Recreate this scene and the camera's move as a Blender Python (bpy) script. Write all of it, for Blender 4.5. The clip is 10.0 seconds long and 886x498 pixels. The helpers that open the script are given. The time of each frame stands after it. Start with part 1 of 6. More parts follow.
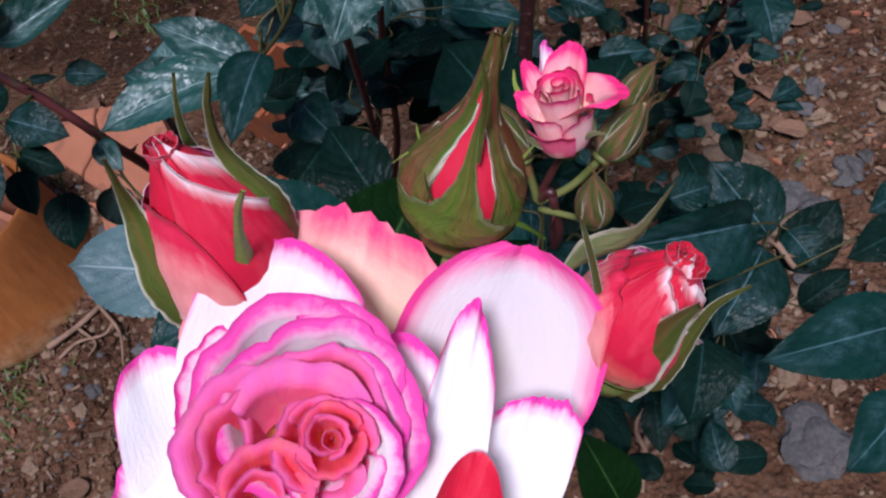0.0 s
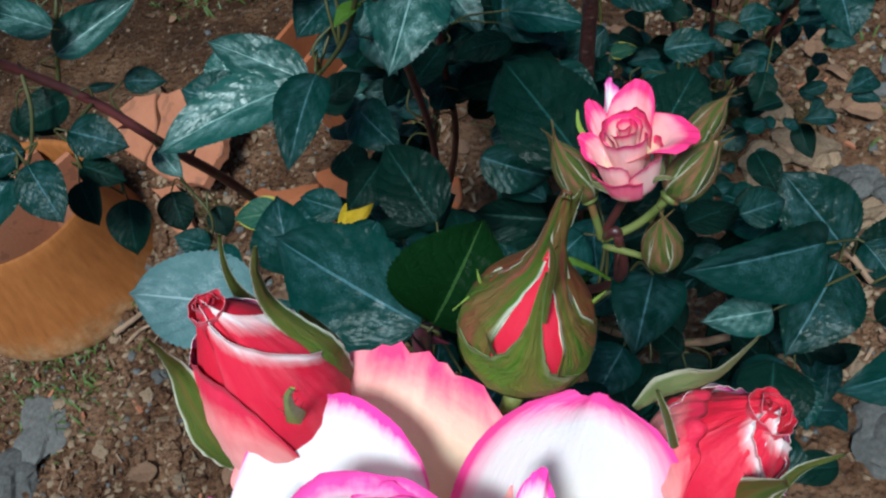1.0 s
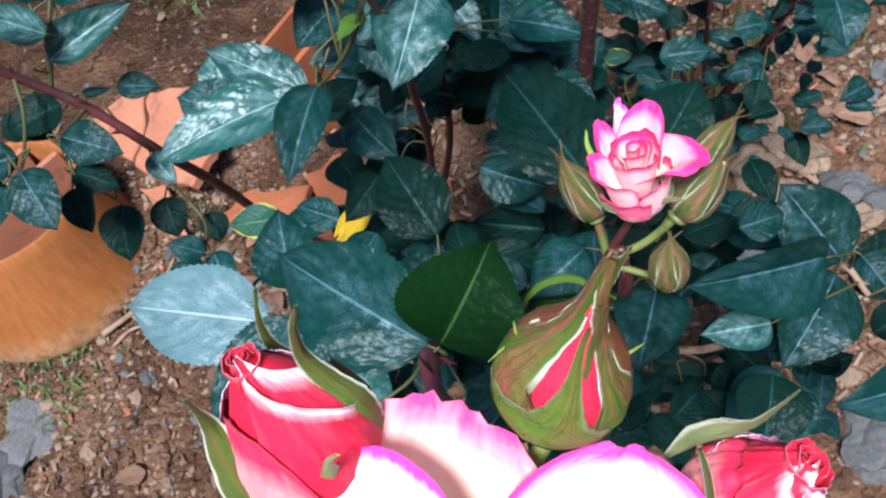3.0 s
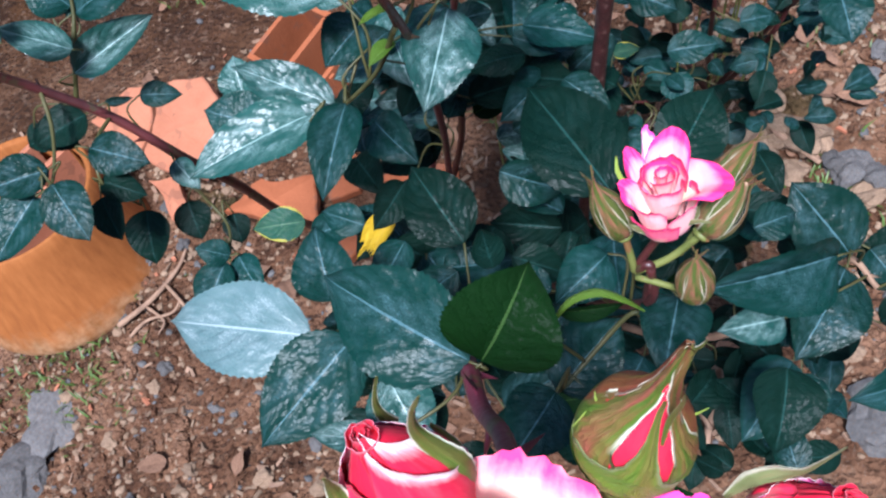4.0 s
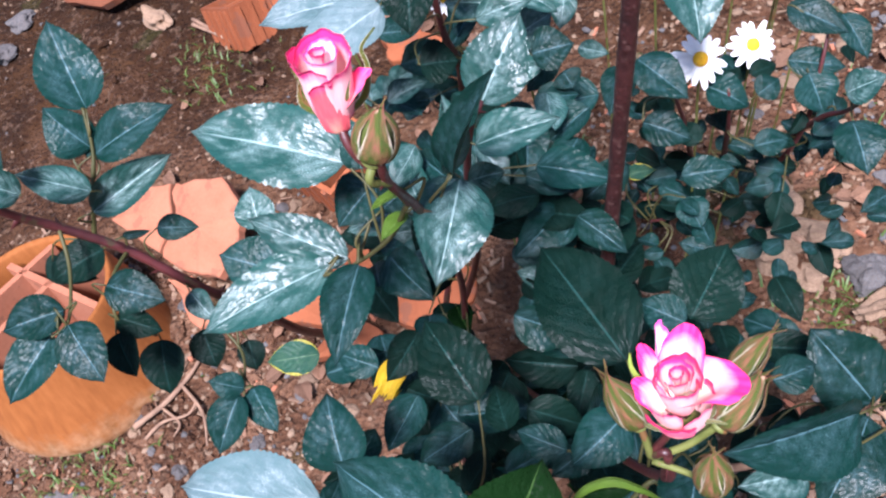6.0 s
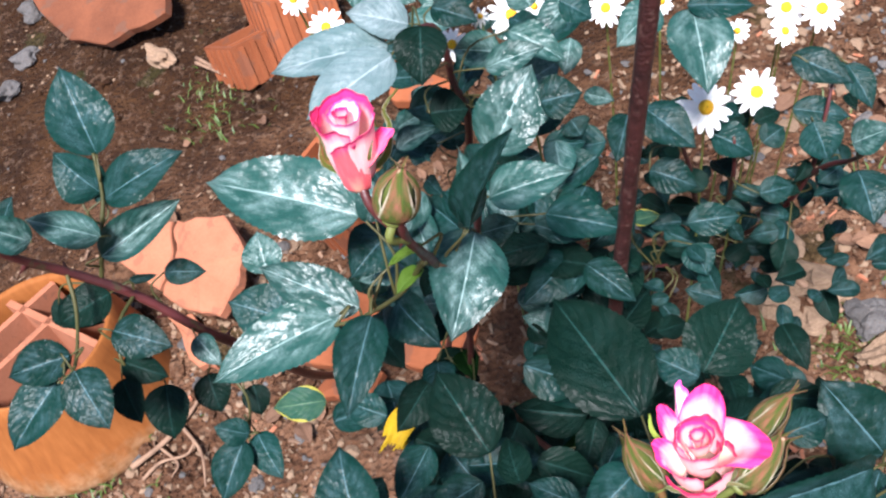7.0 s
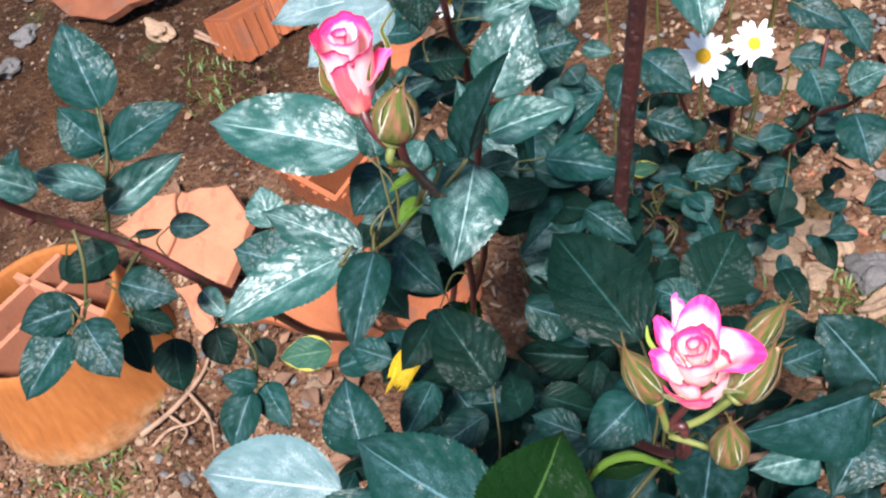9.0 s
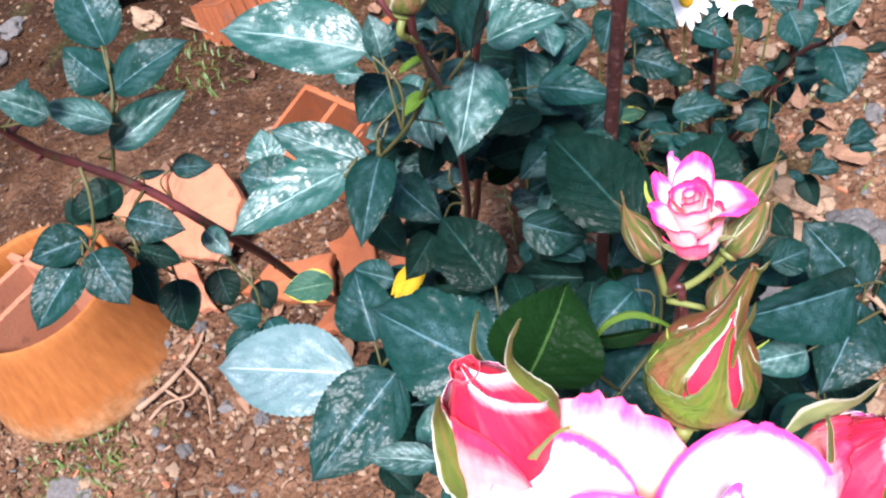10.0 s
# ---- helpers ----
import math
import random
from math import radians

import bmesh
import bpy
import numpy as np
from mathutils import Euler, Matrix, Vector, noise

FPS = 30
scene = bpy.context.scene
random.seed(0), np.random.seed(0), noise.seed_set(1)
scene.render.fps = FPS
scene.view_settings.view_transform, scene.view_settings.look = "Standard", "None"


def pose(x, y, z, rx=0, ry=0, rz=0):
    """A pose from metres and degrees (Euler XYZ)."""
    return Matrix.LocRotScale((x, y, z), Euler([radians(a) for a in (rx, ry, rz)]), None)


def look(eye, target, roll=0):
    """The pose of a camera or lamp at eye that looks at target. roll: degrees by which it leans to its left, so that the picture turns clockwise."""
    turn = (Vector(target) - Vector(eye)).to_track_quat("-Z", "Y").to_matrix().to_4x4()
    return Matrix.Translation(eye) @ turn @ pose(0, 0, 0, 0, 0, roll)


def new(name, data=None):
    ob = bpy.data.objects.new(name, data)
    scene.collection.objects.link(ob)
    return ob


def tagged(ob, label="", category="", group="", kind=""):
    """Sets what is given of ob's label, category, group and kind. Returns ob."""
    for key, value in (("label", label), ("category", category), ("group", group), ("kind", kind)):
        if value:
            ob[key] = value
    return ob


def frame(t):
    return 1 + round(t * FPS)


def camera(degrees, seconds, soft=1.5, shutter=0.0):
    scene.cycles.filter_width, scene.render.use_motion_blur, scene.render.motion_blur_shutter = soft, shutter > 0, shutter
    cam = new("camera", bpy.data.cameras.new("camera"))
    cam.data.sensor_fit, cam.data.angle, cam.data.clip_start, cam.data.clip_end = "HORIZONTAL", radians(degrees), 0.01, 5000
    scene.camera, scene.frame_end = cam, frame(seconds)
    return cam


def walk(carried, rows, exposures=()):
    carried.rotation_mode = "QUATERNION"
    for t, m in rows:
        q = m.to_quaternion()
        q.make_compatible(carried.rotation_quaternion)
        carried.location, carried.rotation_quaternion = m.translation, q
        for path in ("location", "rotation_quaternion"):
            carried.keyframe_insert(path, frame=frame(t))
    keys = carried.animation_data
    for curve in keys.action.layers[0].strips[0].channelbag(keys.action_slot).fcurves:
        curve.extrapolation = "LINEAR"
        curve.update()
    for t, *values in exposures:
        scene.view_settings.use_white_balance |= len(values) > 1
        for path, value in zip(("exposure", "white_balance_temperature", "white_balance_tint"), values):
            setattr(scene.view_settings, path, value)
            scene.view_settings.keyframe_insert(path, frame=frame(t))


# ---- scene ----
cam = camera(51.26, 10.0, soft=2.3)
ROWS = [
    (0.0, 0.0001, -0.0039, 1.3042, 35.33, 8.00, -11.17),
    (0.5, 0.0095, 0.0144, 1.3013, 34.86, 8.75, -9.86),
    (1.0, 0.0085, 0.0346, 1.3153, 33.38, 11.16, -9.29),
    (1.5, 0.0179, 0.0458, 1.3084, 32.70, 10.97, -9.49),
    (2.0, 0.0042, 0.0455, 1.3146, 33.33, 10.01, -9.76),
    (3.5, -0.0020, 0.0491, 1.3300, 32.45, 10.40, -9.58),
    (4.0, -0.0113, 0.0566, 1.3579, 31.06, 10.79, -10.88),
    (4.5, -0.0077, 0.0758, 1.3708, 31.54, 11.20, -11.81),
    (5.0, 0.0015, 0.0874, 1.3701, 32.99, 11.64, -12.20),
    (5.5, 0.0038, 0.0994, 1.3713, 33.61, 11.36, -12.16),
    (6.0, 0.0081, 0.1077, 1.3872, 35.22, 11.86, -10.37),
    (7.5, -0.0047, 0.1206, 1.3968, 37.58, 11.21, -10.27),
    (8.0, -0.0078, 0.1190, 1.3955, 36.95, 11.63, -10.30),
    (8.5, -0.0124, 0.1101, 1.3894, 36.10, 11.70, -10.67),
    (9.0, -0.0059, 0.0896, 1.3865, 36.03, 12.17, -10.93),
    (9.5, -0.0172, 0.0629, 1.3788, 36.13, 11.16, -11.26),
    (10.0, -0.0392, 0.0189, 1.3671, 36.45, 11.96, -12.47),
]
walk(cam, [(t, pose(x, y, z, rx, ry, rz)) for t, x, y, z, rx, ry, rz in ROWS],
     exposures=[(0.0, 0.15, 5600, 20), (0.5, 0.16, 5420, -3), (1.0, 0.42, 5350, -9), (2.0, 1.44, 5200, -6), (3.5, 1.31, 5450, 11), (4.5, 1.6, 5400, 13), (6.0, 1.68, 5700, 22), (8.0, 1.64, 6200, 7), (10.0, 1.96, 5950, 16)])

# ---- daylight: bright overcast sky and a broad soft sun ----
world = bpy.data.worlds.new("overcast_sky")
scene.world = world
world.use_nodes = True
wn = world.node_tree.nodes
sky = wn.new("ShaderNodeTexSky")
sky.sky_type = "NISHITA"
sky.sun_disc = False
sky.sun_elevation, sky.sun_rotation = radians(66), radians(195)
sky.air_density, sky.dust_density = 1.0, 1.2
wn["Background"].inputs["Strength"].default_value = 0.052
world.node_tree.links.new(sky.outputs["Color"], wn["Background"].inputs["Color"])
sun_data = bpy.data.lights.new("sun", "SUN")
sun_data.energy, sun_data.angle, sun_data.color = 4.1, radians(13), (1.0, 0.965, 0.93)
sun = new("sun", sun_data)
sun.matrix_world = look((-0.5, -1.4, 4.2), (0, 0.5, 0.5))


# ---- materials ----
class Nodes:
    """A small wrapper to wire a material's nodes."""

    def __init__(self, name, rough=0.6, spec=0.5):
        self.m = bpy.data.materials.new(name)
        self.m.use_nodes = True
        self.t = self.m.node_tree
        self.p = self.t.nodes["Principled BSDF"]
        self.p.inputs["Roughness"].default_value = rough
        self.p.inputs["Specular IOR Level"].default_value = spec

    def node(self, kind, **values):
        n = self.t.nodes.new("ShaderNode" + kind)
        for key, value in values.items():
            n.inputs[key.replace("_", " ")].default_value = value
        return n

    def link(self, a, b):
        self.t.links.new(a, b)

    def math(self, op, a, b=0.0):
        n = self.t.nodes.new("ShaderNodeMath")
        n.operation = op
        for i, v in enumerate((a, b)):
            if isinstance(v, (int, float)):
                n.inputs[i].default_value = v
            else:
                self.link(v, n.inputs[i])
        return n.outputs[0]

    def noise(self, scale, detail=4, rough=0.55, coords=None):
        n = self.node("TexNoise", Scale=scale, Detail=detail, Roughness=rough)
        self.link(coords or self.node("TexCoord").outputs["Object"], n.inputs["Vector"])
        return n.outputs["Fac"]

    def place(self):
        return self.node("NewGeometry").outputs["Position"]

    def ramp(self, fac, *stops):
        n = self.t.nodes.new("ShaderNodeValToRGB")
        e = n.color_ramp.elements
        while len(e) < len(stops):
            e.new(0.5)
        for i, (pos, col) in enumerate(stops):
            e[i].position, e[i].color = pos, (*col, 1)
        self.link(fac, n.inputs["Fac"])
        return n.outputs["Color"]

    def mix(self, fac, a, b, how="MIX"):
        n = self.t.nodes.new("ShaderNodeMix")
        n.data_type, n.blend_type = "RGBA", how
        for i, v in ((0, fac), (6, a), (7, b)):
            if isinstance(v, (int, float)):
                n.inputs[i].default_value = v
            elif isinstance(v, tuple):
                n.inputs[i].default_value = (*v, 1)
            else:
                self.link(v, n.inputs[i])
        return n.outputs[2]

    def done(self, colour, bump=None, strength=0.3, distance=0.002, rough=None):
        self.link(colour, self.p.inputs["Base Color"])
        if bump is not None:
            b = self.node("Bump", Strength=strength, Distance=distance)
            self.link(bump, b.inputs["Height"])
            self.link(b.outputs["Normal"], self.p.inputs["Normal"])
        if rough is not None:
            self.link(rough, self.p.inputs["Roughness"])
        return self.m

    def thin(self, amount, colour):
        """Lets part of the light shine through a thin sheet."""
        out = self.t.nodes["Material Output"]
        tr = self.node("BsdfTranslucent")
        self.link(colour, tr.inputs["Color"])
        mx = self.t.nodes.new("ShaderNodeMixShader")
        mx.inputs[0].default_value = amount
        self.link(self.p.outputs[0], mx.inputs[1])
        self.link(tr.outputs[0], mx.inputs[2])
        self.link(mx.outputs[0], out.inputs["Surface"])


# bloom: strength of the glints and sheen painted into the leaf's colour
def leaf_material(name, dark, light, vein, rough=0.40, coat=0.5, edge=None, bloom=0.7):
    k = Nodes(name, rough)
    uv = k.node("TexCoord").outputs["UV"]
    sep = k.node("SeparateXYZ")
    k.link(uv, sep.inputs[0])
    side = k.math("ABSOLUTE", k.math("SUBTRACT", sep.outputs[0], 0.5))
    wob = k.noise(6, 3, coords=uv)
    slant = k.math("SUBTRACT", k.math("MULTIPLY", sep.outputs[1], 1.0), k.math("MULTIPLY", side, 0.75))
    wave = k.math("SINE", k.math("MULTIPLY", k.math("ADD", slant, k.math("MULTIPLY", wob, 0.09)), 47.0))
    wave = k.math("ADD", k.math("MULTIPLY", wave, 0.5), 0.5)
    rib = k.math("LESS_THAN", side, 0.013)
    info = k.node("ObjectInfo").outputs["Random"]
    blot = k.noise(9, 5, coords=uv)
    base = k.mix(k.math("ADD", k.math("MULTIPLY", info, 0.6), k.math("MULTIPLY", blot, 0.5)), dark, light)
    shift = k.node("VectorMath")
    shift.operation = "ADD"
    k.link(uv, shift.inputs[0])
    k.link(k.math("MULTIPLY", info, 40.0), shift.inputs[1])
    shifted = shift.outputs[0]
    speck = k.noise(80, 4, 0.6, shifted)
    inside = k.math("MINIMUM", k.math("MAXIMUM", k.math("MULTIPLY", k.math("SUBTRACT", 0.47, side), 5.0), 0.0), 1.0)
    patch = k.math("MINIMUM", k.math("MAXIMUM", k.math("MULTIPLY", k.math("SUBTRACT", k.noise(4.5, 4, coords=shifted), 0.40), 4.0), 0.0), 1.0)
    # pale specks in the base colour stand for glints on the glossy skin
    painted_glints = k.math("MINIMUM", k.math("MAXIMUM", k.math("MULTIPLY", k.math("SUBTRACT", speck, 0.55), 12.0), 0.0), 1.0)
    painted_glints = k.math("MULTIPLY", k.math("MULTIPLY", painted_glints, inside), k.math("ADD", k.math("MULTIPLY", patch, 0.85), 0.1))
    base = k.mix(k.math("MULTIPLY", painted_glints, bloom * 0.42), base, vein)
    # gloss between the veins, painted as a pale veil over the colour
    painted_sheen = k.math("MULTIPLY", k.math("MULTIPLY", patch, inside), k.math("SUBTRACT", 1.0, k.math("MULTIPLY", wave, 0.55)))
    base = k.mix(k.math("MULTIPLY", painted_sheen, bloom * 0.17), base, vein)
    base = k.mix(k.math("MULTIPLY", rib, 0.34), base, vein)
    if edge:
        rim = k.math("GREATER_THAN", k.math("ADD", side, k.math("MULTIPLY", k.noise(1.6, 2, coords=uv), 0.7)), 0.80)
        base = k.mix(k.math("MULTIPLY", rim, 0.8), base, edge)
    height = k.math("ADD", k.math("MULTIPLY", k.math("POWER", wave, 3.0), -0.35), k.math("MULTIPLY", k.noise(42, 5, 0.6, shifted), 1.5))
    k.p.inputs["Specular IOR Level"].default_value = 0.06
    blister = k.node("TexVoronoi", Scale=19.0)
    blister.feature = "SMOOTH_F1"
    k.link(shifted, blister.inputs["Vector"])
    drops = k.node("Bump", Strength=0.5, Distance=0.0009)
    domes = k.math("ADD", k.math("MULTIPLY", blister.outputs["Distance"], -1.3), k.math("MULTIPLY", k.noise(30, 3, 0.5, shifted), 0.7))
    k.link(k.math("ADD", domes, k.math("MULTIPLY", wave, -0.35)), drops.inputs["Height"])
    k.link(drops.outputs["Normal"], k.p.inputs["Coat Normal"])
    k.p.inputs["Coat Weight"].default_value = coat * 0.45
    k.p.inputs["Coat Roughness"].default_value = 0.30
    r = k.math("ADD", k.math("MULTIPLY", blot, 0.25), rough - 0.1)
    k.done(base, height, 0.8, 0.0012, r)
    k.thin(0.12, k.mix(1.0, base, (0.5, 1.0, 0.25), "MULTIPLY"))
    return k.m


def petal_material(name, heart, middle, rim, start=0.74, end=0.97, glow=0.2, mess=1.0, flush=None):
    k = Nodes(name, 0.55, 0.2)
    uv = k.node("TexCoord").outputs["UV"]
    sep = k.node("SeparateXYZ")
    k.link(uv, sep.inputs[0])
    side = k.math("MULTIPLY", k.math("ABSOLUTE", k.math("SUBTRACT", sep.outputs[0], 0.5)), 2.0)
    reach = k.math("MAXIMUM", k.math("MULTIPLY", side, k.math("ADD", 0.72, k.math("MULTIPLY", sep.outputs[1], 0.28))), sep.outputs[1])
    cloud = k.noise(5, 4, coords=uv)
    streak = k.node("TexNoise", Scale=7.0, Detail=3.0)
    stretch = k.node("Mapping")
    stretch.inputs["Scale"].default_value = (5, 0.8, 1)
    k.link(uv, stretch.inputs[0])
    k.link(stretch.outputs[0], streak.inputs["Vector"])
    fac = k.math("ADD", reach, k.math("MULTIPLY", k.math("SUBTRACT", cloud, 0.5), 0.2 * mess))
    fac = k.math("ADD", fac, k.math("MULTIPLY", k.math("SUBTRACT", streak.outputs["Fac"], 0.5), 0.07 * mess))
    soft = tuple(a * 0.6 + b * 0.4 for a, b in zip(middle, rim))
    col = k.ramp(fac, (0.05, heart), (0.4, middle), (start, middle), (start + (end - start) * 0.6, soft), (end, rim))
    if flush:
        broad = k.node("Mapping")
        broad.inputs["Scale"].default_value = (2.6, 0.7, 1)
        k.link(uv, broad.inputs[0])
        part = k.math("MINIMUM", k.math("MAXIMUM", k.math("MULTIPLY", k.math("SUBTRACT", k.noise(2.2, 4, 0.6, broad.outputs[0]), 0.45), 5.0), 0.0), 1.0)
        col = k.mix(k.math("MULTIPLY", part, 0.3), col, flush)
    k.done(col, k.math("ADD", streak.outputs["Fac"], k.noise(28, 4, 0.6, uv)), 0.22, 0.0012)
    k.p.inputs["Sheen Weight"].default_value = 0.04
    k.thin(glow, col)
    return k.m


def mottled(name, a, b, c=None, scale=8, fine=90, rough=0.8, spec=0.3, bump=0.5, depth=0.002, per_object=0.0, world_space=False):
    k = Nodes(name, rough, spec)
    co = k.place() if world_space else None
    big, small = k.noise(scale, 5, coords=co), k.noise(fine, 4, coords=co)
    col = k.ramp(k.math("ADD", k.math("MULTIPLY", big, 0.75), k.math("MULTIPLY", small, 0.3)), (0.32, a), (0.68, b))
    if c:
        col = k.mix(k.math("MULTIPLY", k.math("GREATER_THAN", k.noise(scale * 2.3, 6, coords=co), 0.6), 0.7), col, c)
    if per_object:
        n = k.node("HueSaturation")
        k.link(k.math("ADD", 1 - per_object / 2, k.math("MULTIPLY", k.node("ObjectInfo").outputs["Random"], per_object)), n.inputs["Value"])
        k.link(col, n.inputs["Color"])
        col = n.outputs[0]
    return k.done(col, k.math("ADD", small, k.math("MULTIPLY", big, 0.6)), bump, depth)


LEAF = {
    # shaded copy of the rose leaf, near black for the bush's dim inside
    "shaded": leaf_material("shaded_rose_leaf", (0.0008, 0.006, 0.0035), (0.003, 0.017, 0.011), (0.035, 0.11, 0.10), 0.42, 0.16, None, 0.4),
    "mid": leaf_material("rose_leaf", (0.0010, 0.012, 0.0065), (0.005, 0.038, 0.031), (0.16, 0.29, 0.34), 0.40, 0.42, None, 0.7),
    # lit copy of the rose leaf: sky light is put into its colour
    "lit": leaf_material("lit_rose_leaf", (0.004, 0.030, 0.023), (0.020, 0.085, 0.070), (0.52, 0.70, 0.68), 0.42, 1.3, None, 1.15),
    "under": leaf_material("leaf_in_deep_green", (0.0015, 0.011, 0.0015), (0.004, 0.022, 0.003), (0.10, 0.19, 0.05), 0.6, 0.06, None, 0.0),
    # the sky's reflection on a flat-lying leaf, painted as whitish blue colour
    "pale": leaf_material("leaf_with_painted_sky_sheen", (0.05, 0.115, 0.115), (0.17, 0.225, 0.235), (0.60, 0.67, 0.70), 0.42, 0.5, None, 1.0),
    "young": leaf_material("young_leaf", (0.05, 0.11, 0.010), (0.10, 0.17, 0.02), (0.2, 0.3, 0.08), 0.42, 0.2),
    "yellow": leaf_material("yellow_leaf", (0.40, 0.25, 0.012), (0.60, 0.40, 0.02), (0.35, 0.22, 0.05), 0.5, 0.1),
    "edged": leaf_material("yellow_edged_leaf", (0.012, 0.045, 0.03), (0.025, 0.08, 0.05), (0.2, 0.3, 0.15), 0.4, 0.3, (0.42, 0.36, 0.05)),
    "dry": mottled("dry_leaf", (0.08, 0.035, 0.02), (0.2, 0.11, 0.065), scale=25, per_object=0.5),
}
PETAL = {
    "white": petal_material("white_petal_with_pink_rim", (0.95, 0.9, 0.8), (0.97, 0.92, 0.93), (0.92, 0.06, 0.42), 0.86, 0.97, 0.3, 0.7),
    "cream": petal_material("cream_petal_with_pink_rim", (0.94, 0.8, 0.55), (0.95, 0.72, 0.5), (0.90, 0.05, 0.2), 0.52, 0.97, 0.2, 1.3, (0.96, 0.80, 0.6)),
    "blush": petal_material("blush_petal", (0.80, 0.72, 0.66), (0.80, 0.70, 0.71), (0.88, 0.06, 0.32), 0.72, 0.94),
    "inner": petal_material("coral_inner_petal", (0.97, 0.24, 0.04), (0.98, 0.11, 0.17), (0.98, 0.18, 0.42), 0.72, 0.99, 0.5, 1.4, (0.98, 0.36, 0.2)),
    "red": petal_material("red_bud_petal", (0.55, 0.012, 0.03), (0.68, 0.012, 0.045), (0.78, 0.06, 0.10), 0.97, 1.05, 0.25, 1.0, (0.86, 0.10, 0.14)),
    "bicolour": petal_material("pink_and_white_petal", (0.92, 0.8, 0.5), (0.95, 0.62, 0.57), (0.9, 0.035, 0.2), 0.58, 0.90),
    "pinkish": petal_material("pink_petal_with_cream_base", (0.92, 0.72, 0.45), (0.93, 0.45, 0.45), (0.9, 0.03, 0.19), 0.52, 0.88),
    "lip": petal_material("white_petal_with_thin_pink_lip", (0.95, 0.86, 0.74), (0.97, 0.93, 0.94), (0.93, 0.10, 0.50), 0.80, 0.97, 0.4),
    "fold": petal_material("red_petal_with_white_fold", (0.88, 0.34, 0.2), (0.70, 0.015, 0.055), (0.97, 0.82, 0.80), 0.87, 0.95, 0.3, 0.6, (0.90, 0.16, 0.2)),
    "coral": petal_material("coral_petal_with_pink_lip", (0.98, 0.46, 0.06), (0.99, 0.09, 0.20), (0.98, 0.22, 0.54), 0.66, 0.97, 0.45, 1.4, (0.99, 0.24, 0.28)),
    "green": petal_material("green_bud", (0.04, 0.07, 0.012), (0.08, 0.10, 0.022), (0.5, 0.3, 0.2), 0.8, 1.05),
    "ring": petal_material("white_petal_with_broad_pink_rim", (0.95, 0.66, 0.52), (0.96, 0.88, 0.90), (0.93, 0.09, 0.48), 0.66, 0.95, 0.4, 1.3),
    "glow": petal_material("hot_pink_petal_with_orange_foot", (0.98, 0.55, 0.10), (0.99, 0.15, 0.31), (0.96, 0.20, 0.58), 0.62, 0.97, 0.45, 1.4, (0.99, 0.34, 0.42)),
    "coral_out": petal_material("coral_petal_back", (0.95, 0.5, 0.35), (0.92, 0.13, 0.16), (0.93, 0.07, 0.3), 0.8, 0.97, 0.25, 1.2, (0.95, 0.3, 0.34)),
    "cream_out": petal_material("cream_petal_back_with_pink_rim", (0.90, 0.24, 0.30), (0.95, 0.56, 0.54), (0.92, 0.045, 0.26), 0.78, 0.95, 0.2, 1.3, (0.95, 0.42, 0.5)),
    "fold_out": petal_material("deep_pink_petal_back", (0.92, 0.62, 0.42), (0.90, 0.12, 0.24), (0.90, 0.035, 0.22), 0.6, 0.9, 0.2, 1.2, (0.93, 0.35, 0.42)),
    "flame": petal_material("cream_and_red_bud_petal", (0.95, 0.80, 0.62), (0.93, 0.42, 0.38), (0.70, 0.02, 0.07), 0.45, 0.92, 0.2, 1.6, (0.80, 0.06, 0.12)),
    "crimson": petal_material("crimson_petal_with_cream_foot", (0.93, 0.62, 0.40), (0.64, 0.022, 0.06), (0.85, 0.20, 0.26), 0.88, 1.0, 0.2, 1.3, (0.93, 0.26, 0.32)),
    "daisy": petal_material("daisy_petal", (0.8, 0.8, 0.74), (0.87, 0.87, 0.85), (0.88, 0.88, 0.87)),
}


def sepal_material(name, a, b, flush, amount, rim=0.85, inset=0.92, start=-1.0):
    k = Nodes(name, 0.5, 0.25)
    uv = k.node("TexCoord").outputs["UV"]
    sep = k.node("SeparateXYZ")
    k.link(uv, sep.inputs[0])
    side = k.math("MULTIPLY", k.math("ABSOLUTE", k.math("SUBTRACT", sep.outputs[0], 0.5)), 2.0)
    cloud = k.noise(4, 5, 0.6, uv)
    col = k.mix(cloud, a, b)
    fl = k.math("MULTIPLY", k.math("MINIMUM", k.math("MAXIMUM", k.math("MULTIPLY", k.math("SUBTRACT", k.noise(2.2, 4, 0.6, uv), 0.42), 5.0), 0.0), 1.0), amount)
    col = k.mix(fl, col, flush)
    rib = k.math("LESS_THAN", side, 0.07)
    col = k.mix(k.math("MULTIPLY", rib, 0.1), col, (0.2, 0.24, 0.06))
    margin = k.math("MULTIPLY", k.math("SUBTRACT", k.math("ADD", side, k.math("MULTIPLY", k.noise(9, 4, 0.6, uv), 0.3)), inset), 7.0)
    margin = k.math("MINIMUM", k.math("MAXIMUM", margin, 0.0), 1.0)
    margin = k.math("MULTIPLY", margin, k.math("MINIMUM", k.math("MAXIMUM", k.math("MULTIPLY", k.math("SUBTRACT", 0.6, sep.outputs[1]), 7.0), 0.0), 1.0))
    margin = k.math("MULTIPLY", margin, k.math("MINIMUM", k.math("MAXIMUM", k.math("MULTIPLY", k.math("SUBTRACT", sep.outputs[1], start), 25.0), 0.0), 1.0))
    col = k.mix(k.math("MULTIPLY", margin, rim), col, (0.78, 0.74, 0.58))
    return k.done(col, k.math("ADD", k.noise(40, 4, 0.6, uv), k.math("MULTIPLY", k.noise(7, 4, 0.6, uv), 1.6)), 0.7, 0.0016)


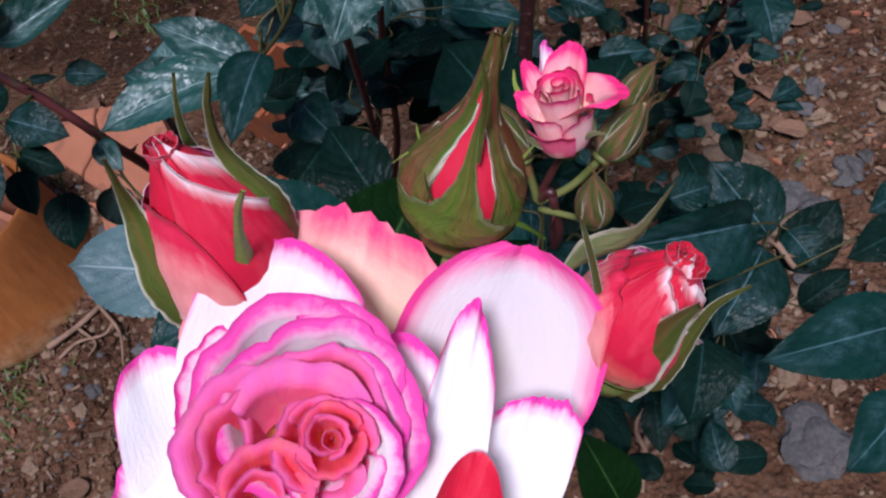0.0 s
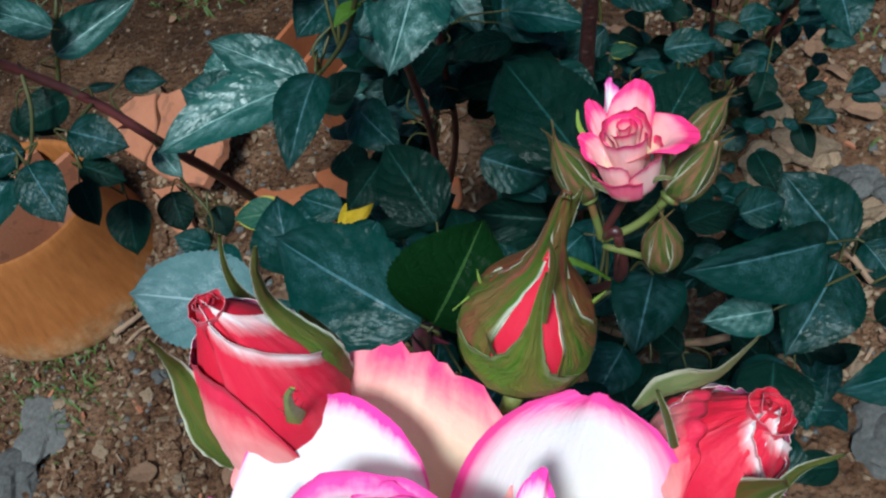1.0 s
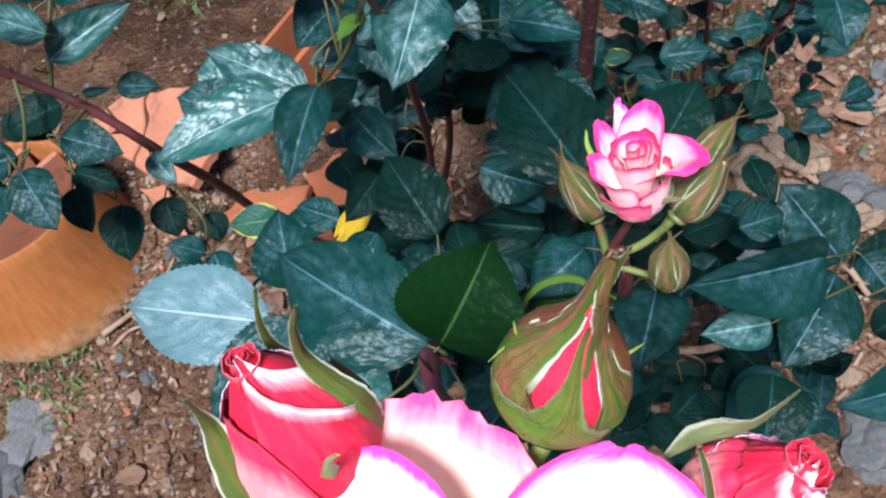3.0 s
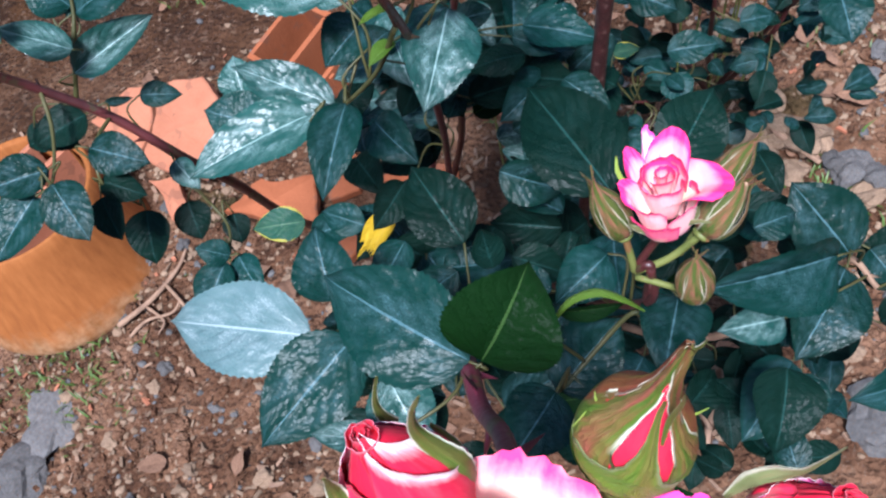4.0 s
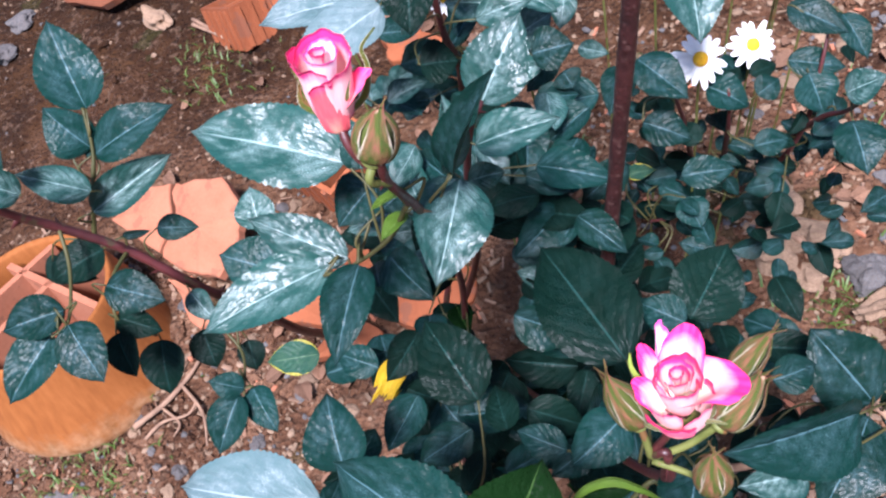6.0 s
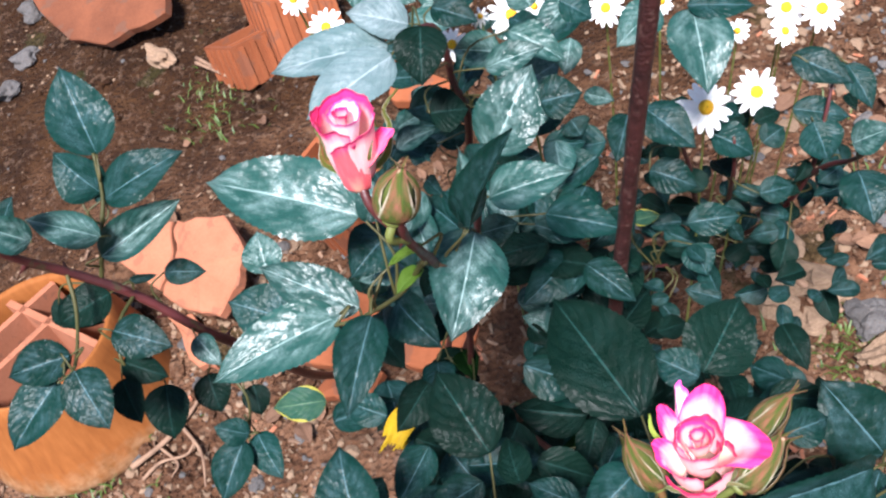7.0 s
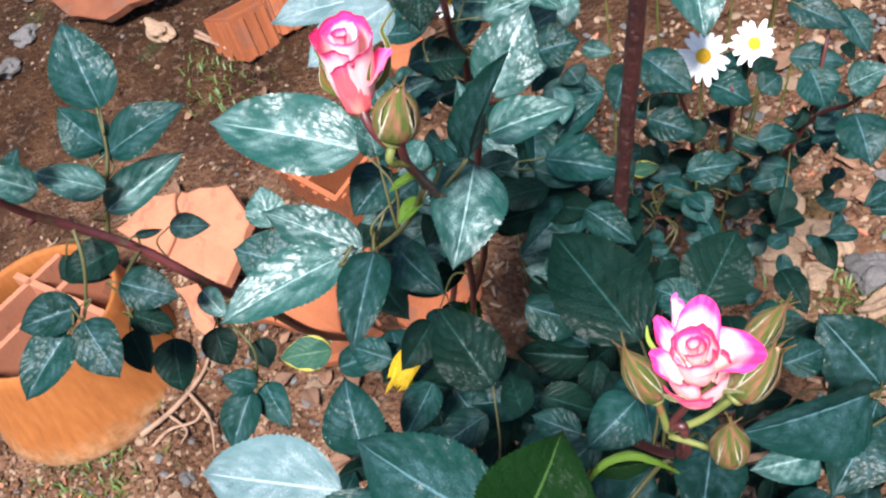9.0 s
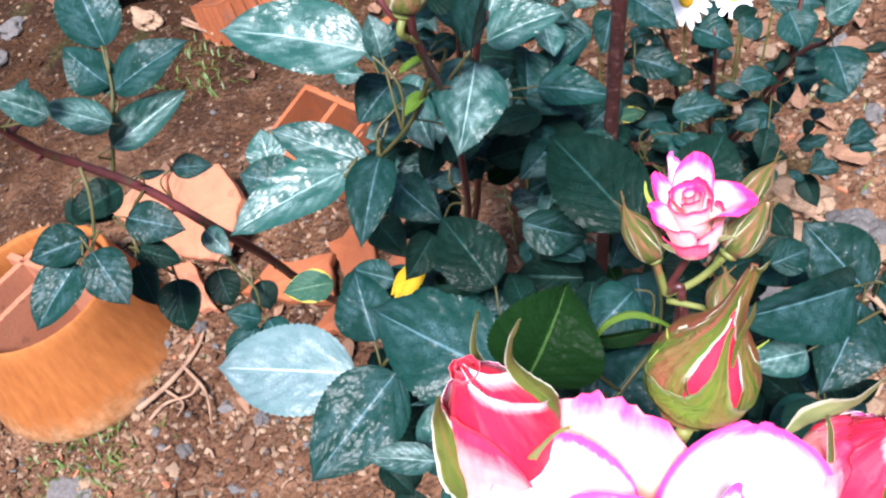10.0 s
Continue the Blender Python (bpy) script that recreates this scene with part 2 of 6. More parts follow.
SEPAL = sepal_material("green_sepal_with_pale_edge", (0.045, 0.095, 0.010), (0.14, 0.18, 0.03), (0.24, 0.07, 0.03), 0.4)
SEPAL_RED = sepal_material("sepal_flushed_red", (0.03, 0.085, 0.006), (0.12, 0.17, 0.018), (0.28, 0.045, 0.045), 0.9, 1.0, 0.98, 0.19)
SEPAL_FRONT = sepal_material("mottled_green_sepal", (0.045, 0.10, 0.008), (0.15, 0.19, 0.02), (0.24, 0.07, 0.04), 0.5, 0.12)
SEPAL_MAROON = sepal_material("dull_red_sepal", (0.15, 0.035, 0.012), (0.24, 0.06, 0.03), (0.12, 0.14, 0.02), 0.5, 0.6, 0.99, 0.19)
SEPAL_SMALL = sepal_material("small_green_sepal", (0.03, 0.06, 0.008), (0.09, 0.11, 0.018), (0.26, 0.09, 0.06), 0.9, 0.42, 0.96)
SEPAL_PALE = sepal_material("pale_green_sepal", (0.10, 0.14, 0.04), (0.22, 0.24, 0.10), (0.3, 0.14, 0.08), 0.4, 0.5)
CALYX = mottled("calyx_skin", (0.035, 0.075, 0.009), (0.10, 0.13, 0.022), (0.2, 0.06, 0.03), scale=120, fine=600, rough=0.5)
PETIOLE = mottled("petiole_skin", (0.03, 0.035, 0.01), (0.07, 0.06, 0.02), scale=30, rough=0.5)
TIP = mottled("sepal_tip", (0.13, 0.2, 0.03), (0.24, 0.3, 0.05), scale=60, rough=0.5)
GREEN_STEM = mottled("green_stem", (0.07, 0.09, 0.018), (0.14, 0.15, 0.04), (0.17, 0.06, 0.03), scale=30, rough=0.5)
RED_STEM = mottled("red_stem", (0.03, 0.008, 0.008), (0.085, 0.018, 0.018), (0.05, 0.04, 0.018), scale=22, rough=0.45, spec=0.5)
YOUNG_STEM = mottled("young_red_stem", (0.07, 0.010, 0.018), (0.17, 0.024, 0.045), (0.08, 0.05, 0.02), scale=22, rough=0.42, spec=0.5)
BROWN_STEM = mottled("woody_stem", (0.10, 0.055, 0.035), (0.27, 0.165, 0.105), scale=30)
STAKE_PAINT = mottled("dark_brown_stake", (0.012, 0.003, 0.003), (0.040, 0.010, 0.009), (0.075, 0.036, 0.030), scale=70, fine=300, rough=0.5, spec=0.5, bump=0.7)
CLAY = mottled("terracotta", (0.17, 0.045, 0.014), (0.25, 0.075, 0.028), (0.156, 0.0585, 0.0312), scale=9, fine=160, rough=0.85, bump=0.35, per_object=0.25)
k = Nodes("orange_terracotta", 0.82, 0.25)
ob_co = k.node("TexCoord").outputs["Object"]
drawn = k.node("Mapping")
drawn.inputs["Scale"].default_value = (22, 22, 0.35)
k.link(ob_co, drawn.inputs[0])
streaks = k.noise(4.0, 4, 0.6, drawn.outputs[0])
clay = k.ramp(k.math("ADD", k.math("MULTIPLY", streaks, 0.6), k.math("MULTIPLY", k.noise(9, 5, 0.6, ob_co), 0.4)), (0.25, (0.15, 0.044, 0.008)), (0.5, (0.22, 0.070, 0.014)), (0.75, (0.28, 0.098, 0.024)))
up = k.node("SeparateXYZ")
k.link(ob_co, up.inputs[0])
splash = k.math("ADD", k.math("MULTIPLY", k.math("SUBTRACT", 0.065, up.outputs[2]), 16.0), k.math("MULTIPLY", k.math("SUBTRACT", k.noise(22, 5, 0.65, ob_co), 0.5), 2.2))
splash = k.math("MINIMUM", k.math("MAXIMUM", splash, 0.0), 1.0)
clay = k.mix(k.math("MULTIPLY", splash, 0.7), clay, k.ramp(k.noise(50, 4, 0.6, ob_co), (0.35, (0.10, 0.055, 0.02)), (0.65, (0.32, 0.2, 0.11))))
CLAY_POT = k.done(clay, k.math("ADD", k.math("MULTIPLY", streaks, 0.4), k.noise(120, 4, 0.6, ob_co)), 0.3, 0.0015)
CLAY_RUST = mottled("rust_terracotta", (0.09, 0.028, 0.012), (0.17, 0.055, 0.024), (0.11, 0.05, 0.03), scale=9, fine=160, rough=0.88, bump=0.5)
CLAY_PALE = mottled("pink_terracotta", (0.25, 0.085, 0.042), (0.34, 0.13, 0.07), (0.2, 0.08, 0.045), scale=12, fine=190, rough=0.88, bump=0.3)
STONE = mottled("grey_stone", (0.050, 0.047, 0.045), (0.120, 0.110, 0.105), (0.117, 0.075, 0.050), scale=14, fine=120, rough=0.85, bump=0.6, per_object=0.5)
TAN = mottled("tan_stone", (0.1248, 0.0741, 0.0429), (0.2652, 0.1755, 0.1131), scale=18, fine=140, rough=0.9, bump=0.6, per_object=0.6)
BLADE = mottled("grass_blade", (0.03, 0.06, 0.01), (0.075, 0.11, 0.02), scale=20, rough=0.5)
YOLK = mottled("daisy_disc", (0.75, 0.33, 0.01), (0.85, 0.5, 0.02), scale=300, fine=900, rough=0.8, bump=1.0)

k = Nodes("garden_soil", 0.95, 0.15)
pl = k.place()
crumbs = k.node("TexVoronoi", Scale=95.0)
k.link(pl, crumbs.inputs["Vector"])
grit = k.node("TexVoronoi", Scale=260.0)
k.link(pl, grit.inputs["Vector"])
relief = k.noise(9, 8, 0.7, pl)
moist = k.ramp(relief, (0.3, (0.016, 0.006, 0.002)), (0.5, (0.042, 0.017, 0.006)), (0.7, (0.085, 0.038, 0.014)))
dry = k.ramp(relief, (0.3, (0.040, 0.017, 0.009)), (0.48, (0.125, 0.058, 0.030)), (0.68, (0.27, 0.142, 0.082)))
along = k.node("SeparateXYZ")
k.link(pl, along.inputs[0])
near = k.math("ADD", k.math("SUBTRACT", 1.5, along.outputs[1]), k.math("MULTIPLY", k.math("SUBTRACT", k.noise(2.0, 4, 0.6, pl), 0.5), 1.6))
near = k.math("MINIMUM", k.math("MAXIMUM", k.math("ADD", k.math("MULTIPLY", near, 1.6), 0.3), 0.0), 1.0)
earth = k.mix(near, moist, dry)
earth = k.mix(k.math("MULTIPLY", k.math("GREATER_THAN", k.noise(46, 5, 0.6, pl), 0.58), 0.5), earth, (0.156, 0.0936, 0.0585))
earth = k.mix(k.math("MULTIPLY", k.math("GREATER_THAN", k.noise(3.2, 5, 0.6, pl), 0.63), 0.45), earth, (0.0312, 0.039, 0.00936))
pale = k.math("MULTIPLY", k.math("LESS_THAN", grit.outputs["Distance"], 0.22), k.math("GREATER_THAN", k.noise(60, 2, 0.5, pl), 0.56))
earth = k.mix(k.math("MULTIPLY", pale, 0.7), earth, (0.2652, 0.2028, 0.1638))
rel = k.math("ADD", k.math("MULTIPLY", crumbs.outputs["Distance"], 0.8), k.math("MULTIPLY", k.noise(38, 7, 0.7, pl), 1.4))
SOIL = k.done(earth, rel, 1.0, 0.02)


# ---- building helpers ----
def mesh_from(name, verts, faces, uvs=None, material=None, smooth=True):
    me = bpy.data.meshes.new(name)
    me.from_pydata([tuple(v) for v in verts], [], faces)
    if uvs is not None:
        layer = me.uv_layers.new(name="UVMap")
        for loop in me.loops:
            layer.data[loop.index].uv = uvs[loop.vertex_index]
    if smooth:
        me.polygons.foreach_set("use_smooth", [True] * len(me.polygons))
    if material:
        me.materials.append(material)
    me.update()
    return me


def child(name, me, parent, m=None, label=""):
    """A part: an object under its thing, its matrix m given in the world."""
    ob = new(name, me)
    ob.parent = parent
    ob.matrix_parent_inverse = FRAMES[parent.name].inverted()
    ob.matrix_basis = m if m is not None else Matrix.Identity(4)
    FRAMES[ob.name] = ob.matrix_basis.copy()
    if label:
        tagged(ob, label)
    return ob


FRAMES = {}


def thing(name, place, label, category, group="", kind=""):
    ob = new(name)
    ob.matrix_basis = Matrix.Translation(place)
    ob.empty_display_size = 0.05
    FRAMES[ob.name] = ob.matrix_basis.copy()
    return tagged(ob, label, category, group, kind)


def ground_z(x, y):
    cx, cy = max(-2.5, min(2.5, x)), max(-2.5, min(4.0, y))
    z = 0.1134 * cx + 0.0698 * cy
    v = Vector((x, y, 0))
    z += 0.030 * noise.noise(v * 2.3) + 0.012 * noise.noise(v * 8) + 0.006 * noise.noise(v * 24)
    return z


def smooth_path(points, steps=6):
    """Points along a gentle curve through the given ones."""
    p = [Vector(q) for q in points]
    p = [p[0] * 2 - p[1]] + p + [p[-1] * 2 - p[-2]]
    out = []
    for i in range(1, len(p) - 2):
        for j in range(steps):
            t = j / steps
            a, b, c, d = p[i - 1], p[i], p[i + 1], p[i + 2]
            out.append(0.5 * (2 * b + (c - a) * t + (2 * a - 5 * b + 4 * c - d) * t * t + (3 * b - a - 3 * c + d) * t ** 3))
    out.append(p[-2].copy())
    return out


def tube(path, radii, sides=8, bumps=0.0):
    """Vertices and faces of a closed tube along a path."""
    verts, faces = [], []
    side = Vector((1, 0.2, 0.1))
    n = len(path)
    for i, p in enumerate(path):
        d = (path[min(i + 1, n - 1)] - path[max(i - 1, 0)]).normalized()
        side = (side - d * side.dot(d)).normalized()
        other = d.cross(side)
        f = i / (n - 1)
        r = radii[0] + (radii[1] - radii[0]) * f if len(radii) == 2 else radii[min(int(f * len(radii)), len(radii) - 1)]
        if bumps:
            r *= 1 + bumps * noise.noise(p * 60)
        for j in range(sides):
            a = 2 * math.pi * j / sides
            verts.append(p + (side * math.cos(a) + other * math.sin(a)) * r)
    for i in range(n - 1):
        for j in range(sides):
            a, b = i * sides + j, i * sides + (j + 1) % sides
            faces.append((a, b, b + sides, a + sides))
    faces.append(tuple(range(sides))[::-1])
    faces.append(tuple(range((n - 1) * sides, n * sides)))
    return verts, faces


STEMS = {}


def cane(parent, points, r0, r1, material, name="cane", label="", thorns=0):
    path = smooth_path(points)
    verts, faces = tube(path, (r0, r1), 10, 0.12)
    for i in range(thorns):
        q = path[int((i + 0.5) / thorns * (len(path) - 1))]
        a = i * 2.4
        out = Vector((math.cos(a), math.sin(a), 0.1))
        s = Vector((0, 0, 1))
        b = len(verts)
        rr = max(r1, 0.002)
        verts += [q + s * rr * 1.6, q - s * rr * 1.6, q + out.cross(s) * rr, q + out * rr * 4.2]
        faces += [(b, b + 2, b + 3), (b + 2, b + 1, b + 3), (b + 1, b, b + 3)]
    STEMS.setdefault(parent.name, []).extend(path)
    return child(name, mesh_from(name, verts, faces, material=material), parent, label=label)


def blade_shape(seed, fold, curl, teeth=0.013, rows=44, cols=12):
    """A leaf one long and one wide, its midrib along +y from the stalk."""
    rnd = random.Random(seed)
    verts, uvs, faces = [], [], []
    ph = rnd.uniform(0, 6)
    for i in range(rows + 1):
        v = i / rows
        w = 1.428 * v ** 0.6 * (1 - v) ** 0.98
        w *= 1 - 0.45 * max(0, (v - 0.86) / 0.14) ** 1.5
        for j in range(cols + 1):
            u = j / cols * 2 - 1
            x = w * u
            if abs(u) == 1:
                x *= 1 + teeth * (2 if i % 2 else -1)
            z = fold * abs(u) * w * 1.1 - curl * (v - 0.35) ** 2 + 0.03 * math.sin(v * 9 + ph + u * 2) * abs(u)
            quilt = abs(math.sin(math.pi * 7 * (v - 0.375 * abs(u)) + 0.25 * math.sin(ph + v * 5)))
            z += 0.032 * quilt ** 0.8 * (1 - abs(u) ** 5) * min(1, abs(u) * 6) * math.sin(math.pi * min(1, v + 0.03))
            z += 0.012 * noise.noise(Vector((x * 9, v * 9, seed)))
            verts.append((x, v, z))
            uvs.append((0.5 + u / 2, v))
    for i in range(rows):
        for j in range(cols):
            a = i * (cols + 1) + j
            faces.append((a, a + 1, a + cols + 2, a + cols + 1))
    return verts, faces, uvs


SHAPES = {}


def leaf_mesh(kind, variant):
    if (kind, variant) not in SHAPES:
        fold, curl = ((0.18, 0.25), (0.32, 0.45), (0.1, 0.1), (0.45, 0.15), (-0.1, 0.5), (0.25, -0.2))[variant]
        SHAPES[kind, variant] = mesh_from("leaf", *blade_shape(variant, fold, curl), material=LEAF[kind])
    return SHAPES[kind, variant]


FACING = Vector((0.0, -0.5, 0.86))


def leaf(parent, base, tip, width, turn=0.0, kind="mid", variant=0, reach=0.09, label=""):
    """A leaf from its stalk's end to its tip; turn tips it about its midrib."""
    base, tip = Vector(base), Vector(tip)
    y = tip - base
    size = y.length
    y /= size
    z = (FACING - y * FACING.dot(y)).normalized()
    z = Matrix.Rotation(radians(turn), 3, y) @ z
    x = y.cross(z)
    m = Matrix.Translation(base) @ Matrix((x, y, z)).transposed().to_4x4() @ Matrix.Diagonal((width, size, (width + size) / 2, 1))
    ob = child("leaf", leaf_mesh(kind, variant), parent, m, label)
    stems = STEMS.get(parent.name, [])
    if stems:
        near = min(stems, key=lambda q: (q - base + Vector((0, 0, 0.03))).length)
        if (near - base).length < reach:
            mid = (near + base) / 2 - y * 0.012 + Vector((0, 0, 0.008))
            path = smooth_path([near, mid, base], 4)
            child("petiole", mesh_from("petiole", *tube(path, (0.0012, 0.0008), 5), material=PETIOLE), ob)
    return ob


def petal_shape(wide, cup, roll, frill=0.02, seed=0, rows=16, cols=28, neck=0.35, arch=0.45, jag=0.0, oval=False):
    """A petal one long: round outline, cupped across, its rim rolled back."""
    rnd = random.Random(seed)
    ph, ph2, lop = rnd.uniform(0, 6), rnd.uniform(0, 6), rnd.uniform(-0.12, 0.12)
    verts, uvs, faces = [], [], []
    for i in range(rows + 1):
        v = i / rows
        s = min(1.0, v / 0.62)
        w = wide / 2 * (neck + (1 - neck) * s * s * (3 - 2 * s))
        for j in range(cols + 1):
            u = j / cols * 2 - 1
            if oval:
                w = wide / 2 * math.sqrt(max(0.0, 1 - abs(2 * v - 1) ** 2.7) * 0.95 + 0.05)
            crown = 1 if oval else 1 - arch * (1 - math.sqrt(1 - 0.98 * u * u)) + lop * u
            e = max(abs(u) * v, v) ** 5
            edge = frill * e * (math.sin(u * 8 + ph) + 0.6 * math.sin(u * 17 + ph2))
            torn = jag * v ** 14 * (noise.noise(Vector((u * 9, seed, 0))) + 0.7 * noise.noise(Vector((u * 23, seed, 5))))
            x, y = w * u * (1 - 0.1 * v * v), v * crown + edge * 0.5 + torn
            z = cup * u * u * w * 2.0 + cup * 0.6 * v * (v - 1) - roll * max(0, v - 0.55) ** 2 * 2.4 - roll * 0.6 * max(0, abs(u) - 0.6) ** 2 * v
            z += edge + 0.02 * math.sin(u * 5 + v * 4 + ph) * v * wide
            verts.append((x, y, z))
            rho = math.sqrt(u * u * (1 - (2 * v - 1) ** 2) + (2 * v - 1) ** 2)
            uvs.append((0.5 + u / 2, rho * min(1, 0.55 + v) if oval else v))
    for i in range(rows):
        for j in range(cols):
            a = i * (cols + 1) + j
            faces.append((a, a + 1, a + cols + 2, a + cols + 1))
    return verts, faces, uvs


def petal(parent, base, tip, wide, material, cup=0.3, roll=0.15, facing=FACING, frill=0.02, seed=0, neck=0.35, turn=0.0, name="petal", arch=0.45, jag=0.0, oval=False):
    base, tip = Vector(base), Vector(tip)
    y = tip - base
    size = y.length
    y /= size
    f = Vector(facing)
    z = (f - y * f.dot(y)).normalized()
    z = Matrix.Rotation(radians(turn), 3, y) @ z
    m = Matrix.Translation(base) @ Matrix((y.cross(z), y, z)).transposed().to_4x4() @ Matrix.Scale(size, 4)
    return child(name, mesh_from(name, *petal_shape(wide / size, cup, roll, frill, seed, neck=neck, arch=arch, jag=jag, oval=oval), material=material), parent, m)


def lathe(base, axis, profile, sides=18, twist=0.0, ridge=0.0):
    """A turned body: profile rows of (height, radius) along an axis."""
    axis = Vector(axis).normalized()
    a = axis.orthogonal().normalized()
    b = axis.cross(a)
    verts, uvs, faces = [], [], []
    n = len(profile)
    for i, (h, r) in enumerate(profile):
        for j in range(sides + 1):
            th = 2 * math.pi * j / sides
            rr = r * (1 + ridge * math.sin(3 * th + twist * i / n))
            verts.append(Vector(base) + axis * h + (a * math.cos(th) + b * math.sin(th)) * rr)
            uvs.append((j / sides, i / (n - 1)))
    for i in range(n - 1):
        for j in range(sides):
            q = i * (sides + 1) + j
            faces.append((q, q + 1, q + sides + 2, q + sides + 1))
    return verts, faces, uvs


SHUT = ((0, 0.28), (0.05, 0.58), (0.12, 0.82), (0.2, 0.96), (0.29, 1.0), (0.38, 0.95), (0.46, 0.82), (0.54, 0.62), (0.6, 0.46), (0.67, 0.31), (0.77, 0.2), (0.9, 0.11), (1, 0.05))
OVAL = ((0, 0.35), (0.06, 0.66), (0.15, 0.88), (0.3, 1.0), (0.48, 0.98), (0.66, 0.84), (0.8, 0.58), (0.9, 0.33), (1, 0.08))
TEAR = ((0, 0.3), (0.04, 0.55), (0.1, 0.81), (0.17, 0.95), (0.24, 1.0), (0.32, 0.97), (0.4, 0.87), (0.48, 0.68), (0.56, 0.47), (0.64, 0.30), (0.72, 0.20), (0.82, 0.14), (0.92, 0.10), (1, 0.05))


def bud_radius(v, fat, shape):
    """The bud's radius at the height v, 0 to 1."""
    for (h0, r0), (h1, r1) in zip(shape, shape[1:]):
        if v <= h1:
            t = (v - h0) / (h1 - h0)
            return fat * (r0 + (r1 - r0) * (t * 0.6 + 0.4 * t * t * (3 - 2 * t)))
    return fat * shape[-1][1]


def sepal(parent, base, axis, length, fat, angle, wide, tip, hug=0.75, material=None, shape=SHUT, taper=1.5, least=0.0022, lift=0.0):
    """A sepal: hugs the bud to the height hug, then runs on to its own pointed tip."""
    axis = Vector(axis).normalized()
    a = axis.orthogonal().normalized()
    b = axis.cross(a)
    tip = Vector(tip)
    rows, cols = 20, 6
    verts, uvs, faces = [], [], []
    for i in range(rows + 1):
        v = i / rows
        hv = min(v / 0.68, 1.0) * hug
        r = bud_radius(hv, fat, shape) * 1.13 + 0.0003 + lift
        half = wide / 2 * min(1.0, 0.6 + v * 3.2) * max(0.0, 1 - v / 0.8) ** taper
        half = max(half, min(least, wide * 0.16) * (1.1 - 0.6 * v) * (1 if v < 0.97 else 0.5))
        f = max(0.0, (v - 0.5) / 0.5)
        f = f * f * (3 - 2 * f)
        for j in range(cols + 1):
            u = j / cols * 2 - 1
            th = angle + u * half / max(r, half * 0.7)
            on = Vector(base) + axis * (hv * length) + (a * math.cos(th) + b * math.sin(th)) * r
            mid = Vector(base) + axis * (hv * length) + (a * math.cos(angle) + b * math.sin(angle)) * r
            start = Vector(base) + axis * (0.5 / 0.68 * hug * length) + (a * math.cos(angle) + b * math.sin(angle)) * bud_radius(0.5 / 0.68 * hug, fat, shape)
            run = start.lerp(tip, f)
            across = axis.cross((a * math.cos(angle) + b * math.sin(angle)))
            free = mid.lerp(tip, f) + across * u * half * (1 - 0.5 * f) - (a * math.cos(angle) + b * math.sin(angle)) * (u * u * half * 0.5 * (1 - f))
            verts.append(on.lerp(free, min(1, f * 2.2)))
            uvs.append((0.5 + u / 2, min(v, 0.7)))
    for i in range(rows):
        for j in range(cols):
            q = i * (cols + 1) + j
            faces.append((q, q + 1, q + cols + 2, q + cols + 1))
    return child("sepal", mesh_from("sepal", verts, faces, uvs, material or SEPAL), parent)


SEEN_FROM = Vector((0.0, 0.0, 1.3))


def angle_to(base, axis, point):
    """The angle round an axis at which a point lies."""
    axis = Vector(axis).normalized()
    a = axis.orthogonal().normalized()
    d = Vector(point) - Vector(base)
    return math.atan2(d.dot(axis.cross(a)), d.dot(a))


def bud(parent, base, top, fat, tips, wide, petals="red", hug=0.75, label="", sepals=None, shape=SHUT, least=0.0012):
    """A closed rosebud: a hip, the petals' body, and sepals that end at the given tips."""
    base, top = Vector(base), Vector(top)
    axis = (top - base).normalized()
    length = (top - base).length
    hip = [(-0.35 * fat, 0.12 * fat), (-0.3 * fat, 0.45 * fat), (-0.1 * fat, 0.62 * fat), (0.1 * fat, 0.5 * fat), (0.2 * fat, 0.2 * fat)]
    ob = child("bud", mesh_from("bud", *lathe(base, axis, hip, 16), material=GREEN_STEM), parent, label=label)
    prof = [(length * v, bud_radius(v, fat * 0.97, shape)) for v in [i / 24 for i in range(25)]]
    child("petal", mesh_from("petal", *lathe(base, axis, prof, 32, 2.5, 0.03), material=PETAL[petals]), ob)
    front = angle_to(base, axis, SEEN_FROM)
    low = [(length * v, bud_radius(v, fat * 1.1, shape) + 0.0003) for v in (0.0, 0.04, 0.08, 0.12, 0.15)]
    child("calyx", mesh_from("calyx", *lathe(base, axis, low, 30), material=CALYX), ob)
    for n, tip in enumerate(tips):
        sepal(ob, base, axis, length, fat, front + radians(tip[3]), wide * (tip[5] if len(tip) > 5 else 1), tip[:3], tip[4] if len(tip) > 4 else hug, sepals, shape, tip[6] if len(tip) > 6 else 1.5, least, (0.0003, 0.0009, 0.0005, 0.0, 0.0)[n % 5])
    return ob


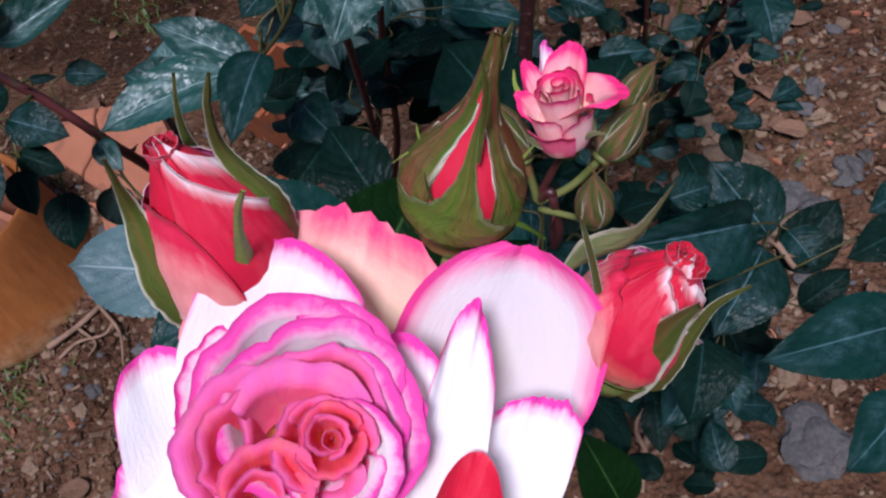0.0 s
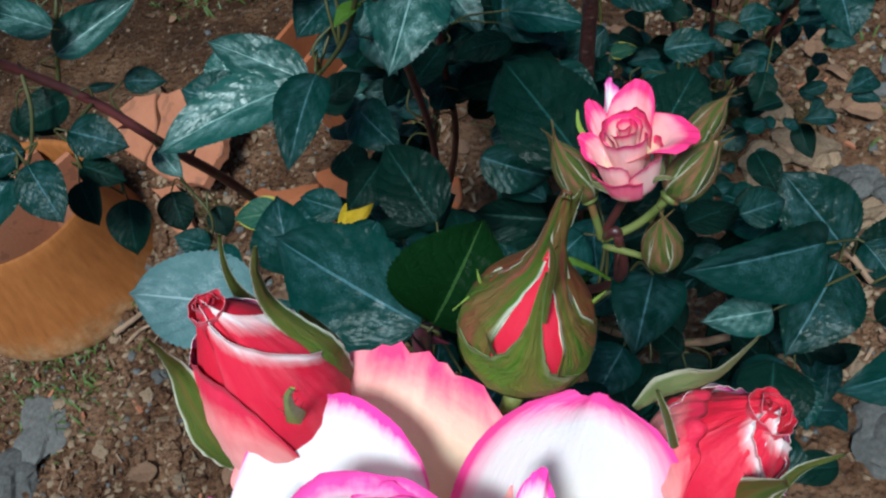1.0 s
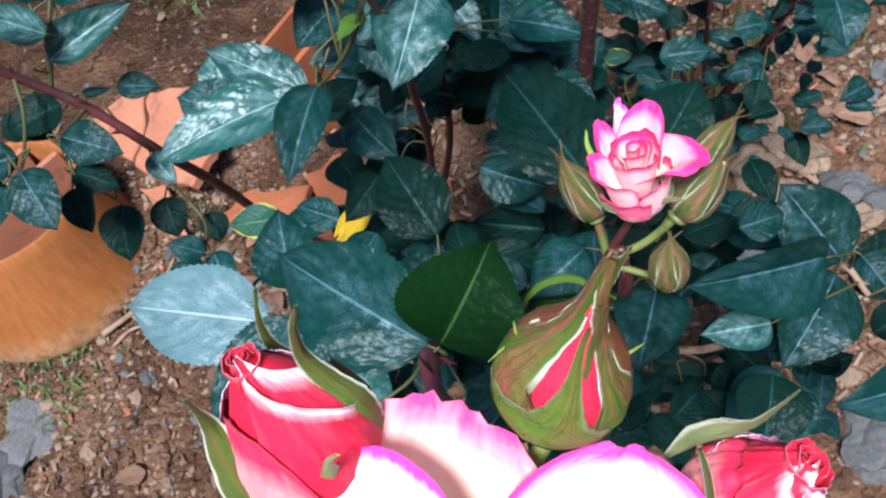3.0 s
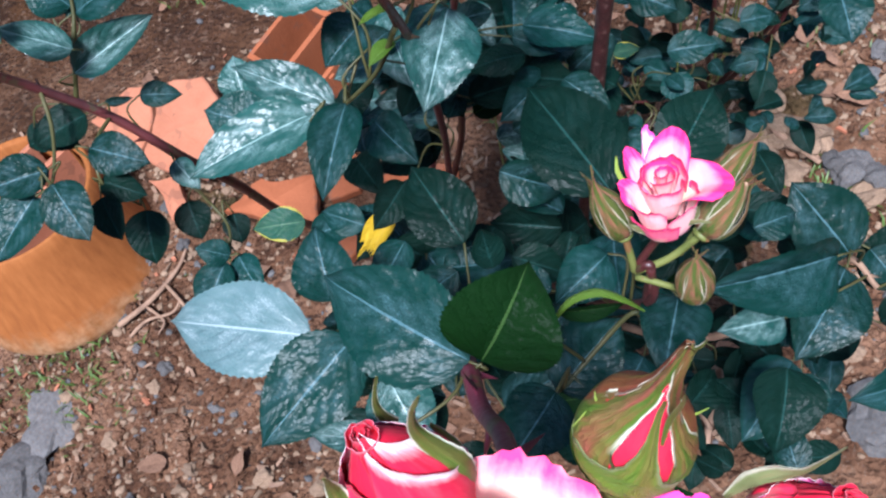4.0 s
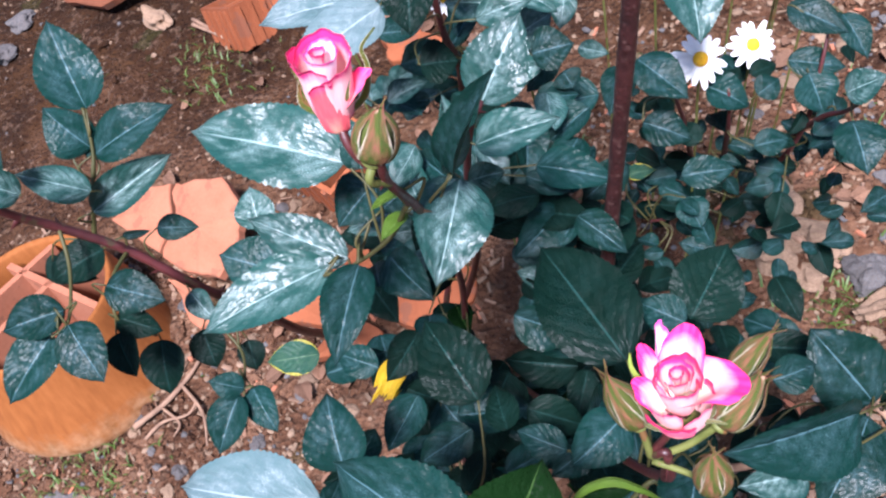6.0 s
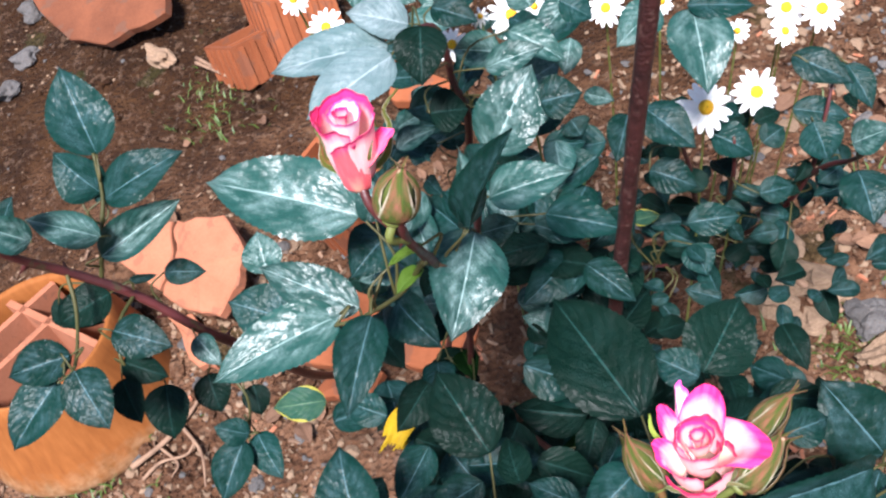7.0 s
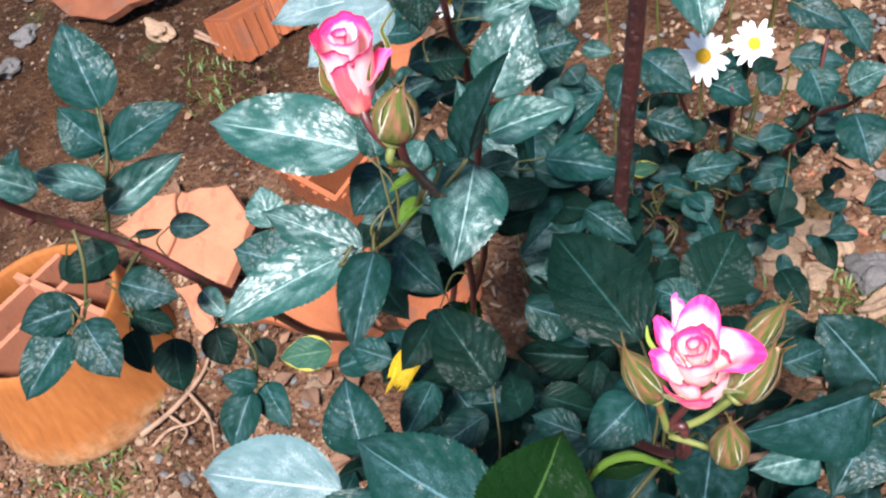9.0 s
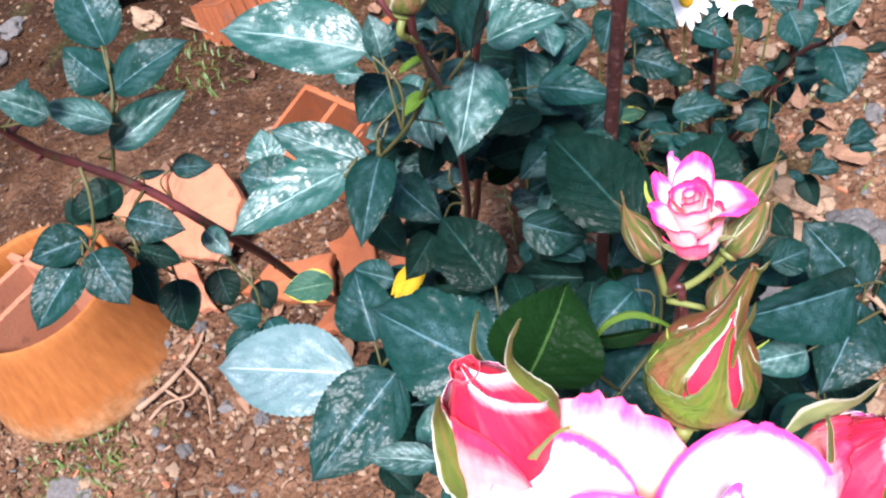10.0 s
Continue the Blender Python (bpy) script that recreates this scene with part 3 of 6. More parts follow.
def thick_sheet(name, grid, uvs, thick, outside, inside):
    """A thin body from a grid of points: its outer face, its inner face and the edge between."""
    rows, cols = len(grid), len(grid[0])
    front = [p for row in grid for p in row]
    back = []
    for i in range(rows):
        for j in range(cols):
            du = grid[i][min(j + 1, cols - 1)] - grid[i][max(j - 1, 0)]
            dv = grid[min(i + 1, rows - 1)][j] - grid[max(i - 1, 0)][j]
            n = du.cross(dv)
            back.append(grid[i][j] - (n.normalized() * thick if n.length > 1e-12 else n))
    n = rows * cols
    faces, slots = [], []
    for i in range(rows - 1):
        for j in range(cols - 1):
            a = i * cols + j
            faces += [(a, a + 1, a + cols + 1, a + cols), (n + a + cols, n + a + cols + 1, n + a + 1, n + a)]
            slots += [0, 1]
    ring = [(rows - 1) * cols + j for j in range(cols)]
    sides = [list(reversed(ring)), [i * cols for i in reversed(range(rows))], [i * cols + cols - 1 for i in range(rows)]]
    for line in sides:
        for a, b in zip(line, line[1:]):
            faces.append((a, b, n + b, n + a))
            slots.append(0)
    me = mesh_from(name, front + back, faces, uvs + uvs, outside)
    me.materials.append(inside)
    me.polygons.foreach_set("material_index", slots)
    return me


def rose_petal(parent, mouth, frame_axes, offset, radius, middle, span, tall, rise, foot, power, lip, inside, outside, seed, rows=18, cols=30):
    """One petal of a flower's cup: sizes in millimetres, angles in degrees from the flower's right; its rim lies at the mouth."""
    across, up, out = frame_axes
    rnd = random.Random(seed)
    ph, ph2, lop = rnd.uniform(0, 6), rnd.uniform(0, 6), rnd.uniform(-0.08, 0.08)
    grid, uvs = [], []
    for i in range(rows + 1):
        v = i / rows
        row = []
        for j in range(cols + 1):
            u = j / cols * 2 - 1
            th = radians(middle + u * span / 2)
            edge = 1 - 0.14 * abs(u) ** 5 + lop * u + 0.025 * math.sin(5 * u + ph) + 0.012 * math.sin(13 * u + ph2)
            h = v * edge
            r = radius * (foot + (1 - foot) * max(h, 0.0) ** power) * (1 - 0.06 * u)
            z = rise - tall * (1 - h)
            q = max(0.0, v - 0.78) / 0.22
            r += lip * radius * q * q * (1 - 0.5 * u ** 4)
            z -= lip * radius * 0.55 * q * q * q
            ruffle = noise.noise(Vector((th * 2.6, seed * 1.7, v))) + 0.5 * noise.noise(Vector((th * 7, seed * 1.7, v * 2)))
            r *= 1 + 0.10 * v * v * ruffle + 0.15 * noise.noise(Vector((math.cos(th) * 0.9, math.sin(th) * 0.9, seed * 2.3)))
            z += 0.05 * radius * v ** 3 * noise.noise(Vector((th * 5, seed * 3.1, 2)))
            crease = 0.10 * noise.noise(Vector((th * 16, v * 1.5, seed))) + 0.05 * noise.noise(Vector((th * 34, v * 2.5, seed)))
            r += crease
            p = mouth + (across * (offset[0] + r * math.cos(th)) + up * (offset[1] + r * math.sin(th)) + out * z) * 0.001
            row.append(p)
            uvs.append((0.5 + u / 2, v))
        grid.append(row)
    return child("petal", thick_sheet("petal", grid, uvs, 0.00015, outside, inside), parent)


PLUMP = ((0, 0.42), (0.1, 0.74), (0.25, 0.95), (0.4, 1.0), (0.55, 0.97), (0.7, 0.80), (0.82, 0.57), (0.92, 0.34), (1, 0.10))


def opening_bud(parent, base, top, fat, bend, label, torn=False):
    """A half-open bud: a hip, a calyx, petals wrapped over one another with white rolled edges, and a small coil at the top."""
    base, top = Vector(base), Vector(top)
    axis = (top - base).normalized()
    length = (top - base).length
    front = SEEN_FROM - (base + top) / 2
    front = (front - axis * front.dot(axis)).normalized()
    right = axis.cross(front)
    hip = [(-0.45 * fat, 0.12 * fat), (-0.4 * fat, 0.42 * fat), (-0.15 * fat, 0.55 * fat), (0.1 * fat, 0.5 * fat), (0.2 * fat, 0.2 * fat)]
    ob = child("bud", mesh_from("bud", *lathe(base, axis, hip, 16), material=GREEN_STEM), parent, label=label)

    def spot(th, h, off=1.0, extra=0.0):
        r = bud_radius(max(0.0, min(h, 1.0)), fat, PLUMP) * off + extra
        return base + axis * h * length + bend * 4 * h * (1 - h) + (front * math.cos(th) + right * math.sin(th)) * r

    core, uvs = [], []
    for i in range(25):
        core.append([spot(2 * math.pi * j / 32, i / 24, 0.88) for j in range(33)])
        uvs += [(j / 32, i / 24 * 0.9) for j in range(33)]
    child("petal", thick_sheet("petal", core, uvs, 0.0003, PETAL["red"], PETAL["red"]), ob)
    rough = 2.6 if torn else 1.0
    wraps = ((-190, -40, 0.93, 0.97, 0.0, 0.1, 0.94, 0.5, "red"), (70, 215, 0.74, 0.9, 0.1, 0.1, 0.95, 0.6, "fold"), (5, 150, 1.05, 0.60, 0.0, 0.1, 0.985, 0.9, "fold"),
             (-38, 128, 1.06, 0.40, 0.0, 0.06, 1.03, 1.7, "fold"), (-135, 2, 0.76, 0.74, 0.1, 0.45, 1.065, 0.6, "flame"), (-185, -80, 0.78, 0.66, 0.1, 0.1, 1.05, 0.8, "fold"))
    for n, (a0, a1, h0, h1, left, rim_drop, off, lip, kind) in enumerate(wraps):
        rows, cols = 20, 30
        grid, uvs = [], []
        for i in range(rows + 1):
            v = i / rows
            row = []
            for j in range(cols + 1):
                u = j / cols
                th = radians(a0 + (a1 - a0) * u)
                reach = h0 + (h1 - h0) * u + 0.07 * math.sin(math.pi * u) - left * max(0.0, 1 - 2 * u) ** 5 - rim_drop * max(0.0, 2 * u - 1) ** 5
                reach += 0.016 * rough * noise.noise(Vector((u * 6, n * 3.3, 1))) + 0.012 * (rough - 0.8) * noise.noise(Vector((u * 17, n * 3.3, 4)))
                q = max(0.0, v - 0.84) / 0.16
                extra = 0.001 * lip * q * q * (1 - (2 * u - 1) ** 6) + 0.0005 * noise.noise(Vector((th * 3, v * 2, n * 2.0))) + 0.0004 * noise.noise(Vector((th * 8, v, n * 5.0))) * v
                extra += 0.0012 * (rough - 1) * v * v * noise.noise(Vector((th * 5, v * 6, n)))
                row.append(spot(th, reach * v - 0.02 * q * q * lip, off, extra))
                uvs.append((0.5 + (u - 0.5) * 0.8, v))
            grid.append(row)
        child("petal", thick_sheet("petal", grid, uvs, 0.00015, PETAL[kind], PETAL["lip" if kind == "fold" else "red"]), ob)
    tip = base + axis * length
    coil = (right, -front, axis)
    for r, middle, span, rise, kind, seed in ((0.25, 200, 220, -0.6, "crimson", 1), (0.22, 20, 200, 0.0, "crimson", 2), (0.16, 120, 240, 0.4, "crimson", 3), (0.11, 300, 260, 0.7, "red", 4), (0.055, 80, 300, 0.9, "red", 5)):
        if torn:
            rise += 1.5 * noise.noise(Vector((seed * 2.1, 0, 0)))
            r *= 1.5
        rose_petal(ob, tip, coil, (0.0, 0.0), r * fat * 1000, middle, span, 0.22 * length * 1000, rise, 0.8, 0.8, 0.06, PETAL["red"], PETAL[kind], seed + int(fat * 1e4))
    low = [[spot(2 * math.pi * j / 30, h, 1.10, 0.0004) for j in range(31)] for h in (0.0, 0.03, 0.06, 0.09, 0.12)]
    child("calyx", thick_sheet("calyx", low, [(j / 30, 0.1 * i) for i in range(5) for j in range(31)], 0.0004, CALYX, CALYX), ob)
    return ob


def sepal_ribbon(parent, points, widths, roll, material, hairs=0, seed=0):
    """A sepal along a line from its foot to its pointed tip, bent over along its rib, its edges set with fine hairs."""
    rnd = random.Random(seed)
    steps, cols = 6, 8
    path = smooth_path(points, steps)
    n = len(path)
    grid, uvs, spikes = [], [], []
    for i, p in enumerate(path):
        f = i / (n - 1) * (len(widths) - 1)
        k = min(int(f), len(widths) - 2)
        w = widths[k] + (widths[k + 1] - widths[k]) * (f - k)
        d = (path[min(i + 1, n - 1)] - path[max(i - 1, 0)]).normalized()
        face = SEEN_FROM - p
        face = (face - d * face.dot(d)).normalized()
        face = Matrix.Rotation(radians(roll), 3, d) @ face
        side = d.cross(face)
        row = []
        for j in range(cols + 1):
            u = j / cols * 2 - 1
            uneven = 1 + 0.10 * noise.noise(Vector((i * 0.7, u, seed)))
            row.append(p + side * u * w / 2 * uneven + face * (-0.26 * w * u * u + 0.05 * w * (1 - abs(u)) ** 3 + 0.03 * w * noise.noise(Vector((i * 0.5, u * 2, seed + 9)))))
            uvs.append((0.5 + u / 2, 0.58 * i / (n - 1)))
        grid.append(row)
    me = thick_sheet("sepal", grid, uvs, 0.0003, material, material)
    ob = child("sepal", me, parent)
    verts, faces = [], []
    for h in range(hairs):
        i = rnd.randrange(1, n - 1)
        u = rnd.choice((0, cols))
        q = grid[i][u]
        out = (q - grid[i][cols // 2]).normalized()
        tilt = Vector((rnd.uniform(-1, 1), rnd.uniform(-1, 1), rnd.uniform(-1, 1))) * 0.5
        a = out.orthogonal().normalized() * 0.00009
        b = out.cross(a).normalized() * 0.00009
        k = len(verts)
        verts += [q + a, q - a + b, q - a - b, q + (out + tilt).normalized() * rnd.uniform(0.0006, 0.0018)]
        faces += [(k, k + 1, k + 3), (k + 1, k + 2, k + 3), (k + 2, k, k + 3)]
    if hairs:
        child("hairs", mesh_from("hairs", verts, faces, material=PETIOLE), ob)
    return ob


def wrapped_sepal(parent, base, top, fat, edges, off, material):
    """A sepal pressed round a closed bud: rows of height along the bud and the two angles between which it lies."""
    base, top = Vector(base), Vector(top)
    axis = (top - base).normalized()
    length = (top - base).length
    front = SEEN_FROM - (base + top) / 2
    front = (front - axis * front.dot(axis)).normalized()
    right = axis.cross(front)
    grid, uvs = [], []
    steps, cols = 6, 14
    for (h0, a0, b0), (h1, a1, b1) in zip(edges, edges[1:]):
        for i in range(steps + (1 if h1 == edges[-1][0] else 0)):
            t = i / steps
            h = h0 + (h1 - h0) * t
            t = t * t * (3 - 2 * t)
            a, b = a0 + (a1 - a0) * t, b0 + (b1 - b0) * t
            row = []
            for j in range(cols + 1):
                u = j / cols
                th = radians(a + (b - a) * u)
                d = front * math.cos(th) + right * math.sin(th)
                r = bud_radius(h, fat, TEAR) * off + 0.0005 * noise.noise(Vector((th * 4, h * 9, off * 50))) + 0.0006 * (1 - abs(2 * u - 1)) ** 2
                row.append(base + axis * h * length + d * r)
                uvs.append((u, h * 0.5))
            grid.append(row)
    return child("sepal", thick_sheet("sepal", grid, uvs, 0.0004, material, material), parent)


def green_bud(parent, base, top, fat, seed, reach, label):
    """A closed bud in its green sepals, whose points run on past its top."""
    rnd = random.Random(seed)
    base, top = Vector(base), Vector(top)
    axis = top - base
    a = axis.orthogonal().normalized()
    b = axis.normalized().cross(a)
    tips = []
    for i in range(5):
        th = i * 1.257 + rnd.uniform(-0.2, 0.2)
        out = (a * math.cos(th) + b * math.sin(th)) * fat * rnd.uniform(0.15, 0.9)
        end = top + axis * reach * rnd.uniform(0.35, 1.0) + out
        tips.append((*end, math.degrees(th), 0.92, rnd.uniform(0.9, 1.25), 0.8))
    return bud(parent, base, top, fat, tips, fat * 2.0, "green", 0.92, label, SEPAL_SMALL, OVAL)


# ---- ground ----
def build_ground():
    rnd = random.Random(4)
    xs = sorted({round(-2.6 + 5.4 * i / 210, 4) for i in range(211)} | {-60.0, -30.0, -15.0, -8.0, -4.5, -3.2, 3.4, 4.5, 8.0, 15.0, 30.0, 60.0})
    ys = sorted({round(-0.8 + 4.6 * i / 190, 4) for i in range(191)} | {-60.0, -30.0, -15.0, -8.0, -4.0, -2.0, -1.2, 4.3, 5.5, 8.0, 15.0, 30.0, 60.0})
    verts = [(x, y, ground_z(x, y) + 0.004 * noise.noise(Vector((x * 60, y * 60, 3)))) for y in ys for x in xs]
    n = len(xs)
    faces = [(j * n + i, j * n + i + 1, (j + 1) * n + i + 1, (j + 1) * n + i) for j in range(len(ys) - 1) for i in range(n - 1)]
    g = new("ground", mesh_from("ground", verts, faces, material=SOIL))
    return tagged(g, "bare brown crumbly garden soil with grit", "ground", kind="structure")


def lump(seed, rough=0.25, flat=0.7, detail=2):
    """A stone about one across."""
    bm = bmesh.new()
    bmesh.ops.create_icosphere(bm, subdivisions=detail, radius=0.5)
    o = Vector((seed * 7.3, seed * 3.1, 0))
    for w in bm.verts:
        w.co *= 1 + rough * noise.noise(w.co * 2.2 + o) * 2 + rough * 0.5 * noise.noise(w.co * 5 + o) + rough * 0.25 * noise.noise(w.co * 13 + o)
        w.co.z *= flat
    me = bpy.data.meshes.new("stone")
    bm.to_mesh(me)
    bm.free()
    return me


build_ground()
LUMPS = [lump(i, 0.28, 0.65, 1) if i < 6 else lump(i, 0.42, 0.75, 3) for i in range(12)]


def scatter_grit():
    """Crumbs of earth and small grit, too many to count."""
    rnd = random.Random(11)
    for label, mat, count, lo, hi in (("crumbs of brown earth on the soil", SOIL, 4500, 0.006, 0.026), ("pale grit and small gravel on the soil", TAN, 5200, 0.004, 0.014), ("grey gravel on the soil", STONE, 1600, 0.004, 0.014)):
        verts, faces = [], []
        for i in range(count):
            x, y = rnd.choice(((rnd.uniform(-1.5, 1.3), rnd.uniform(0.25, 3.0)), (rnd.uniform(-1.15, -0.3), rnd.uniform(0.45, 1.3)), (rnd.uniform(0.2, 0.95), rnd.uniform(0.4, 1.4))))
            s = rnd.uniform(lo, hi) * (0.7 if rnd.random() < 0.6 else 1.2)
            me = LUMPS[rnd.randrange(6)]
            m = Matrix.Translation((x, y, ground_z(x, y) + s * 0.12)) @ Matrix.Rotation(rnd.uniform(0, 6.3), 4, "Z") @ Matrix.Diagonal((s, s * rnd.uniform(0.6, 1.3), s, 1))
            b = len(verts)
            verts += [m @ w.co for w in me.vertices]
            faces += [tuple(b + q for q in p.vertices) for p in me.polygons]
        tagged(new("gravel", mesh_from("gravel", verts, faces, material=mat, smooth=False)), label, "gravel", kind="stuff")


scatter_grit()


def scatter_chips():
    """Flat chips of bark and broken clay, too many to count."""
    rnd = random.Random(12)
    for label, mat, count in (("pale bark chips on the soil", TAN, 700), ("brown bark chips on the soil", BROWN_STEM, 700), ("small bits of broken clay on the soil", CLAY_PALE, 160)):
        verts, faces = [], []
        for i in range(count):
            x, y = rnd.choice(((rnd.uniform(-1.15, 0.2), rnd.uniform(0.45, 1.5)), (rnd.uniform(0.0, 0.95), rnd.uniform(0.4, 1.5))))
            a, b, c = rnd.uniform(0.008, 0.028), rnd.uniform(0.003, 0.009), rnd.uniform(0.001, 0.003)
            m = Matrix.Translation((x, y, ground_z(x, y) + 0.005)) @ Euler((rnd.uniform(-0.5, 0.5), rnd.uniform(-0.5, 0.5), rnd.uniform(0, 6.3))).to_matrix().to_4x4()
            n = len(verts)
            verts += [m @ Vector((sx * a / 2 * rnd.uniform(0.6, 1), sy * b / 2 * rnd.uniform(0.6, 1), sz * c)) for sz in (-1, 1) for sx, sy in ((-1, -1), (1, -1), (1, 1), (-1, 1))]
            faces += [tuple(n + q for q in f) for f in ((3, 2, 1, 0), (4, 5, 6, 7), (0, 1, 5, 4), (1, 2, 6, 5), (2, 3, 7, 6), (3, 0, 4, 7))]
        tagged(new("chips", mesh_from("chips", verts, faces, material=mat, smooth=False)), label, "chips", kind="stuff")


scatter_chips()


def stone(x, y, sx, sy, sz, turn, variant, material, label, name="stone"):
    me = LUMPS[variant].copy()
    me.materials.append(material)
    ob = new(name, me)
    ob.matrix_basis = Matrix.Translation((x, y, ground_z(x, y) + sz * 0.2)) @ Matrix.Rotation(radians(turn), 4, "Z") @ Matrix.Diagonal((sx, sy, sz, 1))
    return tagged(ob, label, "stone")


stone(0.479, 0.875, 0.087, 0.054, 0.062, -30, 7, TAN, "flat tan stone lying on the soil")
stone(0.422, 0.875, 0.060, 0.064, 0.062, 10, 8, TAN, "rounded brown stone half sunk in soil")
stone(0.532, 0.794, 0.058, 0.054, 0.062, 20, 9, STONE, "grey angular stone on the soil")
stone(0.566, 0.764, 0.054, 0.049, 0.062, -10, 10, STONE, "grey stone beside the other stones")
stone(0.527, 0.744, 0.074, 0.035, 0.062, 5, 11, TAN, "broken orange brick bit on the soil")
stone(-0.858, 0.800, 0.094, 0.122, 0.037, 15, 9, STONE, "grey slab of rock set in the soil")
stone(-0.897, 0.720, 0.084, 0.090, 0.062, -20, 10, STONE, "grey flat rock on the soil")
stone(0.431, 0.425, 0.090, 0.086, 0.062, 30, 8, STONE, "pale grey rock under the rose leaves")
stone(0.637, 0.807, 0.034, 0.045, 0.037, 0, 7, STONE, "small pale pebble on the soil")
stone(0.631, 0.908, 0.033, 0.023, 0.037, 0, 11, TAN, "small tan pebble on the soil")
stone(-1.023, 2.175, 0.070, 0.061, 0.050, 0, 8, STONE, "pale stone on the bare soil")
stone(-1.072, 2.075, 0.058, 0.059, 0.050, 0, 9, STONE, "pale stone near the terracotta slab")
stone(-1.022, 2.376, 0.074, 0.064, 0.075, 0, 10, STONE, "grey stone near the terracotta slab")
stone(-0.636, 1.963, 0.043, 0.098, 0.062, 40, 11, TAN, "tan clod of hard earth")
stone(0.451, 0.824, 0.055, 0.045, 0.037, -20, 7, TAN, "flat dead wood chip on the soil")
stone(0.375, 0.753, 0.061, 0.053, 0.037, 30, 8, STONE, "greyish flat stone under the leaves")
stone(0.500, 0.857, 0.042, 0.054, 0.050, 0, 9, TAN, "tan stone on the soil")
stone(0.521, 0.808, 0.048, 0.044, 0.050, 0, 10, STONE, "grey stone on the soil")
stone(0.466, 0.958, 0.044, 0.066, 0.037, 0, 11, TAN, "tan stone under the shrub")
stone(0.121, 0.513, 0.046, 0.046, 0.050, 20, 7, STONE, "grey brown stone below the rose bush")


def scatter_pebbles():
    rnd = random.Random(23)
    for i in range(240):
        x, y = (rnd.uniform(0.25, 0.95), rnd.uniform(0.4, 1.6)) if i % 2 else (rnd.uniform(-1.05, -0.3), rnd.uniform(0.5, 1.35))
        s = rnd.uniform(0.012, 0.034)
        stone(x, y, s, s * rnd.uniform(0.6, 1.1), s * rnd.uniform(0.5, 0.9), rnd.uniform(0, 180), rnd.randrange(12), TAN if rnd.random() < 0.65 else STONE,
              "small pebble lying on the brown soil", "pebble")["group"] = "pebbles on the soil"


scatter_pebbles()


# ---- broken terracotta ----
def slab(name, corners, thick, material, label, category, wave=0.012):
    """A broken flat piece: a worn outline with thickness."""
    pts = [Vector(c) for c in corners]
    n = (pts[1] - pts[0]).cross(pts[2] - pts[0]).normalized()
    if n.z < 0:
        n = -n
    ring = []
    for i, p in enumerate(pts):
        q = pts[(i + 1) % len(pts)]
        for j in range(5):
            w = p.lerp(q, j / 5)
            ring.append(w + Vector((noise.noise(w * 30), noise.noise(w * 30 + Vector((9, 0, 0))), 0)) * wave)
    mid = sum(ring, Vector()) / len(ring)
    k = len(ring)
    inner = [mid.lerp(p, 0.96) + n * 0.003 for p in ring]
    verts = inner + ring + [p - n * thick for p in ring] + [mid + n * 0.012]
    faces = []
    for i in range(k):
        j = (i + 1) % k
        faces += [(3 * k, i, j), (i, k + i, k + j, j), (k + i, 2 * k + i, 2 * k + j, k + j)]
    faces.append(tuple(range(2 * k, 3 * k))[::-1])
    return tagged(new(name, mesh_from(name, verts, faces, material=material, smooth=False)), label, category)


def walls(paths, z0, z1, thick, closed):
    """Upright walls along plan lines, from z0 to z1."""
    verts, faces = [], []
    for path, ring in zip(paths, closed):
        n = len(path)
        b = len(verts)
        for i, (x, y) in enumerate(path):
            p = Vector((x, y))
            a = Vector(path[(i - 1) % n]) if ring or i else p
            c = Vector(path[(i + 1) % n]) if ring or i < n - 1 else p
            d = (c - a).normalized()
            o = Vector((-d.y, d.x)) * thick / 2
            for s, z in ((1, z0), (1, z1), (-1, z1), (-1, z0)):
                verts.append((x + s * o.x, y + s * o.y, z))
        for i in range(n if ring else n - 1):
            e, f = b + 4 * i, b + 4 * ((i + 1) % n)
            faces += [(e + q, e + (q + 1) % 4, f + (q + 1) % 4, f + q) for q in range(4)]
        if not ring:
            faces += [(b, b + 1, b + 2, b + 3), (b + 4 * n - 1, b + 4 * n - 2, b + 4 * n - 3, b + 4 * n - 4)]
    return verts, faces


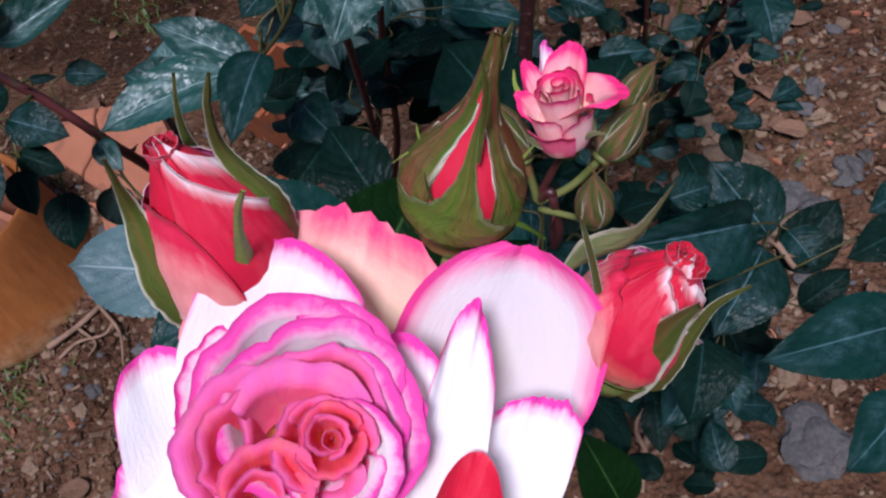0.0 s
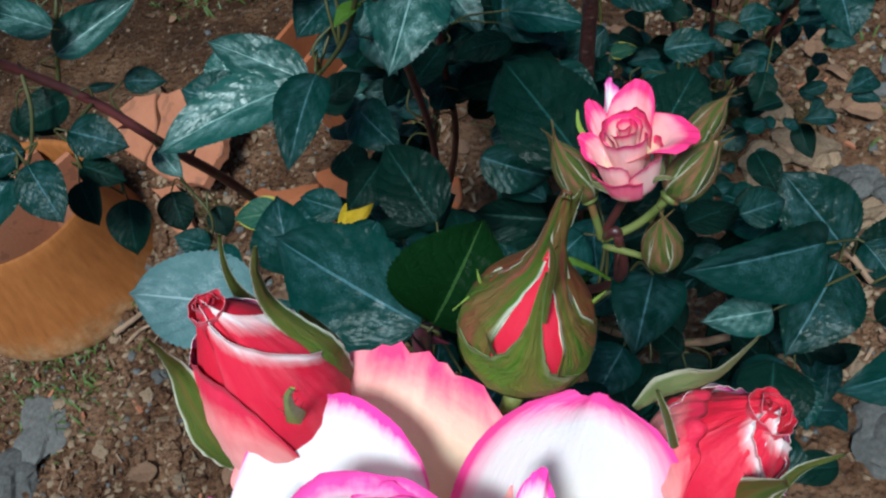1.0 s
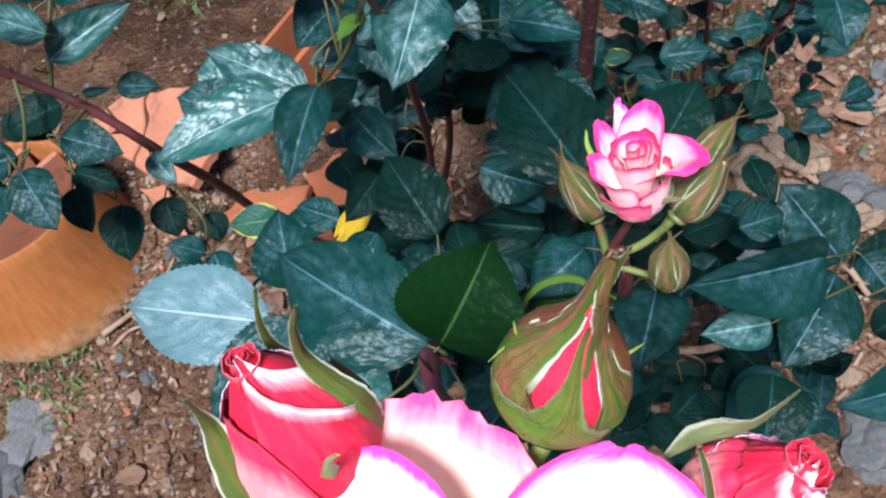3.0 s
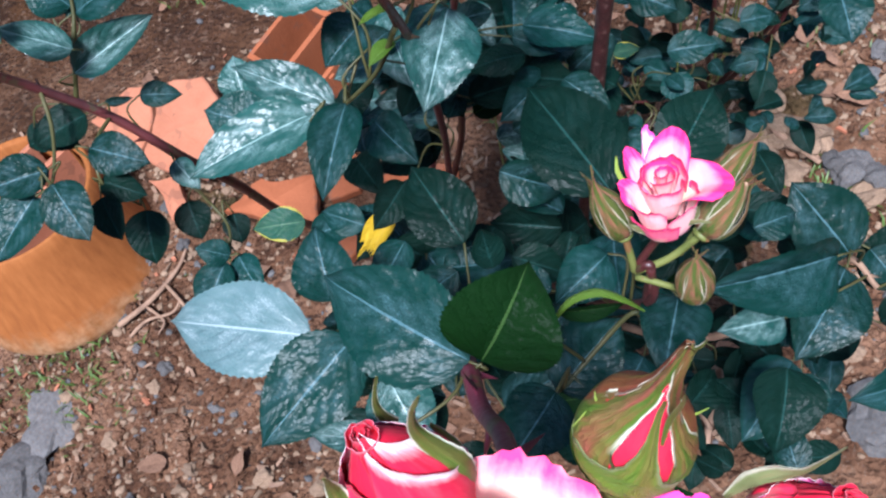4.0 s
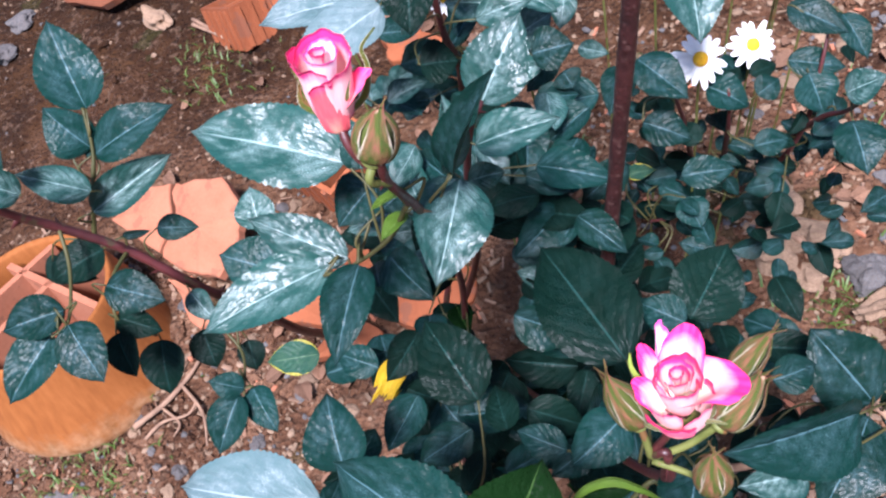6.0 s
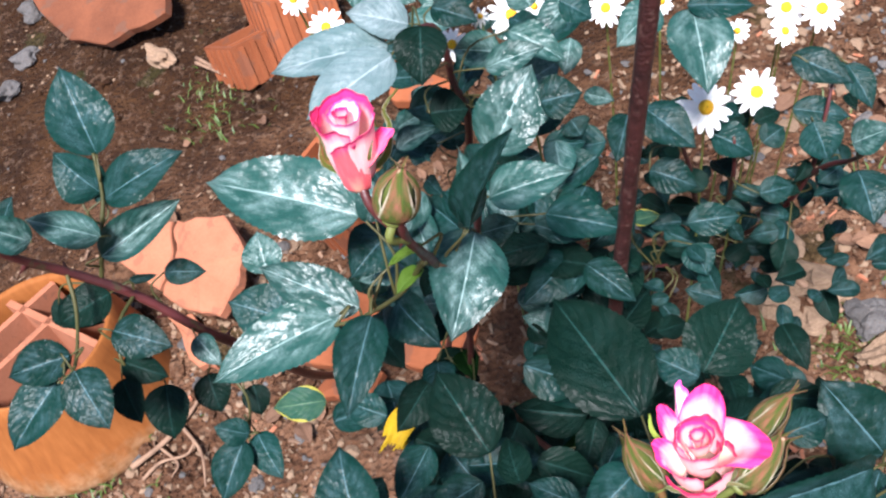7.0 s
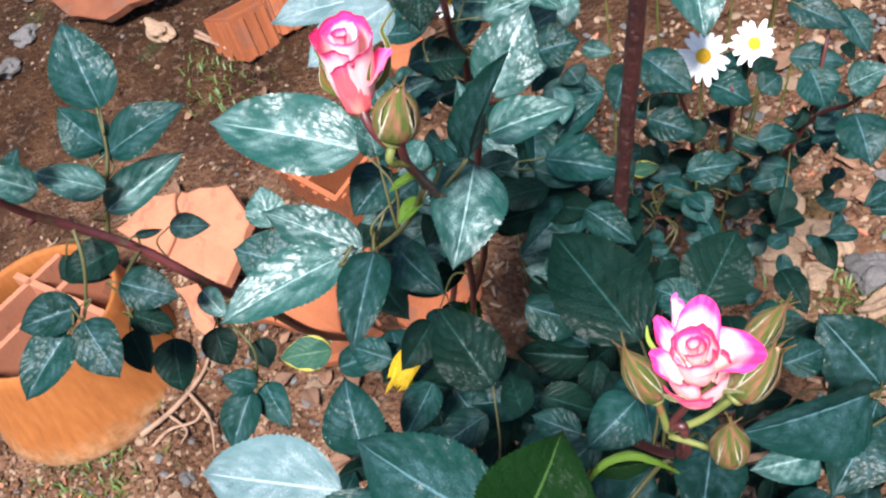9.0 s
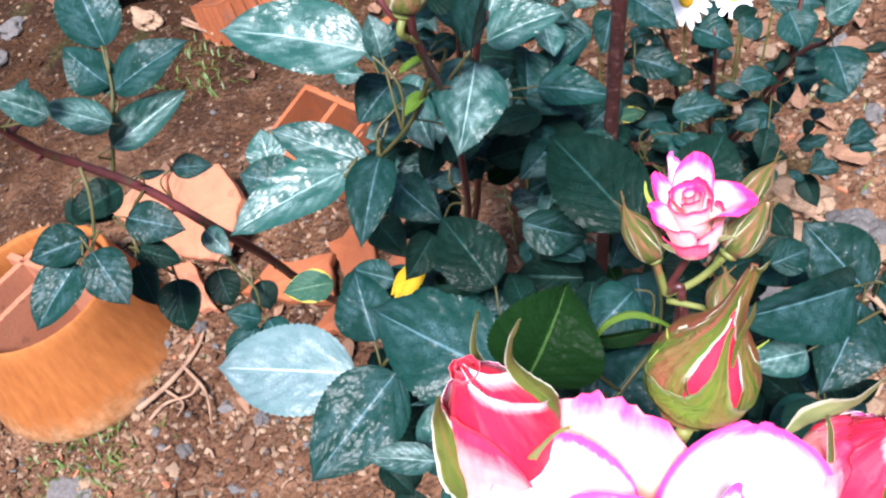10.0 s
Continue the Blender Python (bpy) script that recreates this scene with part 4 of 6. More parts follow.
def hollow_brick(m, size, cells, material, label):
    """A hollow clay block, open at the top, with partitions between its cells."""
    w, d, h = size
    ob = new("hollow_brick")
    ob.matrix_basis = m
    FRAMES[ob.name] = m.copy()
    rim = [(-w / 2, -d / 2), (w / 2, -d / 2), (w / 2, d / 2), (-w / 2, d / 2)]
    child("outer_wall", mesh_from("outer_wall", *walls([rim], 0, h, 0.014, [True]), material=material, smooth=False), ob, m)
    for i in range(1, cells[0]):
        x = -w / 2 + w * i / cells[0]
        child("partition", mesh_from("partition", *walls([[(x, -d / 2), (x, d / 2)]], 0.003, h - 0.004, 0.011, [False]), material=material, smooth=False), ob, m)
    for j in range(1, cells[1]):
        y = -d / 2 + d * j / cells[1]
        child("partition", mesh_from("partition", *walls([[(-w / 2, y), (w / 2, y)]], 0.003, h - 0.007, 0.011, [False]), material=material, smooth=False), ob, m)
    for side in range(4):
        span, out = ((w, d / 2), (d, w / 2), (w, -d / 2), (d, -w / 2))[side]
        for i in range(5):
            c = span * ((i + 0.5) / 5 - 0.5)
            o = math.copysign(abs(out) + 0.0075, out)
            line = [(c - 0.006, o), (c + 0.006, o)] if side % 2 == 0 else [(o, c - 0.006), (o, c + 0.006)]
            child("ridge", mesh_from("ridge", *walls([line], 0.004, h - 0.006, 0.005, [False]), material=material, smooth=False), ob, m)
    return tagged(ob, label, "brick")




def round_pot(x, y, radius, height):
    """A squat round clay vessel, wider at the foot, with partition walls inside."""
    z = ground_z(x, y) - 0.012
    m = Matrix.Translation((x, y, z)) @ Matrix.Rotation(radians(-4.9), 4, "X")
    ob = new("clay_planter")
    ob.matrix_basis = m
    FRAMES[ob.name] = m.copy()
    prof = [(0.0, radius * 1.0), (0.014, radius * 1.02), (0.028, radius * 0.995), (height * 0.5, radius * 0.90), (height * 0.9, radius * 0.80), (height, radius * 0.78),
            (height + 0.004, radius * 0.76), (height - 0.004, radius * 0.715), (height * 0.5, radius * 0.83), (0.02, radius * 0.9), (0.02, 0.001)]
    vs, fs, us = lathe((0, 0, 0), (0, 0, 1), prof, 56)
    child("body", mesh_from("body", vs, fs, us, CLAY_POT), ob, m)
    r = radius * 0.74
    for a, b in (((-r * 0.7, -r * 0.6), (r * 0.62, r * 0.72)), ((-r * 0.93, -0.01), (0.02, r * 0.95)), ((-r * 0.45, r * 0.8), (r * 0.9, -r * 0.35))):
        child("partition", mesh_from("partition", *walls([[a, b]], 0.02, height - 0.01, 0.013, [False]), material=CLAY_PALE, smooth=False), ob, m)
    return tagged(ob, "squat round orange terracotta planter with partitions on soil", "planter")


round_pot(-0.817, 1.119, 0.194, 0.215)

slab("shard", [(-0.5813, 1.3919, 0.1112), (-0.4692, 1.3436, 0.1406), (-0.4323, 1.2492, 0.1382), (-0.4594, 1.1969, 0.1115), (-0.5131, 1.1561, 0.0825), (-0.5875, 1.2120, 0.0680), (-0.6231, 1.2556, 0.0670), (-0.5826, 1.3098, 0.0953)], 0.018, CLAY_PALE, "flat broken piece of pink terracotta leaning on soil", "shard")
slab("shard", [(-0.7375, 1.3884, 0.0613), (-0.6421, 1.4200, 0.0943), (-0.5918, 1.3983, 0.1065), (-0.5929, 1.3172, 0.0907), (-0.6323, 1.2688, 0.0649)], 0.018, CLAY_PALE, "smaller pink terracotta piece beside the larger one", "shard", 0.006)
slab("shard", [(-0.6211, 1.2191, 0.0447), (-0.5708, 1.2054, 0.0494), (-0.5256, 1.0750, 0.0454), (-0.5690, 1.0818, 0.0410)], 0.015, CLAY_PALE, "narrow broken piece of pink terracotta on soil", "shard")
slab("shard", [(-0.4725, 1.0849, 0.0621), (-0.4009, 1.1179, 0.0726), (-0.2931, 1.0868, 0.0826), (-0.2981, 0.9828, 0.0748), (-0.3891, 1.0290, 0.0677)], 0.015, CLAY, "broken orange terracotta piece under rose leaves", "shard")
slab("shard", [(-0.3562, 0.9484, 0.0658), (-0.2629, 1.0036, 0.0802), (-0.2191, 0.9528, 0.0817), (-0.2590, 0.9019, 0.0736)], 0.015, CLAY, "curved orange terracotta piece under rose leaves", "shard")
slab("shard", [(-0.298, 1.125, 0.070), (-0.232, 1.143, 0.078), (-0.210, 1.098, 0.074), (-0.226, 1.046, 0.066), (-0.276, 1.046, 0.060)], 0.015, CLAY, "broken orange terracotta piece under rose canes", "shard")
slab("shard", [(-0.200, 1.040, 0.080), (-0.110, 1.070, 0.082), (-0.045, 1.030, 0.078), (-0.060, 0.965, 0.072), (-0.150, 0.940, 0.070), (-0.205, 0.975, 0.072)], 0.015, CLAY, "orange terracotta piece between rose canes", "shard")
slab("shard", [(-1.0315, 2.4035, 0.0908), (-0.8715, 2.1250, 0.0895), (-0.7629, 2.0279, 0.1150), (-0.5820, 2.0122, 0.1645), (-0.6049, 2.1602, 0.1822), (-0.8847, 2.4109, 0.1379)], 0.02, CLAY_RUST, "large rust-red terracotta slab on bare soil", "shard")
slab("shard", [(-0.1186, 1.5909, 0.1476), (-0.0535, 1.6079, 0.1562), (0.0155, 1.5229, 0.1581), (0.0023, 1.4583, 0.1520), (-0.1058, 1.5192, 0.1440)], 0.02, CLAY, "rust-red terracotta piece behind rose leaves", "shard")
hollow_brick(pose(-0.250, 1.345, 0.055, 10, 0, -50), (0.17, 0.14, 0.11), (2, 1), CLAY, "orange hollow clay brick behind rose leaves")
hollow_brick(pose(-0.396, 1.834, 0.053, -22, 12, 35), (0.15, 0.13, 0.1), (1, 2), CLAY, "rust-red hollow brick tilted on soil")
hollow_brick(pose(-0.294, 1.888, 0.059, -24, 8, 20), (0.15, 0.2, 0.14), (1, 2), CLAY, "rust-red hollow brick behind the rose")


# ---- twigs, dead leaves and grass on the soil ----
def twig(points, r0, r1, label="thin dry brown twig on the soil"):
    verts, faces = tube(smooth_path(points), (r0, r1), 6, 0.3)
    return tagged(new("twig", mesh_from("twig", verts, faces, material=BROWN_STEM)), label, "twig", "twigs on the soil")


twig([(-0.7063, 0.9384, 0.0054), (-0.6371, 0.9700, 0.0155), (-0.5836, 1.0136, 0.0246), (-0.5643, 1.0475, 0.0291)], 0.006, 0.003)
twig([(-0.6845, 0.9094, 0.0059), (-0.6501, 0.9303, 0.0112), (-0.5999, 0.9295, 0.0169), (-0.5819, 0.9508, 0.0204)], 0.004, 0.002)
twig([(-0.6490, 0.9574, 0.0132), (-0.6171, 0.9191, 0.0142), (-0.6293, 0.8963, 0.0112)], 0.003, 0.002)
twig([(-0.6131, 0.9955, 0.0200), (-0.5724, 0.9255, 0.0197), (-0.5660, 0.8595, 0.0158)], 0.004, 0.002)
twig([(-0.5445, 1.8949, 0.0905), (-0.4964, 1.8417, 0.0923), (-0.4370, 1.7746, 0.0943)], 0.005, 0.003)
twig([(-0.5433, 1.9110, 0.0918), (-0.4960, 1.8523, 0.0930), (-0.4372, 1.7832, 0.0949)], 0.005, 0.003)
twig([(0.2403, 0.5228, 0.1837), (0.2262, 0.4912, 0.1599), (0.2045, 0.4724, 0.1062), (0.1847, 0.4272, 0.0608)], 0.005, 0.006)
twig([(0.2997, 0.4858, 0.2279), (0.2621, 0.4835, 0.1935), (0.2267, 0.4786, 0.1391), (0.2045, 0.4724, 0.1062)], 0.004, 0.006)
twig([(0.2241, 0.5201, 0.1817), (0.1956, 0.4886, 0.1363), (0.2019, 0.4651, 0.1054)], 0.003, 0.004)
twig([(0.2645, 0.5066, 0.1853), (0.2709, 0.4846, 0.1845)], 0.003, 0.003)
twig([(0.4493, 0.8973, 0.1336), (0.4734, 0.8487, 0.1329), (0.4932, 0.8139, 0.1327)], 0.006, 0.004)


def litter():
    """Dead leaves, each one its own."""
    rnd = random.Random(31)
    for i in range(90):
        x, y = rnd.choice(((rnd.uniform(0.2, 0.9), rnd.uniform(0.5, 1.3)), (rnd.uniform(-0.7, 0.2), rnd.uniform(0.5, 1.7))))
        s = rnd.uniform(0.025, 0.055)
        ob = new("dead_leaf", leaf_mesh("dry", rnd.randrange(6)))
        ob.matrix_basis = Matrix.Translation((x, y, ground_z(x, y) + 0.012)) @ Euler((rnd.uniform(-0.3, 0.3), rnd.uniform(-0.4, 0.4), rnd.uniform(0, 6.3))).to_matrix().to_4x4() @ Matrix.Diagonal((s * 0.6, s, s, 1))
        tagged(ob, "curled brown dead leaf lying on soil", "dead leaf", "dead leaves on the soil")


litter()


def grass(x, y, spread, count, seed, tall=0.06):
    rnd = random.Random(seed)
    verts, faces = [], []
    for i in range(count):
        px, py = x + rnd.gauss(0, spread), y + rnd.gauss(0, spread)
        z = ground_z(px, py) - 0.003
        a, h = rnd.uniform(0, 6.3), tall * rnd.uniform(0.4, 1.1)
        d, w = Vector((math.cos(a), math.sin(a), 0)), rnd.uniform(0.0012, 0.0025)
        s = Vector((-d.y, d.x, 0)) * w
        b = len(verts)
        root = Vector((px, py, z))
        mid, end = root + d * h * 0.35 + Vector((0, 0, h * 0.6)), root + d * h * 0.95 + Vector((0, 0, h * 0.75))
        verts += [root - s, root + s, mid + s * 0.8, mid - s * 0.8, end]
        faces += [(b, b + 1, b + 2, b + 3), (b + 3, b + 2, b + 4)]
    tagged(new("grass", mesh_from("grass", verts, faces, material=BLADE)), "thin tuft of low green grass in bare soil", "grass", kind="stuff")


grass(-0.530, 1.802, 0.06, 60, 1, 0.03)
grass(-0.491, 1.715, 0.05, 50, 2, 0.03)
grass(-0.890, 0.898, 0.07, 70, 3, 0.03)
grass(-0.787, 0.854, 0.06, 60, 4, 0.025)
grass(-0.879, 0.906, 0.05, 40, 5, 0.03)
grass(0.475, 0.767, 0.04, 60, 6, 0.03)
grass(0.479, 0.765, 0.04, 60, 7, 0.03)
grass(0.632, 1.025, 0.05, 20, 8, 0.03)
grass(-0.783, 0.839, 0.05, 40, 9, 0.03)
grass(0.144, 1.145, 0.06, 50, 10, 0.04)
grass(-0.716, 0.962, 0.05, 15, 11, 0.02)


# ---- stake ----
def build_stake(foot, top):
    ob = thing("garden_stake", foot, "thin dark brown metal stake standing upright in soil", "stake")
    foot, top = Vector(foot), Vector(top)
    path = [foot.lerp(top, i / 40) for i in range(41)]
    child("rod", mesh_from("rod", *tube(path, (0.0064, 0.0064), 12, 0.14), material=STAKE_PAINT), ob)
    child("cap", mesh_from("cap", *tube([top, top + Vector((0.0004, 0, 0.004))], (0.0066, 0.004), 12), material=STAKE_PAINT), ob)
    return ob


build_stake((0.0353, 0.6125, 0.0317), (0.1741, 0.5431, 1.4195))

# ---- the young rose with the long arching cane ----
YOUNG = thing("rose_bush", (-0.2797, 0.9933, 0.0276), "young rose with small dark round leaves on a red cane", "rose bush")
cane(YOUNG, [(-0.2797, 0.9933, 0.0276), (-0.2603, 0.7658, 0.4111), (-0.2684, 0.6962, 0.5856), (-0.2879, 0.6639, 0.6885), (-0.3269, 0.6716, 0.7604), (-0.3651, 0.6718, 0.8138), (-0.3820, 0.6591, 0.8557), (-0.3894, 0.6338, 0.9252)], 0.006, 0.0035, RED_STEM, "cane", "dark red arching cane", 9)
cane(YOUNG, [(-0.3479, 0.6745, 0.7830), (-0.3222, 0.6862, 0.8346), (-0.3095, 0.7038, 0.8598), (-0.3041, 0.7261, 0.8893)], 0.0024, 0.0014, PETIOLE, "shoot", "", 0)
cane(YOUNG, [(-0.3651, 0.6718, 0.8138), (-0.3608, 0.6358, 0.7984), (-0.3598, 0.5823, 0.7950), (-0.3730, 0.5676, 0.7973)], 0.002, 0.0012, PETIOLE, "shoot", "", 0)
cane(YOUNG, [(-0.3269, 0.6716, 0.7604), (-0.3353, 0.6341, 0.7700), (-0.3362, 0.5993, 0.7558), (-0.3343, 0.6230, 0.6855)], 0.002, 0.0012, PETIOLE, "shoot", "", 0)
cane(YOUNG, [(-0.2879, 0.6639, 0.6885), (-0.2859, 0.6434, 0.6599), (-0.2680, 0.6118, 0.6343), (-0.2588, 0.5488, 0.6610)], 0.002, 0.0012, PETIOLE, "shoot", "", 0)
leaf(YOUNG, (-0.3015, 0.7248, 0.8881), (-0.3074, 0.7720, 0.9502), 0.0541, 10, "mid", 0)
leaf(YOUNG, (-0.3138, 0.7127, 0.8544), (-0.3395, 0.7310, 0.8955), 0.0436, -10, "mid", 1)
leaf(YOUNG, (-0.3092, 0.7017, 0.8582), (-0.2294, 0.7084, 0.8831), 0.0431, 0, "mid", 0)
leaf(YOUNG, (-0.3280, 0.6700, 0.8224), (-0.2486, 0.6976, 0.8382), 0.0361, 15, "lit", 3)
leaf(YOUNG, (-0.3122, 0.6627, 0.8536), (-0.3561, 0.6631, 0.8950), 0.0313, 0, "lit", 2)
leaf(YOUNG, (-0.3262, 0.6056, 0.9244), (-0.3521, 0.6023, 0.9616), 0.0277, 0, "lit", 1)
leaf(YOUNG, (-0.3594, 0.6400, 0.9153), (-0.3431, 0.6495, 0.9341), 0.0177, 0, "mid", 0)
leaf(YOUNG, (-0.2990, 0.6895, 0.7596), (-0.2608, 0.6835, 0.7523), 0.0253, 0, "mid", 0)
leaf(YOUNG, (-0.3322, 0.6893, 0.7618), (-0.3061, 0.6882, 0.7591), 0.0097, 30, "mid", 0)
leaf(YOUNG, (-0.3447, 0.6700, 0.7730), (-0.3929, 0.6502, 0.7737), 0.0398, 0, "shaded", 0)
leaf(YOUNG, (-0.3346, 0.6184, 0.7831), (-0.2840, 0.5927, 0.7724), 0.0389, 0, "mid", 2)
leaf(YOUNG, (-0.3370, 0.6015, 0.7576), (-0.3015, 0.5842, 0.7418), 0.0284, 0, "shaded", 0)
leaf(YOUNG, (-0.3611, 0.5897, 0.8008), (-0.4138, 0.5795, 0.8092), 0.0384, 0, "mid", 1)
leaf(YOUNG, (-0.3770, 0.5757, 0.7911), (-0.4242, 0.5312, 0.7727), 0.0442, 0, "mid", 0)
leaf(YOUNG, (-0.3573, 0.5732, 0.8005), (-0.3368, 0.5251, 0.7746), 0.0446, 0, "mid", 2)
leaf(YOUNG, (-0.3412, 0.5898, 0.7489), (-0.3316, 0.5516, 0.7315), 0.0313, 0, "shaded", 0)
leaf(YOUNG, (-0.3349, 0.6247, 0.6742), (-0.3422, 0.5816, 0.6415), 0.0457, 0, "shaded", 0)
leaf(YOUNG, (-0.2999, 0.6367, 0.6558), (-0.2969, 0.6043, 0.6305), 0.0387, 0, "shaded", 2)
leaf(YOUNG, (-0.2645, 0.6318, 0.6242), (-0.2648, 0.6060, 0.6043), 0.0302, 0, "shaded", 2)
leaf(YOUNG, (-0.2886, 0.6439, 0.7111), (-0.2701, 0.6125, 0.6982), 0.0249, 0, "lit", 0)
leaf(YOUNG, (-0.2573, 0.5529, 0.6640), (-0.2845, 0.5586, 0.6829), 0.0265, 0, "mid", 0)
leaf(YOUNG, (-0.2639, 0.5498, 0.6621), (-0.2953, 0.5043, 0.6418), 0.0381, 0, "mid", 1)
leaf(YOUNG, (-0.2532, 0.5578, 0.6548), (-0.2365, 0.5116, 0.6434), 0.0319, 0, "mid", 0)
leaf(YOUNG, (-0.3948, 0.6858, 0.7483), (-0.4184, 0.6786, 0.7451), 0.0316, 0, "shaded", 0)
leaf(YOUNG, (-0.4018, 0.6826, 0.7619), (-0.3657, 0.6613, 0.7457), 0.0316, 0, "shaded", 1)
leaf(YOUNG, (-0.3207, 0.7185, 0.8521), (-0.3103, 0.7120, 0.8472), 0.0147, 0, "mid", 1)

# ---- the large rose bush ----
BUSH = thing("rose_bush", (-0.1397, 0.8961, 0.0367), "large rose bush with dark glossy leaves, buds and bicolour blooms", "rose bush")
cane(BUSH, [(-0.1397, 0.8961, 0.0367), (-0.0666, 0.6703, 0.4504), (-0.0371, 0.5949, 0.6684), (-0.0285, 0.4765, 0.9053), (-0.0319, 0.4388, 0.9903), (-0.0373, 0.4113, 1.0454), (-0.0358, 0.4019, 1.0759), (-0.0366, 0.4073, 1.0865)], 0.0036, 0.002, RED_STEM, "cane", "", 10)
cane(BUSH, [(-0.1397, 0.8961, 0.0367), (-0.0325, 0.6305, 0.4173), (0.0406, 0.3944, 0.7108), (0.0628, 0.2989, 0.8654), (0.0617, 0.2868, 0.9298)], 0.0042, 0.0024, RED_STEM, "cane", "", 8)
cane(BUSH, [(-0.1397, 0.8961, 0.0367), (-0.0869, 0.5215, 0.4694), (-0.0534, 0.3313, 0.7976), (-0.0425, 0.2581, 0.9285), (-0.0378, 0.2161, 0.9725), (-0.0274, 0.1683, 1.0363), (-0.0322, 0.0844, 1.1002)], 0.0056, 0.0038, YOUNG_STEM, "cane", "", 10)
cane(BUSH, [(-0.1397, 0.8961, 0.0367), (-0.0307, 0.7700, 0.4446), (-0.0075, 0.6169, 0.7701), (0.0068, 0.5601, 0.9035), (0.0217, 0.5769, 0.9162)], 0.005, 0.002, RED_STEM, "cane", "", 6)
cane(BUSH, [(-0.1397, 0.8961, 0.0367), (0.0035, 0.8424, 0.6298), (0.0087, 0.7665, 0.8257), (0.0056, 0.7483, 0.9012), (-0.0178, 0.7246, 0.9222)], 0.005, 0.0022, RED_STEM, "cane", "", 6)
cane(BUSH, [(-0.1397, 0.8961, 0.0367), (0.1189, 0.4785, 0.4284), (0.2300, 0.4089, 0.5555), (0.2451, 0.3778, 0.6898), (0.2568, 0.3468, 0.6927)], 0.005, 0.0022, BROWN_STEM, "cane", "", 6)
cane(BUSH, [(-0.0349, 0.4341, 0.9996), (-0.0577, 0.4574, 0.9432), (-0.0928, 0.4852, 0.8912), (-0.1163, 0.4921, 0.8792)], 0.0018, 0.0012, PETIOLE, "shoot", "", 0)
cane(BUSH, [(-0.0869, 0.5215, 0.4694), (-0.1140, 0.3876, 0.7185), (-0.1228, 0.3289, 0.8601), (-0.1340, 0.3241, 0.8840)], 0.0022, 0.0014, PETIOLE, "shoot", "", 0)
cane(BUSH, [(0.1189, 0.4785, 0.4284), (0.0695, 0.3254, 0.7861), (0.0529, 0.3074, 0.8352), (0.0035, 0.2747, 0.8288)], 0.0022, 0.0014, PETIOLE, "shoot", "", 0)
leaf(BUSH, (-0.0690, 0.4890, 0.9873), (-0.1589, 0.5331, 1.0086), 0.0526, 8, "lit", 0)
leaf(BUSH, (-0.0608, 0.4868, 0.9788), (-0.0599, 0.5024, 1.0034), 0.0221, 20, "lit", 1)
leaf(BUSH, (-0.0042, 0.4663, 0.9716), (-0.0315, 0.4026, 0.9624), 0.0467, -12, "lit", 0)
leaf(BUSH, (-0.1126, 0.5039, 0.8754), (-0.2082, 0.4752, 0.8789), 0.0463, 12, "lit", 0)
leaf(BUSH, (-0.0982, 0.5045, 0.8748), (-0.1644, 0.5496, 0.8953), 0.0362, 0, "lit", 2)
leaf(BUSH, (-0.1632, 0.5508, 0.8203), (-0.2086, 0.5708, 0.8388), 0.0475, 0, "mid", 2)
leaf(BUSH, (-0.2129, 0.6910, 0.7168), (-0.2133, 0.7250, 0.7430), 0.0401, 0, "lit", 0)
leaf(BUSH, (-0.0838, 0.4678, 0.9151), (-0.1103, 0.4050, 0.9065), 0.0335, 0, "mid", 1)
leaf(BUSH, (-0.0600, 0.5206, 0.9288), (-0.0917, 0.4956, 0.9245), 0.0363, 0, "mid", 1)
leaf(BUSH, (-0.0590, 0.5340, 0.8759), (-0.0943, 0.5229, 0.8825), 0.0256, 0, "lit", 0)
leaf(BUSH, (-0.0397, 0.4492, 0.9736), (-0.0574, 0.4342, 0.9759), 0.0110, 20, "young", 1)
leaf(BUSH, (-0.0327, 0.4274, 1.0195), (-0.0522, 0.4164, 1.0250), 0.0075, 30, "young", 0)
leaf(BUSH, (-0.0076, 0.4482, 0.9959), (0.0245, 0.4463, 1.0670), 0.0225, -35, "mid", 3)
leaf(BUSH, (-0.0095, 0.4554, 0.9889), (0.0015, 0.4689, 1.0365), 0.0212, 40, "lit", 1)
leaf(BUSH, (0.0092, 0.5135, 0.9438), (0.0632, 0.5050, 0.9588), 0.0300, 0, "lit", 1)
leaf(BUSH, (-0.0016, 0.5026, 0.9235), (0.0245, 0.5038, 0.9226), 0.0197, 0, "mid", 0)
leaf(BUSH, (0.0539, 0.6069, 0.7977), (0.1110, 0.5745, 0.7941), 0.0349, 0, "mid", 1)
leaf(BUSH, (0.0437, 0.6077, 0.7864), (0.0778, 0.5907, 0.7710), 0.0213, 0, "mid", 0)
leaf(BUSH, (0.0622, 0.3647, 0.8887), (0.0315, 0.4581, 0.8996), 0.0601, 0, "shaded", 0)
leaf(BUSH, (0.1158, 0.4063, 0.8412), (0.1560, 0.4463, 0.8566), 0.0497, 0, "shaded", 2)
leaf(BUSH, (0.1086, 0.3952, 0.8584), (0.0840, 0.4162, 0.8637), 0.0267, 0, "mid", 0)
leaf(BUSH, (-0.0340, 0.3942, 0.8296), (-0.0577, 0.4542, 0.8522), 0.0490, 0, "shaded", 0)
leaf(BUSH, (-0.1788, 0.5598, 0.6765), (-0.2286, 0.5625, 0.6821), 0.0326, 0, "edged", 0)
petal(BUSH, (-0.0868, 0.4782, 0.7653), (-0.1117, 0.4555, 0.7558), 0.0250, LEAF["yellow"], 0.45, 0.3, FACING, 0.10, 5, 0.75, 20, "leaf", 0.3, 0.35)
